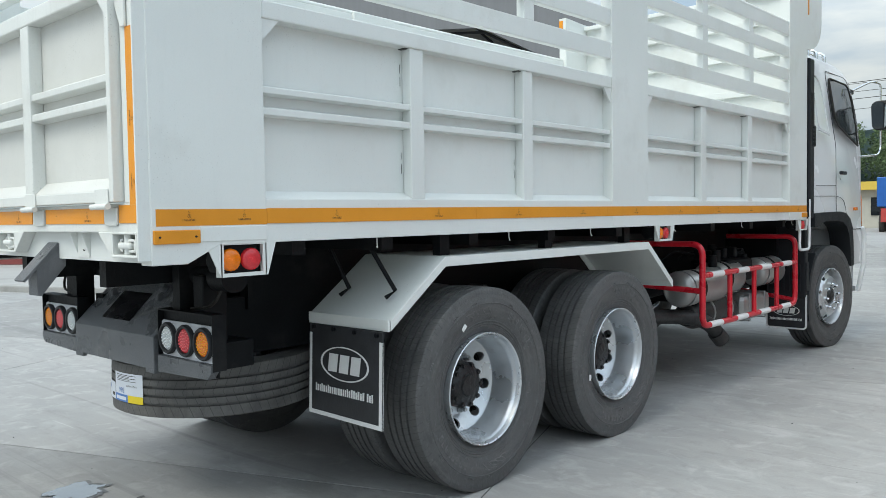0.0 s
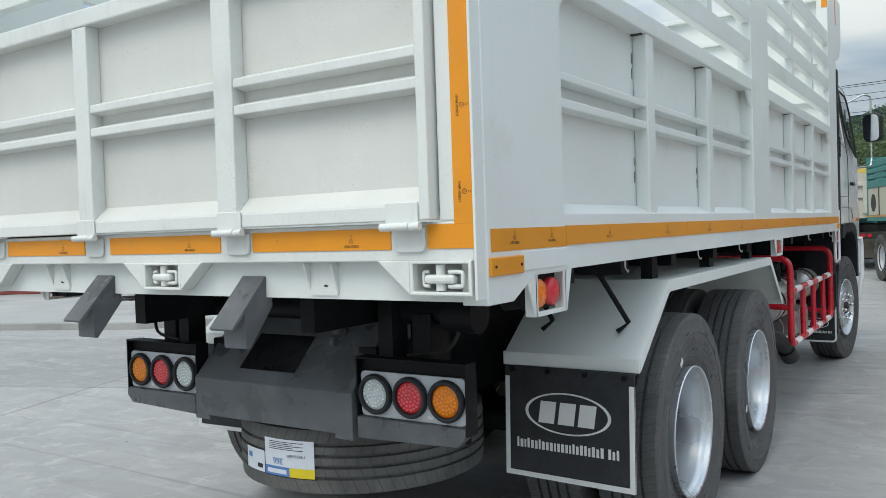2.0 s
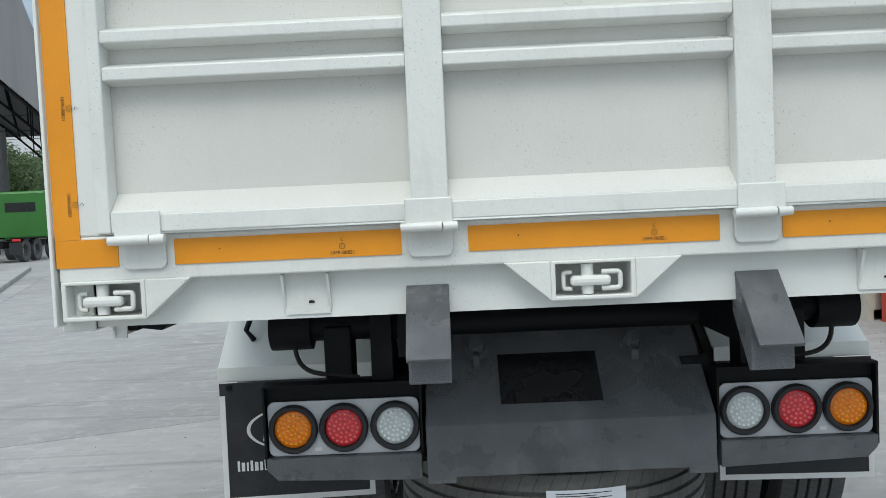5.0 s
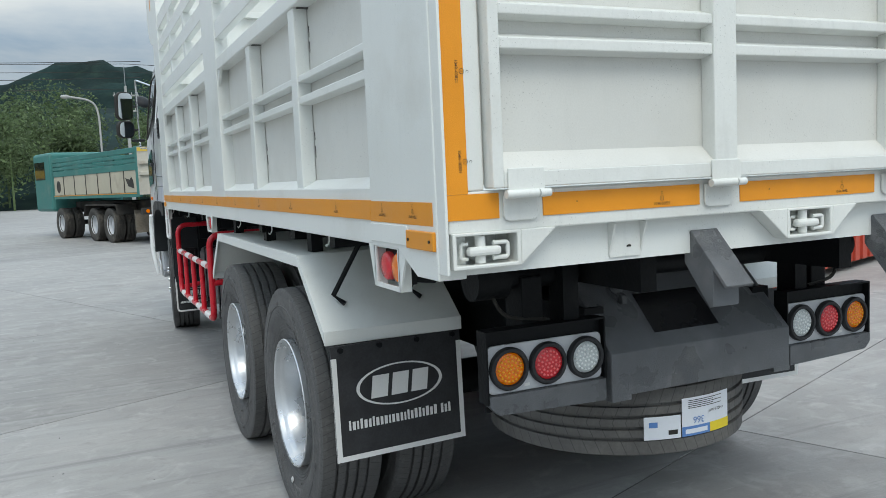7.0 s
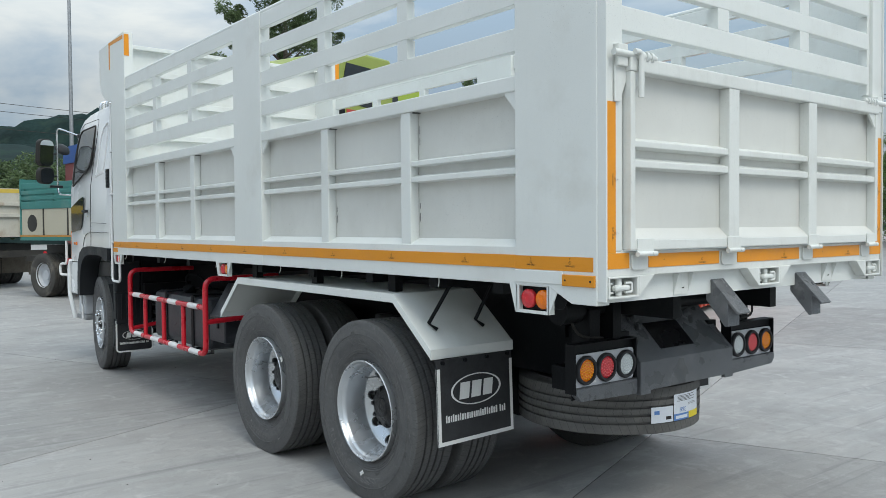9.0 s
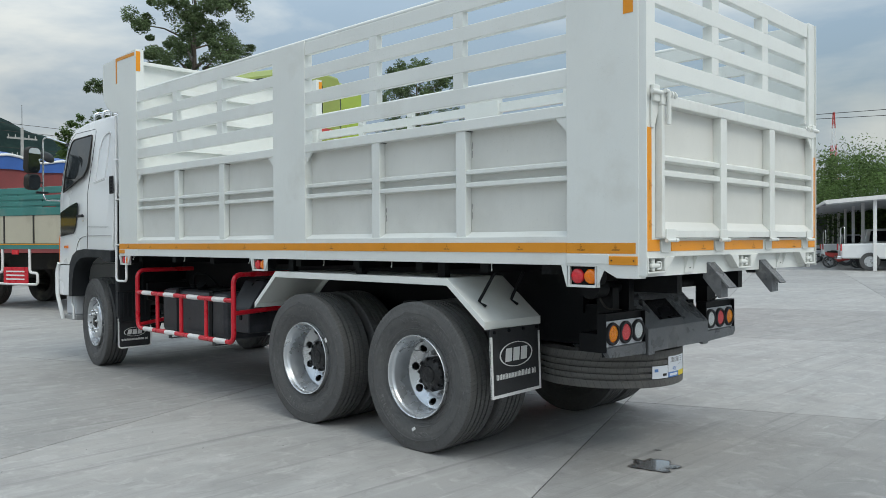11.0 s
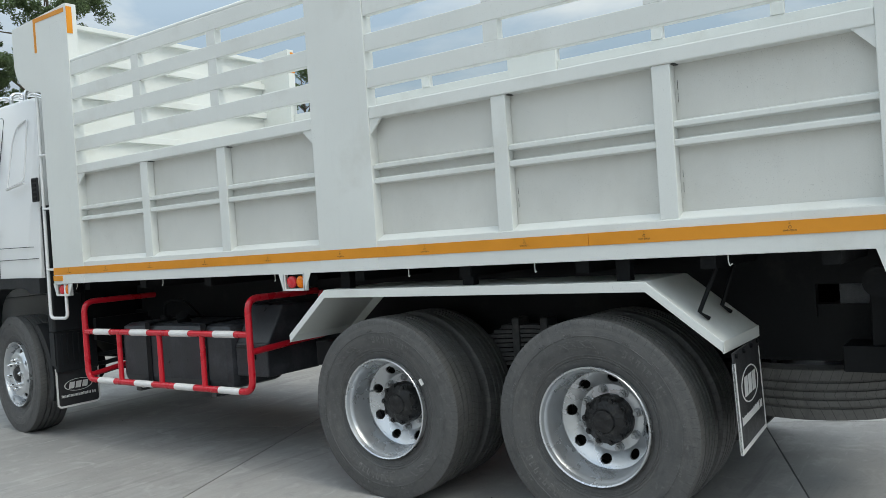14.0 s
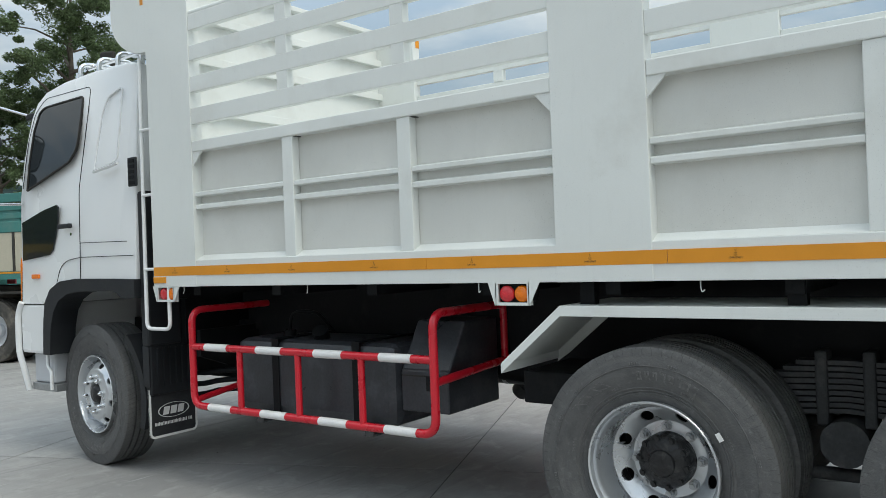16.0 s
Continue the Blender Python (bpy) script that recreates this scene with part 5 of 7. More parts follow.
for y in (5.75, 6.1):
    part("strap", ring_frame(bmesh.new(), [(0.733, 0.423), (0.997, 0.423), (0.997, 0.667), (0.733, 0.667)], [(0.745, 0.435), (0.985, 0.435), (0.985, 0.655), (0.745, 0.655)], "y", y, y + 0.03), STEEL, cat, bevel=0.01)
part("exhaust_pipe", tube(bmesh.new(), fillet([(0.55, 3.9, 0.60), (0.78, 4.55, 0.58), (0.97, 4.90, 0.54), (1.03, 5.09, 0.36)], 0.2, 8), 0.06, 18), SOOT, truck, "sooty exhaust pipe", smooth=50)
mouth = Matrix.Translation((1.012, 5.015, 0.415)) @ Vector((0.3, 0.95, -0.95)).to_track_quat("Z", "Y").to_matrix().to_4x4()
part("exhaust_mouth", lathe(bmesh.new(), [(0.0, 0.066), (0.10, 0.068), (0.10, 0.062), (0.0, 0.058)], 22, "z", close=True), SOOT, truck, "sooty exhaust mouth", smooth=50, m=mouth)
rnd = random.Random(77)
for k in range(14):
    cx, cy, cz = rnd.uniform(0.72, 0.98), 5.15 + 0.07 * k, rnd.uniform(0.95, 1.06)
    if k % 3:
        part("valve", box(cx - 0.04, cx + 0.04, cy - 0.035, cy + 0.035, cz - 0.05, cz + 0.04), BLACK, truck, "black air valve", bevel=0.012)
    else:
        part("valve", cyl(bmesh.new(), (cx, cy, cz - 0.06), (cx, cy, cz + 0.05), 0.035, 12), BLACK, truck, "black air valve", smooth=40)
part("silencer_bracket", box(0.43, 0.9, 5.5, 5.7, 0.70, 0.76), BLACK, truck, "black bracket above the silencer")
part("valve_block", box(0.6, 0.95, 5.4, 5.95, 0.78, 0.98), BLACK, truck, "black valve block and pipes", bevel=0.03)
for k in range(6):
    part("air_hose", tube(bmesh.new(), fillet([(0.6 + 0.05 * k, 4.9 + 0.2 * k, 1.0), (0.66 + 0.04 * k, 5.0 + 0.2 * k, 1.08 - 0.02 * (k % 3)), (0.8, 5.3 + 0.1 * k, 1.0), (0.75, 5.5 + 0.1 * k, 0.95)], 0.08, 4), 0.012, 8), BLACK, truck, "black air hose", smooth=50)

# ---- cab ----
cab_prof = [(6.78, 1.24), (6.78, 2.60), (6.79, 2.80), (6.84, 2.88), (6.95, 2.915), (7.2, 2.925), (7.5, 2.92), (7.82, 2.905), (8.06, 2.865), (8.18, 2.79), (8.24, 2.68), (8.275, 2.5), (8.30, 2.30), (8.318, 2.02), (8.328, 1.75), (8.335, 1.45), (8.335, 1.19),
            (7.935, 1.19), (7.90, 1.25), (7.82, 1.31), (7.70, 1.345), (7.5, 1.36), (7.0, 1.35)]


def cab_half(z):
    return 1.2 - 0.115 * max(0.0, (z - 2.0) / 0.9) ** 1.3


def cab_shell():
    bm = bmesh.new()
    cy, cz = 7.5, 2.0
    rows = []
    for u, inset in ((-1, 0.03), (-0.993, 0.012), (-0.97, 0.0), (-0.9, 0.0), (-0.5, -0.012), (0, -0.018), (0.5, -0.012), (0.9, 0.0), (0.97, 0.0), (0.993, 0.012), (1, 0.03)):
        row = []
        for y, z in cab_prof:
            k = 1 - inset * (1.6 if z > 1.4 else 0.0)
            yy, zz = cy + (y - cy) * k, (cz + (z - cz) * k) if z > 1.4 else z
            row.append(bm.verts.new((u * cab_half(zz), yy, zz)))
        rows.append(row)
    n = len(cab_prof)
    for a, b in zip(rows, rows[1:]):
        for i in range(n):
            bm.faces.new((a[i], b[i], b[(i + 1) % n], a[(i + 1) % n]))
    bm.faces.new(rows[0])
    bm.faces.new(rows[-1][::-1])
    bmesh.ops.recalc_face_normals(bm, faces=bm.faces)
    return bm


cab = part("cab", cab_shell(), CABWHITE, truck, "white high-roof truck cab", smooth=32)


def skin(pts, s, lift, thick, material, name, parent, label="", smooth=None):
    """A sheet that follows the cab's side: (y, z) corners, lifted off it."""
    bm = bmesh.new()
    o_ = [bm.verts.new((s * (cab_half(z) + lift), y, z)) for y, z in pts]
    i_ = [bm.verts.new((s * (cab_half(z) + lift - thick), y, z)) for y, z in pts]
    bm.faces.new(o_)
    bm.faces.new(i_[::-1])
    for k in range(len(pts)):
        bm.faces.new((o_[k], o_[(k + 1) % len(pts)], i_[(k + 1) % len(pts)], i_[k]))
    bmesh.ops.recalc_face_normals(bm, faces=bm.faces)
    bmesh.ops.triangulate(bm, faces=[f for f in bm.faces if len(f.verts) > 4])
    return part(name, bm, material, parent, label)


def side_line(pts, s, lift, r, material, name, parent, round_=0.06):
    path = fillet([(s * (cab_half(z) + lift), y, z) for y, z in pts], round_, 5)
    path = [(s * (cab_half(p.z) + lift), p.y, p.z) for p in path]
    return part(name, tube(bmesh.new(), path, r, 6), material, parent, smooth=60)


for s in (-1, 1):
    win = [(8.18, 2.08), (8.175, 2.3), (8.15, 2.55), (8.095, 2.69), (8.02, 2.725), (7.49, 2.735), (7.475, 2.70), (7.485, 2.42), (7.505, 2.33), (7.59, 2.25)]
    door = side_line([(7.46, 1.36), (7.44, 2.0), (7.39, 2.80), (8.03, 2.80), (8.17, 2.70), (8.235, 2.45), (8.26, 2.1)], s, -0.0008, 0.0032, PLASTIC, "door_seam", cab)
    side_line([(7.46, 1.36), (7.45, 1.64), (6.86, 1.63)], s, -0.001, 0.0028, PLASTIC, "panel_seam", cab, 0.01)
    side_line([(7.80, 1.33), (7.72, 1.50), (7.5, 1.535), (6.79, 1.53)], s, -0.001, 0.0028, PLASTIC, "panel_seam", cab, 0.12)
    side_line([(8.33, 1.185), (7.94, 1.187)], s, 0.0, 0.004, INK, "panel_seam", cab)
    skin(win, s, 0.004, 0.012, GLASS, "side_window", cab, "dark tinted side window")
    side_line(win + win[:1], s, 0.004, 0.009, INK, "window_seal", cab, 0.03)
    if s < 0:
        skin([(8.275, 1.83), (7.95, 1.91), (7.76, 1.94), (7.735, 1.925), (7.75, 1.8), (7.83, 1.6), (7.88, 1.565), (8.28, 1.53)], s, 0.003, 0.01, GLASS, "lower_window", cab, "dark lower door window")
    # recessed panel behind the door
    ind = [(7.25, 2.16), (7.205, 2.55), (7.15, 2.68), (6.975, 2.735), (6.96, 2.2)]
    side_line(ind + ind[:1], s, 0.001, 0.007, CABWHITE, "pressed_panel", cab, 0.05)
    side_line([(7.255, 2.145), (6.955, 2.18)], s, 0.002, 0.012, CABWHITE, "pressed_ridge", cab)
    h_ = part("door_handle", box(s * 1.2, s * 1.235, 7.54, 7.70, 1.755, 1.79), PLASTIC, cab, "black door handle", bevel=0.01)
    part("keyhole", cyl(bmesh.new(), (s * 1.2, 7.56, 1.71), (s * 1.206, 7.56, 1.71), 0.012, 10), CHROME, h_)
    vent = part("side_vent", box(s * 1.2, s * 1.215, 6.70, 6.80, 2.0, 2.2), PLASTIC, cab, "black slotted vent", bevel=0.008)
    for k in range(5):
        part("louvre", box(s * 1.219, s * 1.215, 6.72, 6.78, 2.013 + 0.037 * k, 2.036 + 0.037 * k), BLACK, vent)
    part("side_marker", box(s * 1.2, s * 1.215, 8.03, 8.14, 1.385, 1.42), LENS_A, cab, "orange side marker lamp", bevel=0.006)
    part("corner_lamp", prism(bmesh.new(), [(8.31, 1.20), (8.345, 1.20), (8.335, 1.50), (8.315, 1.56), (8.29, 1.45)], "x", s * 1.2, s * 1.06), LENS_A, cab, "orange front corner lamp", bevel=0.006)
    # wheel arch flare
    oa = [(6.76, 1.235), (6.76, 1.365), (7.0, 1.372), (7.5, 1.378), (7.72, 1.36), (7.86, 1.30), (7.94, 1.20), (7.97, 1.05), (7.985, 0.80)]
    ia = [(6.92, 1.235), (6.97, 1.27), (7.06, 1.285), (7.45, 1.285), (7.62, 1.265), (7.74, 1.215), (7.82, 1.13), (7.865, 1.0), (7.885, 0.80)]
    fl = band(bmesh.new(), oa, ia, "x", s * 1.222, s * 1.02)
    part("arch_flare", fl, PLASTIC, cab, "dark grey plastic wheel arch", smooth=25)
    # black guard behind the front wheel
    arc_ = [(7.38 + 0.62 * math.cos(a), 0.515 + 0.62 * math.sin(a)) for a in [radians(d) for d in range(132, 204, 6)]]
    arc2 = [(7.38 + 0.565 * math.cos(a), 0.515 + 0.565 * math.sin(a)) for a in [radians(d) for d in range(132, 204, 6)]]
    mg = band(bmesh.new(), arc_, arc2, "x", s * 1.16, s * 0.85)
    part("wheel_guard", mg, PLASTIC, cab, "black plastic front mudguard", smooth=30)
    sk = part("splash_panel", box(s * 1.15, s * 0.78, 6.705, 6.79, 0.56, 1.25), PLASTIC, cab, "black ribbed splash panel", bevel=0.01)
    part("rib", box(s * 1.16, s * 1.15, 6.71, 6.78, 0.62, 0.9), PLASTIC, sk)
    for k in range(6):
        part("rib", box(s * (0.84 + 0.05 * k), s * (0.855 + 0.05 * k), 6.69, 6.705, 0.62, 0.88), PLASTIC, sk)
    # front flap, its white border rounded at the lower corners
    m = pose(s * 0.962, 6.735, 0.598 if s < 0 else 0.585)
    fl_out = [(-0.195, 0.0)] + [(-0.155 - 0.04 * math.cos(radians(d)), -0.30 - 0.04 * math.sin(radians(d))) for d in range(0, 91, 15)] + [(0.155 + 0.04 * math.sin(radians(d)), -0.30 - 0.04 * math.cos(radians(d))) for d in range(0, 91, 15)] + [(0.195, 0.0)]
    fl_in = [(-0.179, 0.0)] + [(-0.155 - 0.024 * math.cos(radians(d)), -0.30 - 0.024 * math.sin(radians(d))) for d in range(0, 91, 15)] + [(0.155 + 0.024 * math.sin(radians(d)), -0.30 - 0.024 * math.cos(radians(d))) for d in range(0, 91, 15)] + [(0.179, 0.0)]
    fp = part("front_mudflap", prism(bmesh.new(), fl_out, "y", -0.004, 0.004), FLAPRUB, cab, "black front mudflap with white border and emblem", m=m)
    part("border", band(bmesh.new(), fl_out, fl_in, "y", -0.0055, 0.0055), FLAPWHITE, fp)
    stencil(fp, pose(0, -0.0042, -0.185), 0.36, 0.28)
    # front corner, bumper, step
    bp = part("bumper", prism(bmesh.new(), [(7.97, 1.185), (8.34, 1.185), (8.36, 1.1), (8.35, 0.80), (7.99, 0.80)], "x", s * 1.2, s * 0.4), CABWHITE, cab, "white front bumper", bevel=0.02)
    part("step", box(s * 1.15, s * 0.75, 7.95, 8.30, 0.50, 0.56), STEEL, bp, bevel=0.008)
    part("step_side", box(s * 1.13, s * 0.9, 8.0, 8.3, 0.56, 0.80), LAMPGREY, bp, bevel=0.02)
    part("step_bracket", tube(bmesh.new(), fillet([(s * 1.17, 8.02, 0.80), (s * 1.17, 8.02, 0.70), (s * 1.17, 7.97, 0.66), (s * 1.17, 7.97, 0.52)], 0.02, 3), 0.014, 8), CABWHITE, bp, smooth=50)
    part("bull_bar", tube(bmesh.new(), fillet([(s * 1.21, 8.31, 1.20), (s * 1.215, 8.365, 1.10), (s * 1.215, 8.365, 0.80), (s * 1.2, 8.33, 0.68), (s * 1.17, 8.31, 0.50)], 0.05, 4), 0.024, 10), CABWHITE, bp, smooth=50)
    # mirrors: two heads on the near side, one farther forward on the off side
    mx, my = (1.39, 8.68) if s < 0 else (1.33, 8.55)
    bar = mx - 0.15 if s < 0 else mx - 0.02          # the near-side heads stand out from their bar
    hi, lo = (2.80, 2.00) if s < 0 else (2.79, 1.99)
    arm = part("mirror_arm", tube(bmesh.new(), fillet([(s * 1.08, 8.29, hi - 0.11), (s * min(bar + 0.02, 1.25), my - 0.1, hi), (s * bar, my + 0.06, hi - 0.01), (s * bar, my + 0.07, lo + 0.07), (s * bar, my - 0.02, lo), (s * 1.2, 8.27, lo - 0.02)], 0.05, 5), 0.0105, 8), CHROME, cab, "chrome mirror arm", smooth=50)
    part("arm_joint", box(s * 1.11, s * 1.05, 8.24, 8.35, hi - 0.135, hi - 0.085), PLASTIC, arm, bevel=0.01)
    if s < 0:
        part("clamp", box(s * (bar + 0.09), s * (bar - 0.06), my + 0.05, my + 0.09, lo + 0.085, lo + 0.115), PLASTIC, arm, bevel=0.006)
        for z in (2.506, 2.229):
            part("head_stem", cyl(bmesh.new(), (s * bar, my + 0.07, z), (s * (mx - 0.03), my + 0.03, z), 0.012, 8), PLASTIC, arm, smooth=40)
        low_ = part("close_view_mirror", mesh_of(lathe(bmesh.new(), [(0.045, 0.001), (0.04, 0.05), (0.02, 0.085), (0.0, 0.095), (-0.006, 0.09)], 24, "y"), PLASTIC, 40), PLASTIC, arm, "small round convex mirror", m=pose(s * (bar - 0.07), my + 0.12, 2.565, 40, 0, 200))
        part("mirror_glass", lathe(bmesh.new(), [(-0.006, 0.09), (-0.014, 0.06), (-0.018, 0.001)], 24, "y"), MIRROR, low_, smooth=50)
        part("stem", cyl(bmesh.new(), (s * bar, my + 0.07, 2.52), (s * (bar - 0.065), my + 0.11, 2.55), 0.009, 8), PLASTIC, low_, smooth=40)
    heads = ((2.506, 0.335, "tall black door mirror"), (2.229, 0.207, "small black wide-angle mirror")) if s < 0 else ((2.425, 0.32, "tall black door mirror"),)
    for z, hh, lb in heads:
        m = pose(s * mx, my, z, 4, 0, -s * 22)
        part("mirror_head", prism(bmesh.new(), round_rect(0.2, hh, 0.07), "y", -0.03, 0.05), INK, arm, lb, bevel=0.014, m=m)
        part("mirror_glass", prism(bmesh.new(), round_rect(0.174, hh - 0.028, 0.058), "y", -0.034, -0.0305), MIRROR, arm, m=m)
    # roof rack hoops
    rk = part("roof_rack", tube(bmesh.new(), [(s * 0.92, 6.85, 3.03), (s * 0.9, 7.75, 3.02)], 0.017, 8), CHROME, cab, "chrome roof rack", smooth=50)
    for y in (6.9, 7.2, 7.45, 7.7):
        part("hoop", tube(bmesh.new(), fillet([(s * 1.0, y, 2.86), (s * 1.0, y, 3.03), (s * 0.72, y, 3.05), (s * 0.62, y, 2.9)], 0.06, 5), 0.019, 10), CHROME, rk, smooth=50)
part("roof_rail", tube(bmesh.new(), [(-0.85, 7.3, 2.99), (0.85, 7.3, 2.99)], 0.012, 8), CHROME, cab, "chrome roof rail", smooth=50)
part("windscreen", prism(bmesh.new(), [(8.345, 1.78), (8.336, 2.02), (8.318, 2.3), (8.280, 2.58), (8.265, 2.575), (8.303, 2.3), (8.320, 2.02), (8.329, 1.78)], "x", -1.05, 1.05), GLASS, cab, "wide windscreen")
part("grille", box(-0.9, 0.9, 8.33, 8.36, 1.22, 1.68), PLASTIC, cab, "dark front grille", bevel=0.01)
part("bumper_middle", box(-0.42, 0.42, 8.02, 8.36, 0.6, 1.18), CABWHITE, cab, bevel=0.02)
# intake stack behind the cab on the off side, ladder rail on the near side
stack = part("air_intake", box(1.06, 1.212, 6.64, 6.765, 1.32, 2.82), PLASTIC, truck, "black slotted air intake stack", bevel=0.015)
for z in [2.16 + 0.022 * i for i in range(16)]:
    part("slot", box(1.212, 1.218, 6.66, 6.745, z, z + 0.008), INK, stack)
part("intake_hose", cyl(bmesh.new(), (1.12, 6.70, 1.25), (1.12, 6.70, 1.96), 0.055, 18), INK, stack, smooth=40)
for k in range(12):
    part("hose_rib", lathe(bmesh.new(), [(1.3 + 0.05 * k, 0.058), (1.315 + 0.05 * k, 0.063), (1.33 + 0.05 * k, 0.058)], 18, "z"), INK, stack, smooth=50, m=pose(1.12, 6.70, 0))
part("rear_gear", box(-1.17, -0.9, 6.685, 6.775, 0.9, 1.97), PLASTIC, truck, "black hoses and bracket behind the cab", bevel=0.02)
lad = part("ladder_rail", tube(bmesh.new(), fillet([(-1.19, 6.655, 2.86), (-1.2, 6.655, 1.03), (-1.2, 6.40, 1.03), (-1.2, 6.40, 1.31)], 0.05, 6), 0.0135, 10), CABWHITE, truck, "white tubular ladder rail", smooth=50)
for z in (2.37, 1.93, 1.43):
    part("rung", tube(bmesh.new(), [(-1.2, 6.655, z), (-1.2, 6.53, z)], 0.011, 8), CABWHITE, lad, smooth=50)
part("ladder_rail", tube(bmesh.new(), fillet([(1.2, 6.655, 1.5), (1.2, 6.655, 1.03), (1.2, 6.40, 1.03), (1.2, 6.40, 1.31)], 0.05, 6), 0.0135, 10), CABWHITE, truck, "white tubular step rail", smooth=50)
part("coil_hose", tube(bmesh.new(), fillet([(-1.05, 6.7, 1.75), (-1.1, 6.72, 1.6), (-1.05, 6.70, 1.4), (-1.0, 6.7, 1.2)], 0.05, 4), 0.03, 10), INK, truck, "black hose behind the cab", smooth=50)
part("rear_wall_pipe", box(-0.9, 0.9, 6.64, 6.76, 0.9, 1.3), BLACK, truck, "black gear behind the cab")


# ---- the yard's floor details ----
JOINT = mat("dark_joint_filler", (0.10, 0.10, 0.098), 0.8, var=0.2, fine=60, bump=0.1)
WET = mat("wet_oil_stain", (0.075, 0.068, 0.062), 0.3, var=0.4, scale=9, fine=60, bump=0.05, dirt=(0.15, 0.145, 0.14), dirt_scale=14, dirt_low=0.5, dirt_high=0.62, rvar=0.08, coat=0.15, spec=0.3)
GA = radians(21.5)
gu, gv = Vector((math.cos(GA), math.sin(GA), 0)), Vector((-math.sin(GA), math.cos(GA), 0))
G0 = Vector((1.28, 1.69, 0))


def strip_on_ground(p, q, w, z, seed):
    """A thin uneven strip lying on the slab between two points."""
    rnd = random.Random(seed)
    bm, n = bmesh.new(), max(2, int((q - p).length / 0.5))
    side = (q - p).normalized().cross(Vector((0, 0, 1)))
    rows = []
    for i in range(n + 1):
        c = p.lerp(q, i / n) + side * rnd.uniform(-0.006, 0.006)
        ww = w * rnd.uniform(0.6, 1.3)
        rows.append([bm.verts.new(c + side * s * ww / 2 + Vector((0, 0, z))) for s in (-1, 1)])
    for a, b in zip(rows, rows[1:]):
        bm.faces.new((a[0], a[1], b[1], b[0]))
    bmesh.ops.recalc_face_normals(bm, faces=bm.faces)
    for f in bm.faces:
        if f.normal.z < 0:
            f.normal_flip()
    return bm


for k in range(-4, 10):
    c = G0 + gv * (k * 3.55)
    part("slab_joint", strip_on_ground(c - gu * 32.3, c + gu * 32.3, 0.014, -0.003, 100 + k), JOINT, ground, "dark saw-cut joint between slabs")
for k in range(-6, 7):
    c = G0 + gu * (k * 5.4)
    part("slab_joint", strip_on_ground(c - gv * 14.1, c + gv * 31.8, 0.014, -0.002, 200 + k), JOINT, ground, "dark saw-cut joint between slabs")


def blot(cx, cy, r, seed, name, label, material=WET, z=0.0045):
    rnd = random.Random(seed)
    bm = bmesh.new()
    ph = [rnd.uniform(0, 6.28) for _ in range(5)]
    n = 150
    vs = []
    for i in range(n):
        a = 2 * math.pi * i / n
        rr = r * (1 + 0.22 * math.sin(2 * a + ph[0]) + 0.16 * math.sin(5 * a + ph[1]) + 0.07 * math.sin(9 * a + ph[2]) + 0.16 * noise.noise(Vector((math.cos(a) * 7, math.sin(a) * 7, seed))))
        vs.append(bm.verts.new((cx + rr * math.cos(a) * 0.8, cy + rr * math.sin(a) * 1.15, z)))
    bm.faces.new(vs)
    bmesh.ops.triangulate(bm, faces=bm.faces)
    ob = new(name, mesh_of(bm, material))
    return tagged(ob, label, "stain")


grit, grnd = bmesh.new(), random.Random(21)
for _ in range(150):
    gx, gy_, gr = grnd.uniform(-9, 7), grnd.uniform(-4, 8), grnd.uniform(0.0018, 0.0055)
    bmesh.ops.create_icosphere(grit, subdivisions=1, radius=gr, matrix=Matrix.Translation((gx, gy_, gr * 0.4)) @ Matrix.Diagonal((1, grnd.uniform(0.6, 1.5), 0.6, 1)))
tagged(new("scattered_grit", mesh_of(grit, JOINT)), "small dark crumbs of grit on the concrete", "grit", kind="stuff")
WATER = mat("still_water", (0.13, 0.135, 0.14), 0.03, var=0.1, scale=4, fine=30, bump=0.0, rvar=0.01, coat=1.0, spec=1.0, ior=1.5)
blot(-0.39, 0.45, 0.15, 4, "wet_stain", "dark wet rim of a small puddle on the concrete")
blot(-0.40, 0.44, 0.134, 4, "puddle", "small shallow puddle mirroring the sky", WATER, 0.006)
blot(-0.05, 0.62, 0.022, 9, "oil_stain", "small dark oil drip on the concrete", JOINT)

# ---- far ground, hills, trees, sky line ----
FOREST = mat("forest_canopy", (0.016, 0.033, 0.031), 0.9, var=0.4, scale=0.035, fine=0.35, bump=0.9, dirt=(0.028, 0.050, 0.036), dirt_scale=0.05, spec=0.08)
LEAF = leafy(mat("tree_leaves", (0.115, 0.185, 0.055), 0.6, var=0.45, scale=0.6, fine=6, bump=0.0, dirt=(0.13, 0.185, 0.06), dirt_scale=0.9))
LEAFD = leafy(mat("dark_tree_leaves", (0.135, 0.190, 0.088), 0.65, var=0.45, scale=0.5, fine=6, bump=0.0, dirt=(0.125, 0.17, 0.065), dirt_scale=0.8))
BARK = mat("bark", (0.12, 0.10, 0.08), 0.9, var=0.3, scale=4, fine=30, bump=0.4)


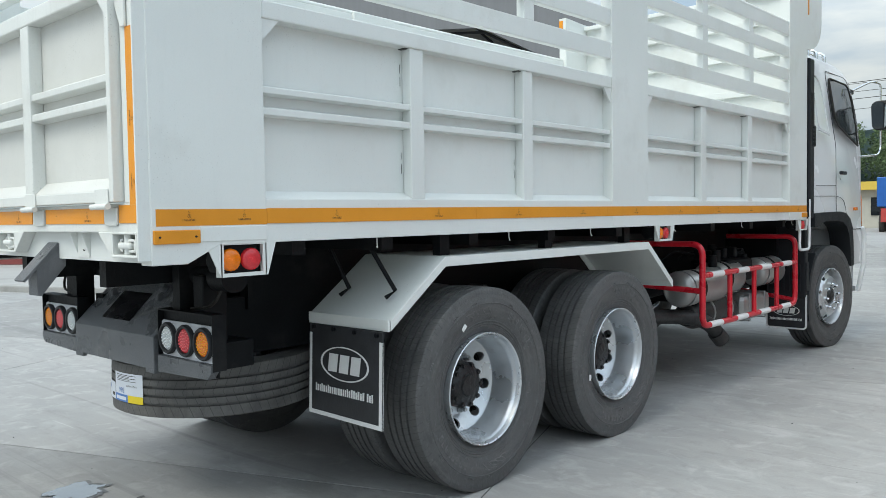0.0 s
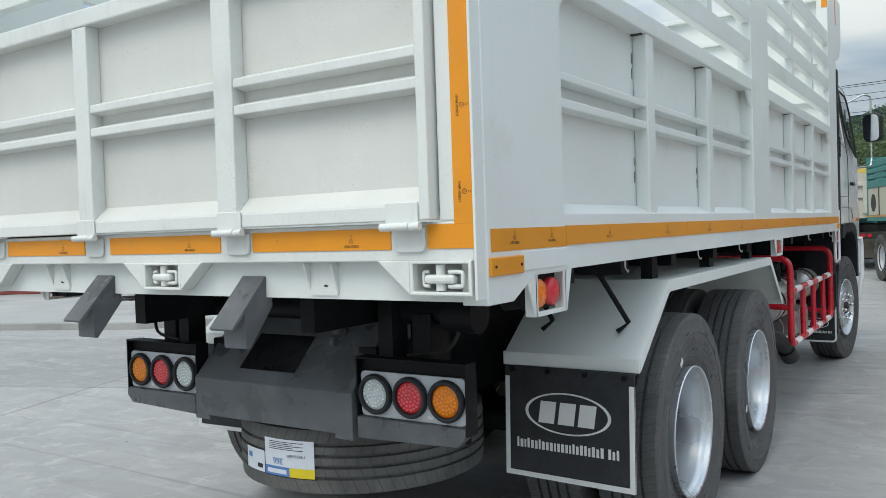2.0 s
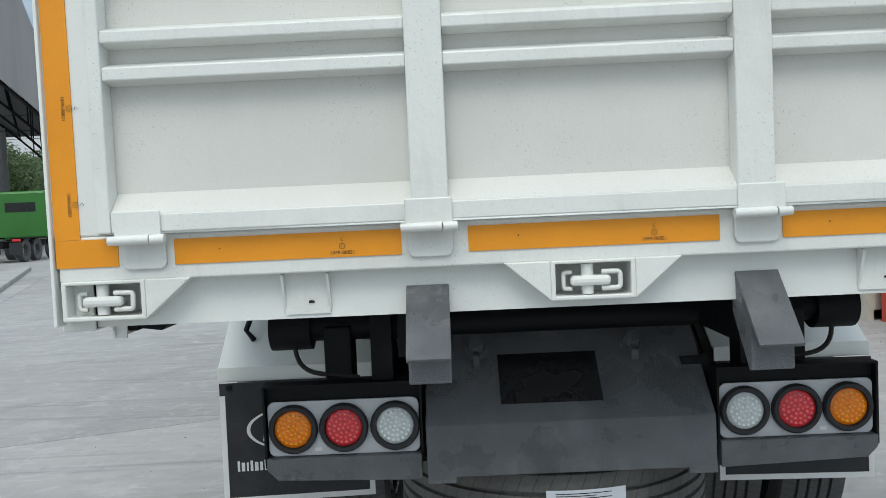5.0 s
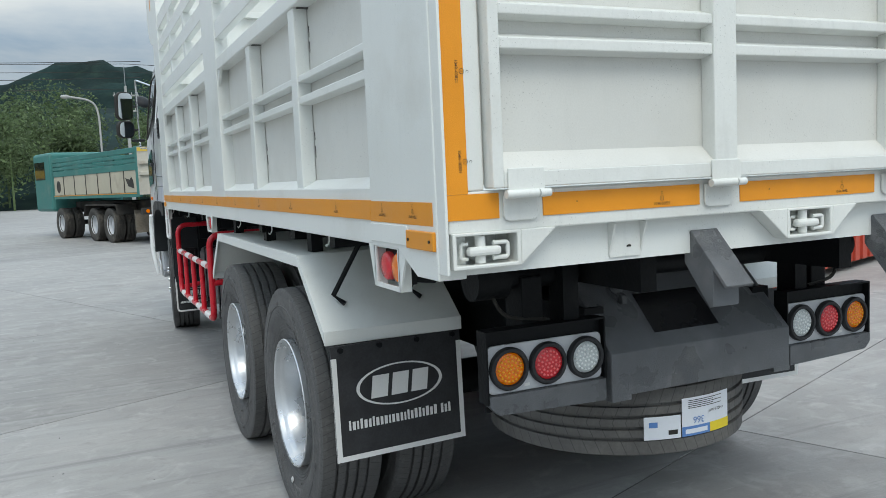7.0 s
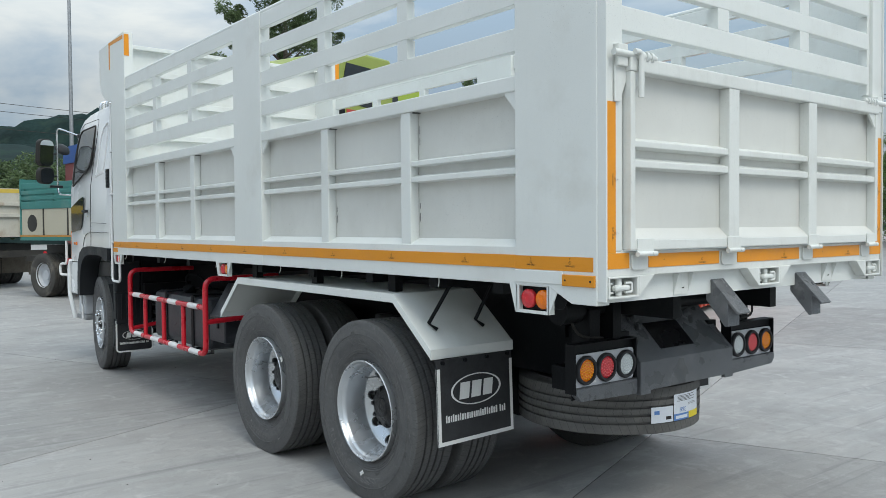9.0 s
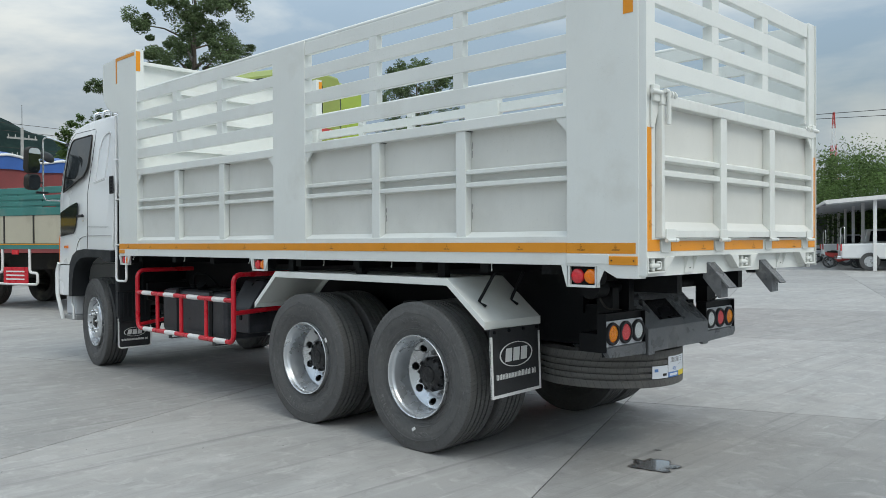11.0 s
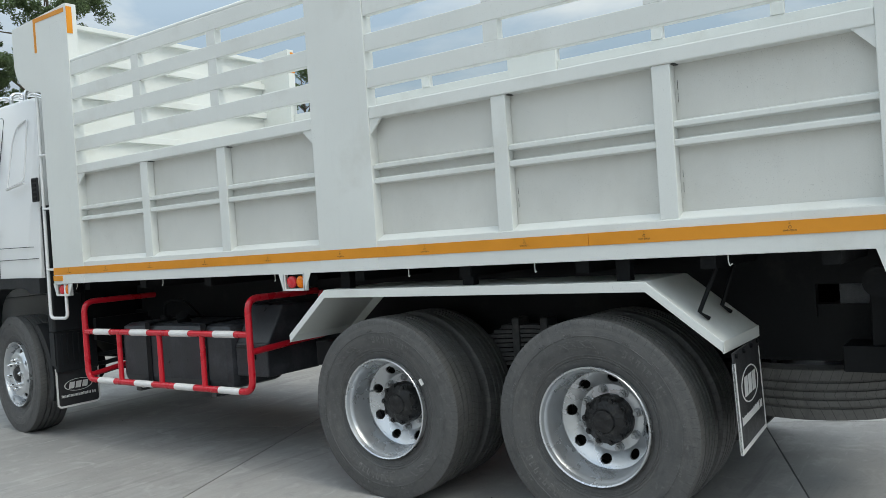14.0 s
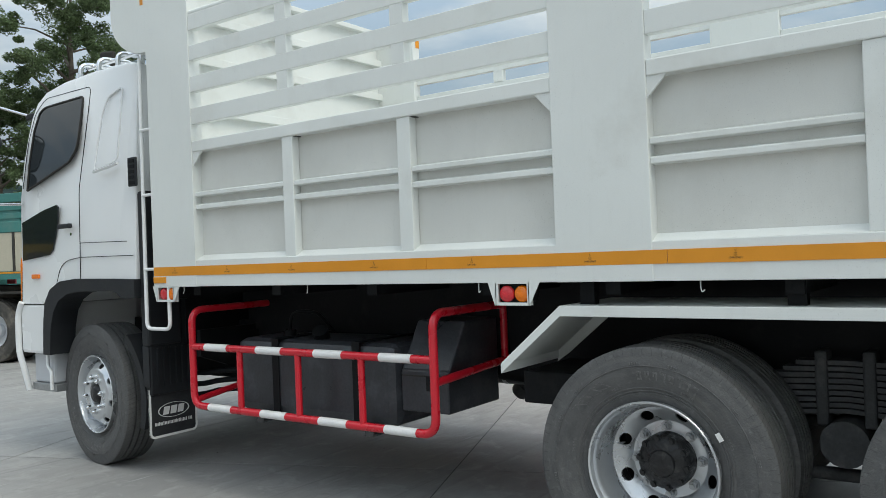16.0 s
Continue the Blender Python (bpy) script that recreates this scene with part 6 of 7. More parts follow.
def hill(name, x, y, sx, sy, h, seed, label):
    bm = bmesh.new()
    bmesh.ops.create_grid(bm, x_segments=110, y_segments=40, size=1)
    for v in bm.verts:
        px, py = v.co.x, v.co.y
        d = math.exp(-(px * 2.1) ** 2) * math.exp(-(py * 2.0) ** 2)
        rid = noise.fractal(Vector((px * 3.2 + seed, py * 3.2, seed)), 0.9, 2.1, 5)
        fine = noise.fractal(Vector((px * 40 + seed, py * 26, 1.0)), 0.8, 2.0, 3)
        z = h * (d * (1 + 0.30 * rid) + 0.018 * fine * min(1, d * 4)) - 0.02 * h
        v.co = Vector((x + px * sx, y + py * sy, z))
    ob = new(name, mesh_of(bm, FOREST, 180))
    return tagged(ob, label, "hill", kind="structure")


hill("backdrop_hill", 40, 760, 520, 260, 99, 2.2, "wooded dark green hill behind the yard")
hill("backdrop_hill_2", 185, 610, 420, 240, 78, 7.9, "lower wooded hill with scrub")
hill("backdrop_hill_3", -420, 820, 500, 240, 60, 12.4, "far low wooded hill")


def leaf_cloud(verts, centre, radius, count, size, rnd, squash=0.8):
    """Adds small leaf-shaped quads in a clump, denser towards its rim."""
    for _ in range(count):
        while True:
            p = Vector((rnd.uniform(-1, 1), rnd.uniform(-1, 1), rnd.uniform(-1, 1)))
            if 0.25 < p.length < 1:
                break
        p = Vector((p.x, p.y, p.z * squash)) * radius + centre
        u = Vector((rnd.uniform(-1, 1), rnd.uniform(-1, 1), rnd.uniform(-0.9, 0.5))).normalized()
        w = u.orthogonal().normalized()
        w.rotate(Matrix.Rotation(rnd.uniform(0, 6.28), 3, u))
        s = size * rnd.uniform(0.6, 1.4)
        verts += [p - u * s, p + w * s * 0.42, p + u * s, p - w * s * 0.42]


def leaf_mesh(verts, bm=None):
    """All the quads of a crown as one mesh, added to bm where one is given."""
    me = bpy.data.meshes.new("crown")
    me.from_pydata([tuple(v) for v in verts], [], [(i, i + 1, i + 2, i + 3) for i in range(0, len(verts), 4)])
    bm = bm or bmesh.new()
    bm.from_mesh(me)
    bpy.data.meshes.remove(me)
    return bm


def tree(name, x, y, height, spread, seed, label, material, crown_from=0.35, leaves=2600, leaf=0.085, lean=0.0, group=""):
    """A tapered trunk with limbs and a broken crown of many small leaves."""
    rnd = random.Random(seed)
    t = thing(name, label, "tree", pose(x, y, 0), group)
    bm = bmesh.new()
    top = Vector((lean * height, 0, height * 0.93))
    rr = height * 0.017
    prev = Vector((0, 0, -0.1))
    pts = [prev]
    for i in range(1, 9):
        pts.append(Vector((0, 0, 0)).lerp(top, i / 8) + Vector((rnd.uniform(-1, 1), rnd.uniform(-1, 1), 0)) * height * 0.012)
    for i, (a, b) in enumerate(zip(pts, pts[1:])):
        cyl(bm, a, b, rr * (1 - i / 9), 8, rr * (1 - (i + 1) / 9))
    tips = []
    for i in range(34):
        f = crown_from + (0.97 - crown_from) * (i / 33) ** 0.9
        base = Vector((0, 0, 0)).lerp(top, f)
        a = i * 2.4 + rnd.uniform(-0.5, 0.5)
        reach = spread * (0.55 + 0.45 * math.sin(math.pi * min(1, (f - crown_from) / (1 - crown_from) * 0.8 + 0.2))) * rnd.uniform(0.5, 1.1)
        tip = base + Vector((math.cos(a) * reach, math.sin(a) * reach, reach * rnd.uniform(0.15, 0.7)))
        mid = base.lerp(tip, 0.5) + Vector((0, 0, reach * 0.08))
        r0 = rr * (1 - f) * 0.6 + 0.02
        cyl(bm, base, mid, r0, 6, r0 * 0.6)
        cyl(bm, mid, tip, r0 * 0.6, 6, r0 * 0.2)
        tips += [tip, mid.lerp(tip, 0.5), tip + Vector((rnd.uniform(-1, 1), rnd.uniform(-1, 1), rnd.uniform(-0.3, 0.8))) * reach * 0.3]
    part("trunk", bm, BARK, t, "grey-brown trunk and limbs", smooth=50)
    crown = []
    # each bough carries a few small tufts, with sky between them
    per = leaves // (len(tips) * 4)
    for p in tips:
        for _ in range(4):
            q = p + Vector((rnd.uniform(-1, 1), rnd.uniform(-1, 1), rnd.uniform(-0.8, 0.8))) * spread * 0.17
            leaf_cloud(crown, q, spread * rnd.uniform(0.06, 0.16), per, leaf, rnd, 0.7)
    part("crown", leaf_mesh(crown), material, t, "broken leafy crown")
    return t


tree("tree", 23.6, 51, 23, 4.6, 41, "tall feathery tree with an open green crown", LEAFD, 0.2, 90000, 0.095)
tree("tree", 19.8, 53, 13.8, 3.1, 8, "dark green tree beside a taller one", LEAFD, 0.25, 42000, 0.095)
tree("tree", 19.6, 60, 10.9, 2.4, 58, "olive green tree on the rise beyond the lorry", LEAF, 0.3, 22000, 0.095)
tree("tree", 29.2, 33.6, 12.6, 2.7, 12, "thin tree with an airy crown", LEAFD, 0.45, 30000, 0.07)
tree("tree", 32.1, 31.0, 9.7, 1.9, 17, "small sparse tree beyond the containers", LEAFD, 0.5, 8000, 0.06)
tree("tree", 66, 20, 7.6, 4.4, 25, "broad green tree behind the parking shed", LEAF, 0.12, 26000, 0.1)
tree("tree", 62, 27, 7.2, 4.0, 26, "green tree behind the parking shed", LEAF, 0.12, 20000, 0.1)
tree("tree", 70, 10, 7.2, 4.2, 27, "leafy tree behind the parking shed", LEAF, 0.12, 20000, 0.1)


def wood(name, x0, x1, y0, y1, n, h0, h1, seed, label, material, base=0.0, leaf=0.3, dense=1.0, low_from=1e6):
    """A belt of many crowns, too many to count."""
    rnd = random.Random(seed)
    bm, quads = bmesh.new(), []
    for _ in range(n):
        x, y, h = rnd.uniform(x0, x1), rnd.uniform(y0, y1), rnd.uniform(h0, h1)
        if x > low_from:
            h *= 0.6
        r = h * rnd.uniform(0.30, 0.44)
        g = base * (y - y0) / (y1 - y0)
        cyl(bm, (x, y, g - 0.5), (x, y, g + h * 0.8), 0.12, 5, 0.05)
        for k in range(4):
            c = Vector((x + rnd.uniform(-0.5, 0.5) * r, y + rnd.uniform(-0.5, 0.5) * r, g + h * (0.30 + 0.19 * k)))
            leaf_cloud(quads, c, r * rnd.uniform(0.6, 1.0), int(150 * dense), leaf, rnd)
    ob = new(name, mesh_of(leaf_mesh(quads, bm), material))
    return tagged(ob, label, "woodland", kind="stuff")


rise = bmesh.new()
bmesh.ops.create_grid(rise, x_segments=120, y_segments=12, size=1)
for v in rise.verts:
    f = (v.co.y + 1) / 2
    v.co = Vector((v.co.x * 230, 90 + 150 * f, 24 * f ** 0.8 * (1 + 0.2 * noise.noise(Vector((v.co.x * 9, f, 3.0)))) + 1.6 * noise.noise(Vector((v.co.x * 90, f * 14, 5.0))) * f - 0.3))
tagged(new("backdrop_slope", mesh_of(rise, FOREST, 180)), "scrub-covered slope below the hill", "hill", kind="structure")
wood("woodland", -75, 75, 86, 128, 150, 6.5, 10.0, 31, "belt of mixed green trees on the slope below the hill", LEAFD, 7.0, 0.24, dense=2.2, low_from=11)
wood("woodland", 50, 82, 2, 48, 95, 5.2, 7.7, 33, "green trees and scrub beyond the parked cars", LEAF, leaf=0.095, dense=4.6)
wood("woodland", -75, -20, 66, 80, 40, 4.5, 8.0, 35, "palms and shrubs behind the boundary wall", LEAFD)

# ---- poles, wires, mast ----
POLE = mat("concrete_pole", (0.42, 0.42, 0.41), 0.8, var=0.12, fine=30, bump=0.15)


def power_pole(x, y, h):
    p = thing("power_pole", "grey concrete power pole with cross arms", "pole", pose(x, y, 0), "power poles along the road")
    part("shaft", cyl(bmesh.new(), (0, 0, -0.1), (0, 0, h), 0.19, 10, 0.11), POLE, p, smooth=40)
    for z, w in ((h - 0.9, 1.1), (h - 2.3, 0.8)):
        arm = part("cross_arm", box(-w, w, -0.06, 0.06, z, z + 0.13), POLE, p)
        for q in (-0.9, -0.45, 0.45, 0.9):
            part("insulator", cyl(bmesh.new(), (q * w, 0, z + 0.13), (q * w, 0, z + 0.36), 0.05, 8, 0.03), POLE, arm)
    part("spike", cyl(bmesh.new(), (0, 0, h), (0, 0, h + 1.8), 0.03, 6), STEEL, p)
    return p


for x, y, h in ((3.0, 78, 11.0), (-30, 74, 11.5), (38, 80, 11.0), (17.0, 66, 10.5)):
    power_pole(x, y, h)
mast = thing("utility_mast", "tall slim grey steel mast", "pole", pose(8.1, 46.7, 0))
part("shaft", cyl(bmesh.new(), (0, 0, -0.1), (0, 0, 19), 0.13, 12, 0.07), STEEL, mast, smooth=40)
lampp = thing("street_lamp", "grey street lamp on a curved arm", "street lamp", pose(0.2, 66, 0))
part("pole", tube(bmesh.new(), fillet([(0, 0, -0.1), (0, 0, 7.6), (-0.4, 0, 8.5), (-2.0, 0, 8.75)], 1.0, 8), 0.075, 8), POLE, lampp, smooth=50)
part("lamp_head", lathe(bmesh.new(), [(-2.6, 0.02), (-2.5, 0.13), (-2.2, 0.16), (-1.95, 0.08), (-1.9, 0.02)], 12, "x"), POLE, lampp, smooth=50, m=pose(0, 0, 8.76))


def wire(p, q, sag, name="power_line"):
    p, q = Vector(p), Vector(q)
    pts = [p.lerp(q, i / 20) - Vector((0, 0, sag * 4 * (i / 20) * (1 - i / 20))) for i in range(21)]
    ob = new(name, mesh_of(tube(bmesh.new(), pts, 0.022, 5), INK))
    return tagged(ob, "thin black overhead power line", "cable", "overhead power lines")


for dz, dx in ((2.0, 0), (1.4, 0.8), (-0.2, 0.4)):
    wire((-90, 70 + dx, 11.2 + dz), (3, 78 + dx, 11.0 + dz), 0.9)
    wire((3, 78 + dx, 11.0 + dz), (95, 84 + dx, 11.6 + dz), 0.9)
wire((3, 60, 10.6), (-70, 44, 9.6), 1.0)
wire((-70, 45, 8.8), (3, 61, 9.6), 1.0)
wire((60, -20, 9.62), (60, 75, 13.25), 0.1)
wire((60.4, -20, 8.70), (60.4, 75, 13.75), 0.1)

TOWRED = mat("red_mast_paint", (0.50, 0.06, 0.05), 0.6, var=0.15)
tower = thing("radio_mast", "red and white lattice radio mast", "tower", pose(270, 91, 0))
for k in range(8):
    z0, z1 = k * 5.3, k * 5.3 + 5.3
    w0, w1 = 2.0 * (1 - z0 / 47), 2.0 * (1 - z1 / 47)
    seg = bmesh.new()
    for i in range(4):
        c = [(1, 1), (1, -1), (-1, -1), (-1, 1)]
        (ax, ay), (bx_, by) = c[i], c[(i + 1) % 4]
        cyl(seg, (ax * w0, ay * w0, z0), (ax * w1, ay * w1, z1), 0.075, 5)
        cyl(seg, (ax * w0, ay * w0, z0), (bx_ * w1, by * w1, z1), 0.045, 4)
        cyl(seg, (bx_ * w0, by * w0, z0), (ax * w1, ay * w1, z1), 0.045, 4)
    part("mast_section", seg, TOWRED if k % 2 else FLAPWHITE, tower)

# ---- the shed, the boundary wall, the things before it ----
CLAD = mat("grey_corrugated_cladding", (0.21, 0.215, 0.225), 0.5, metal=0.3, var=0.08, scale=0.5, fine=12, bump=0.2, stretch=(6, 1, 0.3))
SHED_Y = 37.0
low = [(-19.75, 6.95), (-20.7, 7.85), (-21.7, 8.75), (-24, 10.7), (-28, 12.8), (-34, 13.6), (-43, 13.8), (-57, 13.8)]
high = [(-19.55, 9.4), (-20.0, 11.2), (-20.6, 13.0), (-23, 15.4), (-27.5, 17), (-34, 17.8), (-43, 18), (-57, 18)]


def skew(bm):
    """The shed stands askew: its long side runs back and away."""
    for v in bm.verts:
        v.co.x -= 0.50 * max(0.0, v.co.y - SHED_Y - 0.16)
    return bm


shed = thing("open_shed", "large open-ended grey steel shed with curved roof", "shed", pose(0, 0, 0))
for yy in (SHED_Y,):
    fas = band(bmesh.new(), low, high, "y", yy, yy + 0.15)
    part("gable", fas, CLAD, shed, "grey corrugated gable cladding")
roof = band(bmesh.new(), high, [(x, z - 0.12) for x, z in high], "y", SHED_Y + 0.15, SHED_Y + 26)
part("roof", skew(roof), CLAD, shed, "curved corrugated roof")
part("far_gable", skew(box(-57, -19.8, SHED_Y + 26, SHED_Y + 26.15, 8.9, 17.5)), CLAD, shed, "grey gable over the far opening")
part("side_cladding", skew(box(-19.77, -19.65, SHED_Y + 0.15, SHED_Y + 26, 6.9, 9.4)), CLAD, shed)
part("eave_beam", skew(box(-19.95, -19.70, SHED_Y + 0.02, SHED_Y + 26, 6.0, 6.94)), BLACK, shed, "dark beam under the eave")
for y in (SHED_Y + 0.3, SHED_Y + 9, SHED_Y + 17.5, SHED_Y + 25.6):
    part("post", skew(box(-23.3, -22.88, y, y + 0.35, 0, 9.6)), CLAD, shed)
    for x in (-35.0, -52.0):
        part("post", skew(box(x - 0.2, x + 0.2, y, y + 0.4, 0, 13.5)), CLAD, shed)
    tr_ = bmesh.new()
    for i in range(len(low) - 1):
        cyl(tr_, (low[i][0], y + 0.1, low[i][1] - 0.2), (low[i + 1][0], y + 0.1, low[i + 1][1] - 0.2), 0.09, 5)
        cyl(tr_, (low[i][0], y + 0.1, low[i][1] - 0.2), (high[i + 1][0], y + 0.1, high[i + 1][1] - 0.25), 0.06, 5)
    part("truss", skew(tr_), BLACK, shed)
for k in range(2):
    part("red_band", box(-23.34, -22.84, SHED_Y + 0.27, SHED_Y + 0.68, 0.35 + 0.7 * k, 0.7 + 0.7 * k), RED, shed, "red painted band on the post")

CREAM = mat("cream_wall_paint", (0.55, 0.53, 0.46), 0.8, var=0.1, scale=0.4, fine=8, bump=0.1, dirt=(0.35, 0.33, 0.29), dirt_scale=0.6)
YROOF = mat("yellow_roof_edge", (0.70, 0.50, 0.09), 0.6, var=0.08, scale=0.6, fine=10)
wallb = thing("boundary_building", "long low cream building with a yellow roof edge", "building", pose(0, 0, 0))
part("wall", box(-60, -7.5, 63, 66, 0, 2.75), CREAM, wallb)
part("roof_edge", box(-60.5, -7.2, 62.4, 66.2, 2.75, 3.35), YROOF, wallb, "yellow roof edge")
for x in range(-58, -8, 5):
    part("window", box(x, x + 2.2, 62.93, 63.02, 0.9, 2.2), GLASS, wallb, "dark window")
fence = thing("sliding_gate", "pale steel bar gate before the boundary wall", "gate", pose(-25.5, 57.5, 0))
part("gate_frame", ring_frame(bmesh.new(), [(0, 0.15), (7.5, 0.15), (7.5, 2.3), (0, 2.3)], [(0.08, 0.25), (7.42, 0.25), (7.42, 2.2), (0.08, 2.2)], "y", -0.04, 0.04), GUARDWHITE, fence)
for k in range(1, 30):
    part("bar", cyl(bmesh.new(), (0.25 * k, 0, 0.2), (0.25 * k, 0, 2.25), 0.022, 6), GUARDWHITE, fence)
for x in (-0.3, 7.8):
    part("gate_post", box(x - 0.18, x + 0.18, -0.18, 0.18, 0, 2.6), YROOF, fence)

GREEN = mat("bright_green_cab_paint", (0.03, 0.16, 0.024), 0.35, var=0.08, scale=1, fine=60, coat=0.4)
gt = thing("green_truck", "bright green truck tractor parked by the shed", "truck", pose(-20.9, 36.6, 0, 0, 0, 6))
part("cab", box(-1.2, 1.2, 0, 1.9, 1.0, 3.3), GREEN, gt, bevel=0.12)
part("rear_window", box(-0.7, 0.7, -0.012, 0.0, 2.3, 2.75), GLASS, gt, "dark rear window")
part("chassis", box(-0.45, 0.45, -3.2, 2.0, 0.65, 0.95), BLACK, gt)
part("mudguard", box(-1.22, -0.65, -2.9, -0.3, 1.05, 1.1), BLACK, gt)
part("mudguard", box(1.22, 0.65, -2.9, -0.3, 1.05, 1.1), BLACK, gt)
part("mudflap", box(0.65, 1.2, -3.0, -2.98, 0.35, 0.9), FLAPRUB, gt, "black mudflap with white edge")
part("mudflap", box(-0.65, -1.2, -3.0, -2.98, 0.35, 0.9), FLAPRUB, gt)
part("tail_lamp", box(0.8, 1.15, -3.05, -3.0, 0.95, 1.05), LENS_R, gt)
for x in (-0.95, 0.95):
    for y in (-2.3, -1.0, 1.0):
        part("wheel", TYRE, RUBBER, gt, m=pose(x, y, 0.515))
board = thing("signboard", "wide brown signboard with white writing under the shed roof", "sign", pose(-29.2, 38.0, 0))
SIGNBROWN = mat("brown_sign_paint", (0.10, 0.055, 0.04), 0.6, var=0.15, scale=1.2, fine=15)
part("panel", box(-3.0, 3.0, -0.05, 0.05, 4.5, 6.6), SIGNBROWN, board, bevel=0.01)
rnd = random.Random(77)
for z, h in ((5.55, 0.42), (4.95, 0.26)):
    x = -2.7
    while x < 2.6:
        w = h * rnd.uniform(0.35, 0.7)
        part("writing_bar", box(x, x + w, -0.06, -0.05, z, z + h * rnd.uniform(0.8, 1.15)), FLAPWHITE, board)
        x += w + h * rnd.choice((0.2, 0.25, 0.7))
for x in (-2.8, 2.8):
    part("hanger", cyl(bmesh.new(), (x, 0, 6.6), (x, 0, 10.0), 0.03, 6), STEEL, board)
POTM = mat("terracotta", (0.28, 0.13, 0.08), 0.8, var=0.2, scale=5, fine=40, bump=0.1)
for k, (x, y) in enumerate(((-16.2, 25.0), (-17.3, 25.9), (-17.2, 24.5))):
    pl = thing("potted_plant", "bushy green plant in a clay pot by the shed", "plant", pose(x, y, 0), "potted plants by the shed")
    part("pot", lathe(bmesh.new(), [(0, 0.26), (0.42, 0.36), (0.45, 0.39), (0.5, 0.39), (0.5, 0.33), (0.42, 0.31), (0.05, 0.2)], 18, "z"), POTM, pl, smooth=40)
    lf = bmesh.new()
    tuft = []
    leaf_cloud(tuft, Vector((0, 0, 0.95)), 0.62, 420, 0.09, random.Random(k + 50), 0.8)
    leaf_mesh(tuft, lf)
    part("leaves", lf, LEAF, pl)
sg = thing("hanging_sign", "small pale rectangular sign on the shed post", "sign", pose(-24.5, 36.4, 0))
part("panel", box(-0.55, 0.55, -0.03, 0.03, 4.0, 4.95), LAMPGREY, sg, bevel=0.01)
part("pole", cyl(bmesh.new(), (0.0, 0.06, 0.0), (0.0, 0.06, 5.1), 0.05, 8), STEEL, sg)
part("writing_bar", box(-0.4, 0.4, -0.036, -0.03, 4.55, 4.66), TOWRED, sg)
part("writing_bar", box(-0.4, 0.4, -0.036, -0.03, 4.25, 4.36), TOWRED, sg)

SLAB = mat("pale_worn_concrete", (0.36, 0.355, 0.34), 0.75, var=0.12, scale=0.9, fine=30, bump=0.25, dirt=(0.24, 0.235, 0.22), dirt_scale=0.8)
REDWALL = mat("faded_red_paint", (0.23, 0.055, 0.05), 0.75, var=0.15, scale=1.2, fine=20, bump=0.15, dirt=(0.30, 0.13, 0.11), dirt_scale=1.0)
sl = bmesh.new()
prism(sl, [(-34, -1.6), (-13.3, 4.75), (-9.0, 6.4), (-7.9, 7.6), (-9.2, 13), (-15.5, 27), (-34, 27)], "z", -0.05, 0.13)
slab = new("raised_slab", mesh_of(sl, SLAB))
tagged(slab, "raised pale concrete slab with broken edge", "pavement", kind="structure")
bv = slab.modifiers.new("edges", "BEVEL")
bv.width, bv.segments = 0.03, 2
rw = thing("red_barrier", "long low faded red steel barrier", "barrier", pose(-24.5, 6.2, 0.13, 0, 0, 30.5))
for k in range(4):
    part("panel", box(k * 4.0, k * 4.0 + 3.96, -0.1, 0.1, 0.0, 1.25), REDWALL, rw, bevel=0.02)
drum = thing("red_pedestal", "red ribbed round steel base on the slab", "base", pose(-10.3, 8.9, 0.13))
part("base", lathe(bmesh.new(), [(0, 0.48), (0.05, 0.5), (0.07, 0.44), (0.13, 0.44), (0.15, 0.49), (0.2, 0.49), (0.22, 0.42), (0.3, 0.4), (0.3, 0.0015)], 28, "z"), REDWALL, drum, smooth=40)
part("column", cyl(bmesh.new(), (0, 0, 0.3), (0, 0, 1.7), 0.18, 16), BLACK, drum, smooth=40)
cable = new("cable_coil", mesh_of(tube(bmesh.new(), [(-13.2 + (0.35 + 0.02 * (i % 7)) * math.cos(i * 0.5), 9.4 + (0.35 + 0.02 * (i % 5)) * math.sin(i * 0.5), 0.15 + 0.004 * (i % 9)) for i in range(60)], 0.018, 6), INK, 60))
tagged(cable, "dark loose coil of cable on the slab", "cable")

# ---- truck and trailer parked ahead ----
TEAL = mat("teal_truck_paint", (0.055, 0.21, 0.19), 0.5, var=0.12, scale=1.2, fine=40, bump=0.08, dirt=(0.14, 0.24, 0.21), dirt_scale=1.5)
BEIGE = mat("beige_panel_paint", (0.50, 0.46, 0.36), 0.6, var=0.08, scale=1.2, fine=40, bump=0.08, dirt=(0.36, 0.31, 0.24), dirt_scale=1.3)
RUSTW = mat("weathered_white_paint", (0.55, 0.52, 0.45), 0.65, var=0.1, scale=2, fine=30, bump=0.12, dirt=(0.33, 0.21, 0.12), dirt_scale=1.4, dirt_low=0.56)
MUD = mat("muddy_black_steel", (0.045, 0.042, 0.038), 0.8, var=0.3, scale=3, fine=40, bump=0.2, dirt=(0.10, 0.085, 0.065), dirt_scale=2)
MUDW = mat("dirty_pale_rubber", (0.20, 0.175, 0.14), 0.85, var=0.3, scale=3, fine=30, bump=0.15, dirt=(0.08, 0.065, 0.05), dirt_scale=3, dirt_low=0.48)
OLDTYRE = mesh_of(lathe(bmesh.new(), tyre_profile(0.51, 0.28), 40, close=True), OLDRUB, 32)
OLDRIM = mesh_of(lathe(bmesh.new(), [(0.12, 0.29), (0.06, 0.262), (0.0, 0.25), (-0.02, 0.2), (-0.02, 0.12), (0.05, 0.11), (0.06, 0.001)], 32), LAMPGREY, 40)


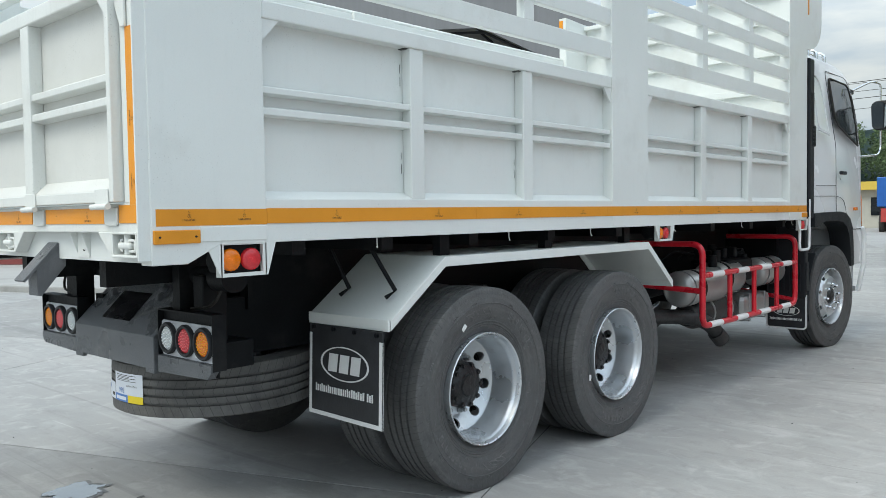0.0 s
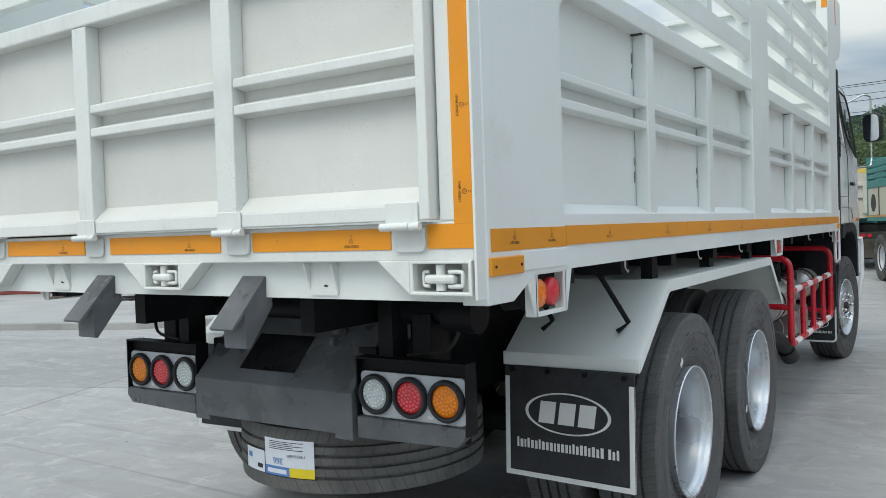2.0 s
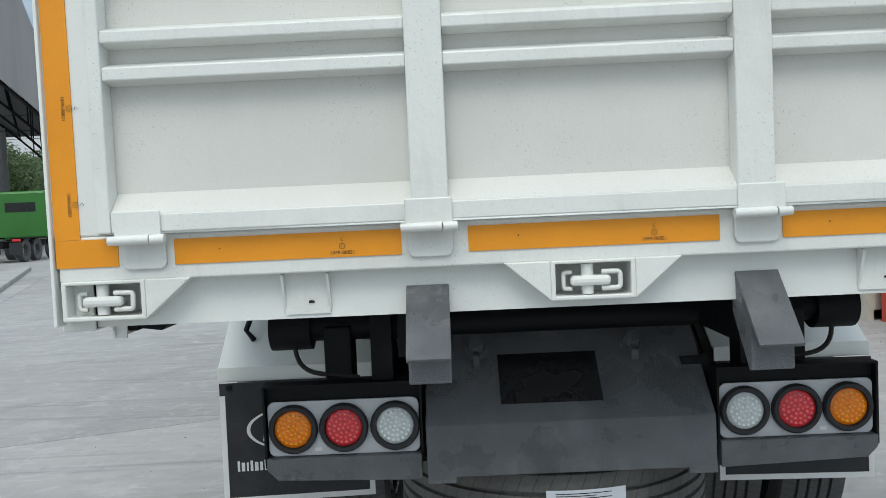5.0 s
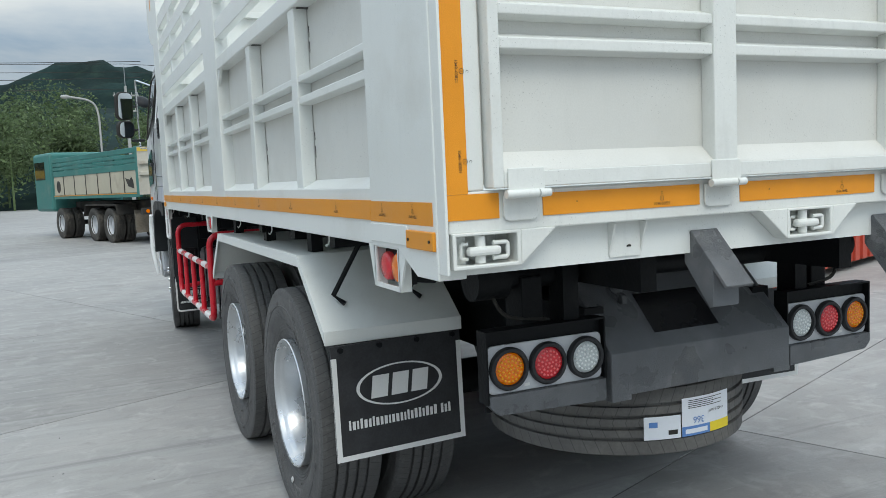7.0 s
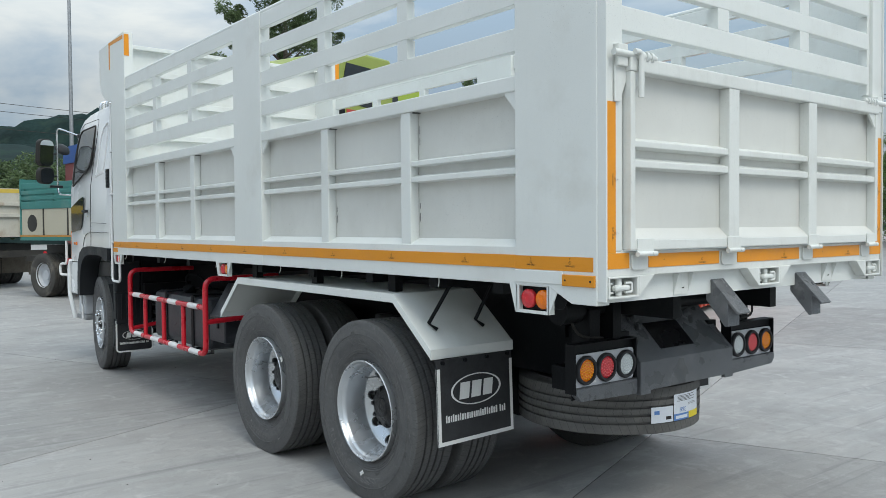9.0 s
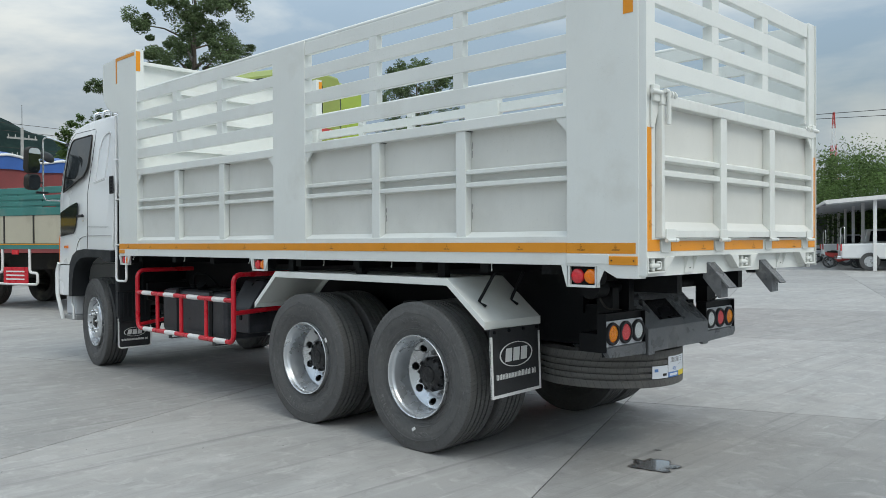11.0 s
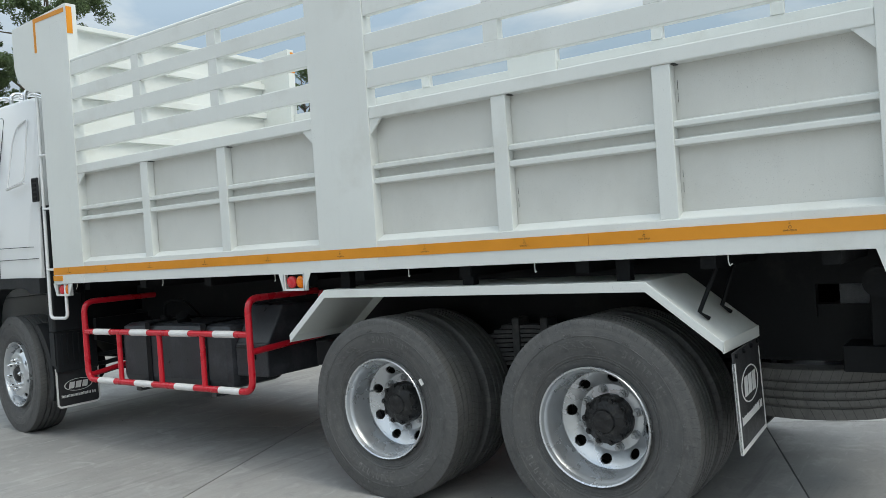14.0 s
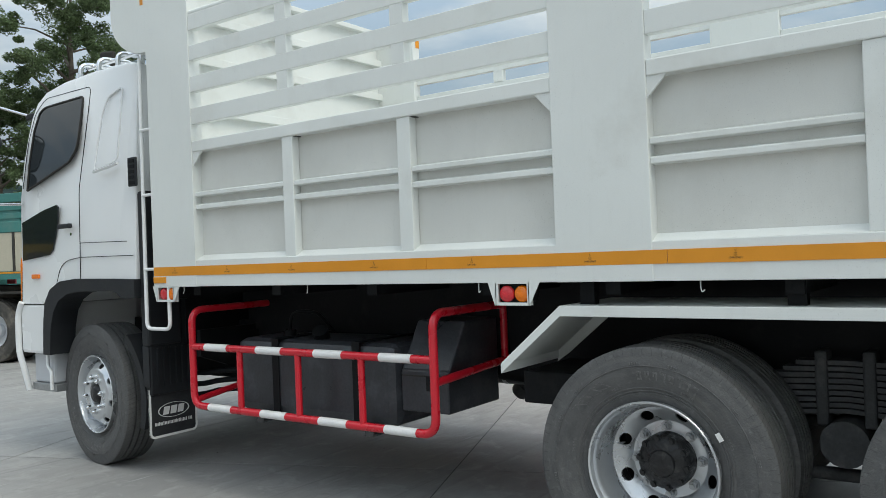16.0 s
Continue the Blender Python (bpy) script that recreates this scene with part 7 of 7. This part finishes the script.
def tipper(name, label, m, axles, length, cab_on):
    """A teal and beige tipping body on wheels. Its tail is at the origin and it points along y; the sides are x = +-1.22."""
    t = thing(name, label, "truck" if cab_on else "trailer", m)
    z0, z1, z2 = 1.38, 2.05, 2.66
    body = part("body", box(-1.2, 1.2, 0.05, length, z0, z0 + 0.12), MUD, t, "steel tipping body")
    n = 7
    for s in (-1, 1):
        part("sill", box(s * 1.22, s * 1.14, 0.0, length, z0 - 0.06, z0 + 0.06), TEAL, body)
        step = length / n
        for k in range(n):
            part("panel", box(s * 1.205, s * 1.16, k * step + 0.02, (k + 1) * step - 0.02, z0 + 0.06, z1), BEIGE, body, bevel=0.01)
            part("rib", box(s * 1.215, s * 1.15, k * step - 0.02, k * step + 0.02, z0 + 0.06, z1), MUD, body)
        for k, (a, b) in enumerate(((z1, z1 + 0.17), (z1 + 0.21, z1 + 0.30), (z1 + 0.34, z1 + 0.43), (z1 + 0.47, z2))):
            part("plank", box(s * (1.22 - 0.01 * (k % 2)), s * 1.15, 0.0, length, a, b), TEAL, body, bevel=0.01)
        # between the planks: closed but for short slots
        for k, a in enumerate((z1 + 0.165, z1 + 0.295, z1 + 0.425)):
            y = 0.0
            while y < length - 0.1:
                solid = 0.75 if k < 2 else 0.3
                part("filler", box(s * 1.195, s * 1.165, y, min(y + solid, length), a, a + 0.05), TEAL, body)
                y += solid + (1.05 if k < 2 else 1.9)
        part("corner_post", box(s * 1.235, s * 1.12, -0.03, 0.12, z0 - 0.05, z2 + 0.02), TEAL, body, bevel=0.012)
        part("emblem", prism(bmesh.new(), [(0.35, 1.55), (0.75, 1.62), (0.95, 1.85), (0.62, 1.80), (0.5, 1.88), (0.38, 1.75)], "x", s * 1.206, s * 1.21), MUD, body, "dark wing-shaped emblem")
        part("emblem", cyl(bmesh.new(), (s * 1.2055, length - 0.5, 1.72), (s * 1.21, length - 0.5, 1.72), 0.2, 18), MUD, body, "dark round emblem")
        part("stripe", box(s * 1.224, s * 1.22, 0.0, length, z0 + 0.03, z0 + 0.055), TAPEDULL, body)
    g = part("tail_board", box(-1.22, 1.22, -0.06, 0.0, z0, z2), RUSTW, body, "weathered white tail board")
    part("yellow_edge", box(-1.22, 1.22, -0.065, -0.06, z2 - 0.12, z2 - 0.02), YROOF, g)
    for z in (1.9, 2.2):
        part("ledge", box(-1.2, 1.2, -0.12, -0.06, z, z + 0.1), RUSTW, g, bevel=0.01)
    for x in (-0.8, 0.0, 0.8):
        part("catch", box(x - 0.06, x + 0.06, -0.13, -0.06, 1.5, 2.4), RUSTW, g, bevel=0.01)
    part("front_board", box(-1.22, 1.22, length - 0.06, length, z0, z2 + 0.1), TEAL, body)
    ch = part("chassis", box(-0.45, 0.45, 0.3, length + (1.8 if cab_on else 0.2), 0.85, 1.2), MUD, t, "muddy chassis")
    part("tail_bar", box(-1.15, 1.15, 0.05, 0.15, 0.84, 1.02), MUD, ch)
    for s in (-1, 1):
        for x in (0.7, 0.85, 1.0):
            part("tail_lamp", cyl(bmesh.new(), (s * x, 0.05, 0.93), (s * x, 0.03, 0.93), 0.05, 12), LENS_A if x > 0.9 else LENS_R, ch)
        part("rear_flap", box(s * 0.02, s * 1.0, 1.0, 1.02, 0.38, 0.95), MUDW, ch, "wide dirty rear flap") if cab_on else None
        part("mudflap", box(s * 0.45, s * 1.2, 0.42, 0.44, 0.34, 0.86), MUDW, ch, "battered dirty mudflap")
        for k, y in enumerate(axles):
            w = part("wheel", OLDRIM, LAMPGREY, t, "dusty wheel", m=pose(s * 1.03, y, 0.51, 0, 0, 0 if s > 0 else 180))
            part("tyre", OLDTYRE, OLDRUB, w)
            if k < len(axles):
                part("tyre", OLDTYRE, OLDRUB, w, m=pose(-0.33, 0, 0))
        gp = [(axles[0] - 0.72, 0.86), (axles[0] - 0.62, 1.13), (axles[1] + 0.55, 1.13), (axles[1] + 0.75, 0.80)]
        part("mudguard", band(bmesh.new(), gp, [(a, b - 0.04) for a, b in gp], "x", s * 1.2, s * 0.6), MUD, t, bevel=0.01)
    for y in axles:
        part("axle", cyl(bmesh.new(), (-1, y, 0.51), (1, y, 0.51), 0.08, 10), MUD, ch)
    return t


trailer_m = pose(2.40, 12.72, 0, 0, 0, 18.5) @ pose(1.22, 0, 0)
trailer = tipper("tipper_trailer", "teal and beige tipping trailer with dusty tyres", trailer_m, (1.16, 2.46, 5.95), 6.75, False)
lead_m = pose(-0.42, 21.4, 0, 0, 0, 17.5) @ pose(1.22, 0, 0)
lead = tipper("tipper_truck", "teal and beige tipping truck coupled to a trailer", lead_m, (2.5, 3.87, 7.0), 7.3, True)
part("cab", box(-1.2, 1.2, 7.6, 9.5, 0.9, 2.9), TEAL, lead, "teal truck cab", bevel=0.1)
part("side_window", box(-1.21, -1.19, 8.2, 9.3, 2.0, 2.6), GLASS, lead)
part("drawbar", box(-0.06, 0.06, 6.7, 8.6, 0.75, 0.9), MUD, trailer, "steel drawbar")
for s in (-1, 1):
    gd = part("side_guard", tube(bmesh.new(), fillet([(s * 1.2, 4.0, 1.32), (s * 1.2, 4.0, 0.8), (s * 1.2, 3.75, 0.8), (s * 1.2, 3.75, 0.55), (s * 1.2, 5.15, 0.55), (s * 1.2, 5.15, 0.8), (s * 1.2, 4.9, 0.8), (s * 1.2, 4.9, 1.32)], 0.08, 4), 0.03, 8), GUARDWHITE, trailer, "white tubular guard with red plate", smooth=50)
    part("red_plate", box(s * 1.22, s * 1.19, 4.05, 4.85, 0.56, 0.92), RED, gd, "red plate with writing", bevel=0.01)
    for k in range(3):
        part("writing_bar", box(s * 1.224, s * 1.22, 4.15, 4.75, 0.64 + 0.085 * k, 0.672 + 0.085 * k), GUARDWHITE, gd)
    part("lamp", box(s * 1.23, s * 1.2, 4.35, 4.55, 1.2, 1.3), LENS_R, trailer)

TARP = mat("blue_tarpaulin", (0.03, 0.10, 0.34), 0.5, var=0.15, scale=1.2, fine=20, bump=0.3)
TARPR = mat("dull_red_tarpaulin", (0.22, 0.05, 0.05), 0.6, var=0.2, scale=1.2, fine=20, bump=0.3)
cv = thing("covered_lorry", "lorry body under blue, white and red tarpaulin", "truck", pose(6.95, 32, 0, 0, 0, -86))
part("body", box(-1.2, 1.2, -2.35, 1.75, 1.0, 4.32), TARPR, cv, bevel=0.05)
cover = bmesh.new()
rows_ = []
for k in range(22):
    # the sheet sags between its hoops
    y, d = -2.4 + k * 0.202, 0.09 * math.sin(k * 0.6) - 0.01 * k + 0.28
    rows_.append([cover.verts.new((a, y, z)) for a, z in ((-1.26, 4.12 + d * 0.3), (1.26, 4.12 + d * 0.3), (1.22, 4.40 + d), (0.5, 4.60 + d), (-0.5, 4.60 + d), (-1.22, 4.40 + d))])
for a, b in zip(rows_, rows_[1:]):
    for i in range(6):
        cover.faces.new((a[i], a[(i + 1) % 6], b[(i + 1) % 6], b[i]))
cover.faces.new(rows_[0])
cover.faces.new(rows_[-1][::-1])
bmesh.ops.recalc_face_normals(cover, faces=cover.faces)
edge = tube(bmesh.new(), [(1.24, -2.4 + k * 0.202, 4.42 + 0.09 * math.sin(k * 0.6) - 0.01 * k + 0.28) for k in range(14)], 0.05, 8)
part("cover", cover, TARP, cv, "blue tarpaulin", smooth=60)
part("white_edge", edge, FLAPWHITE, cv, "white edge of the tarpaulin")
part("chassis", box(-0.5, 0.5, -2.4, 2.6, 0.5, 1.0), MUD, cv)
for s in (-1, 1):
    for y in (-1.6, -0.5, 2.9):
        part("wheel", OLDTYRE, OLDRUB, cv, m=pose(s * 1.0, y, 0.51))
part("cab", box(-1.2, 1.2, 2.6, 4.2, 0.9, 2.8), TEAL, cv, bevel=0.1)

bt = thing("blue_truck", "blue tipper truck far across the yard", "truck", pose(-8.2, 50.5, 0, 0, 0, 10))
BLUEP = mat("blue_truck_paint", (0.02, 0.12, 0.42), 0.4, var=0.1)
part("body", box(-1.2, 1.2, 0, 5, 1.5, 3.2), BLUEP, bt, bevel=0.04)
part("chassis", box(-1.0, 1.0, 0.1, 6.8, 0.6, 1.4), TOWRED, bt)
part("cab", box(-1.15, 1.15, 5.2, 6.9, 0.9, 2.8), BLUEP, bt, bevel=0.08)
for s in (-1, 1):
    part("mirror", box(s * 1.3, s * 1.5, 6.6, 6.7, 2.1, 2.6), INK, bt)
    for y in (1.0, 2.3, 6.0):
        part("wheel", OLDTYRE, OLDRUB, bt, m=pose(s * 1.0, y, 0.51))

# ---- containers with cabs stacked on them, off side ----
GREYC = mat("grey_container_paint", (0.20, 0.215, 0.225), 0.6, var=0.12, scale=1.5, fine=25, bump=0.15, dirt=(0.14, 0.115, 0.095), dirt_scale=1.6)
REDC = mat("red_container_paint", (0.50, 0.075, 0.045), 0.55, var=0.12, scale=1.2, fine=25, bump=0.1, dirt=(0.33, 0.07, 0.05), dirt_scale=1.5)
RUST = mat("rusty_steel", (0.16, 0.075, 0.05), 0.85, var=0.3, scale=4, fine=40, bump=0.25)
EA = math.degrees(math.atan2(-0.943, 0.333))        # the row runs this way


def container(name, label, m, paint, doors=True, length=6.0, h=2.56):
    """A shipping container: its doors face -y of its own axes, x from 0 to 2.44."""
    c = thing(name, label, "container", m, "containers beside the yard")
    fr = bmesh.new()
    for x in (0, 2.34):
        for y in (0, length - 0.1):
            bx(fr, x, x + 0.1, y, y + 0.1, 0, h)
    part("post_set", fr, RUST if paint is GREYC else paint, c, kind="stuff")
    part("bottom_rail", box(0.1, 2.34, 0, 0.1, 0.05, 0.17), RUST, c, bevel=0.01)
    part("top_rail", box(0.1, 2.34, 0, 0.1, h - 0.12, h), RUST if paint is GREYC else paint, c, bevel=0.01)
    for x0, x1 in ((0.0, 0.04), (2.40, 2.44)):
        wl_ = bmesh.new()
        k = 0
        y = 0.1
        while y < length - 0.1:
            o = 0.035 if k % 2 else 0.0
            bx(wl_, x0 + (o if x0 < 1 else -o), x1 + (o if x0 < 1 else -o), y, y + 0.14, 0.12, h - 0.06)
            y += 0.14
            k += 1
        part("side", wl_, paint, c, "corrugated steel side")
    part("roof", box(0.05, 2.39, 0.05, length, h - 0.05, h - 0.02), paint, c)
    part("floor", box(0.05, 2.39, 0.05, length, 0.1, 0.16), RUST, c)
    part("back", box(0.05, 2.39, length - 0.06, length - 0.02, 0.1, h - 0.05), paint, c)
    for x0 in (0.1, 1.225):
        d = part("door", box(x0, x0 + 1.11, 0.03, 0.08, 0.18, h - 0.13), paint, c, "grey steel door with locking bars")
        for z in (0.45, 1.0, 1.55, 2.1):
            part("panel", box(x0 + 0.1, x0 + 1.0, 0.018, 0.03, z - 0.2, z + 0.2), paint, d, bevel=0.01)
        for xx in (0.28, 0.82):
            part("lock_bar", cyl(bmesh.new(), (x0 + xx, -0.01, 0.12), (x0 + xx, -0.01, h - 0.08), 0.022, 8), paint, d, smooth=40)
            part("handle", box(x0 + xx, x0 + xx + 0.3, -0.035, -0.02, 1.05, 1.09), STEEL, d)
    return c


cm = pose(2.62, 12.1, 0, 0, 0, EA)
con1 = container("container", "scuffed grey shipping container with rusty edges", cm, GREYC)
part("placard", box(0.32, 0.5, 0.01, 0.017, 1.85, 2.1), PAPER, con1)
container("container", "white box container beside a grey one", cm @ pose(2.55, 0.1, 0), RUSTW)
container("container", "red shipping container in a row", cm @ pose(5.1, 0.2, 0), REDC)
LIME = mat("lime_green_cab_paint", (0.34, 0.46, 0.045), 0.4, var=0.08, scale=1.0, fine=60, coat=0.3)
OLIVE = mat("olive_green_cab_paint", (0.29, 0.36, 0.075), 0.45, var=0.1, scale=1.0, fine=60, coat=0.2)


def loose_cab(m, paint, label, w=2.2, d=1.95, h=2.25):
    """A bare truck cab; its nose is at -y of its own axes."""
    c = thing("truck_cab", label, "truck cab", m, "bare cabs on the containers")
    prof = [(0.10, 0.35), (0.0, 1.0), (0.10, 1.25), (0.35, h - 0.15), (0.5, h), (d - 0.1, h + 0.02), (d, h - 0.1), (d, 0.35), (d - 0.35, 0.35), (d - 0.45, 0.75), (d - 0.85, 0.98), (d - 1.25, 0.75), (d - 1.35, 0.35)]
    part("shell", prism(bmesh.new(), prof, "x", 0, w), paint, c, bevel=0.05)
    part("windscreen", prism(bmesh.new(), [(0.13, 1.28), (0.335, h - 0.2), (0.32, h - 0.2), (0.115, 1.28)], "x", 0.12, w - 0.12), GLASS, c, "dark windscreen")
    for x in (0, w):
        s = -1 if x == 0 else 1
        part("side_window", prism(bmesh.new(), [(0.30, 1.30), (0.50, h - 0.25), (1.25, h - 0.25), (1.25, 1.25)], "x", x, x + s * 0.012), GLASS, c, "dark side window")
        part("stripe", box(x, x + s * 0.008, 0.5, d - 0.02, 1.05, 1.17), TOWRED, c, "dark red stripe")
        part("corner_panel", prism(bmesh.new(), [(0.1, 0.5), (0.08, 1.1), (0.45, 1.2), (0.4, 0.6)], "x", x, x + s * 0.011), BLACK, c, "black corner panel with script")
        a = part("mirror_arm", tube(bmesh.new(), fillet([(x, 0.3, h - 0.25), (x + s * 0.3, -0.25, h - 0.15), (x + s * 0.35, -0.35, h - 0.6), (x, 0.15, 1.15)], 0.08, 4), 0.018, 6), INK, c, smooth=50)
        for z, hh in ((h - 0.38, 0.2), (h - 0.78, 0.13)):
            part("mirror", box(x + s * 0.28, x + s * 0.52, -0.32, -0.40, z - hh, z + hh), INK, a, bevel=0.03)
            part("mirror_glass", box(x + s * 0.3, x + s * 0.5, -0.318, -0.315, z - hh + 0.03, z + hh - 0.03), MIRROR, a)
    part("skid", box(0.2, w - 0.2, 0.1, d, 0.0, 0.37), MUD, c)
    return c


loose_cab(cm @ pose(-0.2, 0.25, 2.54), OLIVE, "olive green bare truck cab with red stripe on a container")
loose_cab(cm @ pose(-1.1, 2.35, 2.54), LIME, "lime green bare truck cab on a container", d=2.2, h=2.5)
wb = thing("white_crate", "small white steel box on a container roof", "box", cm @ pose(3.0, 0.4, 2.542))
part("crate_body", box(0, 0.7, 0, 0.9, 0, 0.72), RUSTW, wb, bevel=0.02)
part("crate_lid", box(-0.02, 0.72, -0.02, 0.92, 0.72, 0.76), GUARDWHITE, wb, bevel=0.01)
for k in range(3):
    cs = thing("castor_rack", "small castor wheels under the white box", "wheel", cm @ pose(3.1 + 0.5 * k, -0.12, 0))
    part("castor", cyl(bmesh.new(), (0, 0, 0.055), (0.04, 0, 0.055), 0.055, 14), BLACK, cs, smooth=40)
    part("fork", box(-0.01, 0.06, -0.02, 0.1, 0.07, 0.2), STEEL, cs)

# ---- parking shed with pickup and motorcycles ----
SHEETW = mat("pale_sheet_roof", (0.30, 0.31, 0.33), 0.5, metal=0.4, var=0.08, scale=0.5, fine=14, bump=0.15, stretch=(1, 6, 1))
pm = pose(33.2, 11.07, 0, 0, 0, 23)
ps = thing("parking_shed", "long open parking shed with a pale sheet roof", "shed", pm)
part("roof", prism(bmesh.new(), [(0.0, 3.10), (-6.6, 3.62), (-6.6, 3.68), (0.0, 3.16)], "x", 0, 28), SHEETW, ps, "pale corrugated sheet roof")
part("fascia", prism(bmesh.new(), [(0.0, 3.02), (-6.6, 3.54), (-6.6, 3.72), (0.0, 3.20)], "x", -0.06, 0.0), GUARDWHITE, ps)
part("gutter", box(-0.06, 28, 0.0, 0.08, 3.06, 3.18), GUARDWHITE, ps)
for x in (0.25, 4.9, 9.5, 14.1, 18.7, 23.3, 27.8):
    for y, h in ((-2.0, 3.24), (-6.2, 3.56)):
        part("post", box(x - 0.07, x + 0.07, y - 0.07, y + 0.07, 0, h), GUARDWHITE, ps)
    part("rafter", prism(bmesh.new(), [(0.0, 2.96), (-6.4, 3.46), (-6.4, 3.6), (0.0, 3.10)], "x", x - 0.04, x + 0.04), LAMPGREY, ps)
# added wall, closes the back so that the shed's inside looks dark
part("back_wall", box(0, 28, -6.6, -6.5, 0, 3.5), CLAD, ps)
part("end_wall", box(28, 28.1, -6.6, 1.5, 0, 3.0), CLAD, ps)
for k in range(9):
    part("fence_post", box(28.0 + 0.02 * k, 28.08 + 0.02 * k, 1.6 + 0.55 * k, 1.68 + 0.55 * k, 0, 2.9), BLACK, ps)


def pickup(m, paint, label):
    p = thing("pickup", label, "car", m, "vehicles in the parking shed")
    prof = [(-2.6, 0.45), (-2.62, 1.0), (-0.9, 1.05), (-0.75, 1.7), (0.3, 1.72), (0.95, 1.1), (2.45, 1.0), (2.6, 0.85), (2.6, 0.4)]
    part("body", prism(bmesh.new(), prof, "x", -0.88, 0.88), paint, p, bevel=0.06)
    for s in (-1, 1):
        part("window", prism(bmesh.new(), [(-0.68, 1.12), (-0.62, 1.6), (0.27, 1.62), (0.75, 1.12)], "x", s * 0.88, s * 0.888), GLASS, p)
        for y in (-1.65, 1.65):
            w = part("wheel", lathe(bmesh.new(), [(-0.11, 0.2), (-0.11, 0.34), (0.11, 0.34), (0.11, 0.2)], 22, "x", close=True), RUBBER, p, smooth=40, m=pose(s * 0.8, y, 0.34))
            part("rim", cyl(bmesh.new(), (-0.1, 0, 0), (0.1, 0, 0), 0.2, 16), SILVER, w, smooth=40)
        part("tail_lamp", box(s * 0.88, s * 0.7, -2.64, -2.6, 0.75, 1.0), LENS_R, p)
    part("bumper", box(-0.86, 0.86, -2.75, -2.6, 0.42, 0.55), CHROME, p, bevel=0.03)
    part("cage", tube(bmesh.new(), fillet([(-0.8, -2.5, 1.0), (-0.8, -2.5, 1.65), (0.8, -2.5, 1.65), (0.8, -2.5, 1.0)], 0.08, 4), 0.025, 8), CHROME, p, smooth=50)
    part("cage_bar", tube(bmesh.new(), [(-0.8, -2.5, 1.3), (0.8, -2.5, 1.3)], 0.018, 8), CHROME, p, smooth=50)
    return p


pickup(pm @ pose(1.5, -3.8, 0, 0, 0, 180) @ Matrix.Scale(1.2, 4), CABWHITE, "white pickup with a chrome cage in the shed")
pickup(pm @ pose(9.0, -3.4, 0, 0, 0, 180) @ Matrix.Scale(1.15, 4), CABWHITE, "white pickup parked farther along in the shed")
pickup(pm @ pose(18.0, -2.8, 0, 0, 0, 180), LAMPGREY, "grey pickup parked in the shed")


def motorbike(m, paint, label):
    b = thing("motorbike", label, "motorcycle", m, "motorbikes by the shed")
    for y in (-0.62, 0.62):
        w = part("wheel", lathe(bmesh.new(), [(-0.04, 0.22), (-0.045, 0.28), (0, 0.3), (0.045, 0.28), (0.04, 0.22)], 22, "x", close=True), RUBBER, b, smooth=50, m=pose(0, y, 0.3))
        part("rim", cyl(bmesh.new(), (-0.02, 0, 0), (0.02, 0, 0), 0.06, 10), STEEL, w)
        for k in range(5):
            a = k * 2 * math.pi / 5
            part("spoke", cyl(bmesh.new(), (0, 0.05 * math.cos(a), 0.05 * math.sin(a)), (0, 0.23 * math.cos(a), 0.23 * math.sin(a)), 0.012, 6), STEEL, w)
    part("body", prism(bmesh.new(), [(-0.75, 0.62), (-0.8, 0.78), (0.1, 0.72), (0.35, 0.95), (0.5, 0.85), (0.3, 0.4), (-0.2, 0.3), (-0.4, 0.5)], "x", -0.12, 0.12), paint, b, bevel=0.04)
    part("seat", box(-0.13, 0.13, -0.7, 0.05, 0.77, 0.84), INK, b, bevel=0.03)
    part("fork", tube(bmesh.new(), [(0, 0.62, 0.3), (0, 0.42, 1.0)], 0.03, 8), STEEL, b, smooth=50)
    part("handlebar", tube(bmesh.new(), fillet([(-0.32, 0.32, 1.02), (0, 0.44, 1.0), (0.32, 0.32, 1.02)], 0.08, 4), 0.016, 8), INK, b, smooth=50)
    return b


for x, y, paint, lb in ((3.8, -1.0, TOWRED, "red and black motorbike by a shed post"), (5.6, -1.3, BLACK, "black motorbike under the shed roof"), (12.5, -0.9, LAMPGREY, "grey motorbike under the shed roof"), (13.6, -1.0, TOWRED, "red motorbike under the shed roof"), (15.2, -0.8, BLACK, "dark motorbike farther along the shed")):
    motorbike(pm @ pose(x, y, 0, 0, 0, 170), paint, lb)

# ---- slabs of the yard ----
sb = bmesh.new()
bx(sb, 0.005, 5.395, 0.005, 3.545, -0.03, 0.0)
SLAB_MESH = mesh_of(sb, GROUND)
for i in range(-6, 6):
    for k in range(-4, 9):
        c = G0 + gu * (i * 5.4) + gv * (k * 3.55)
        part("slab", SLAB_MESH, GROUND, ground, m=pose(c.x, c.y, 0, 0, 0, 21.5))
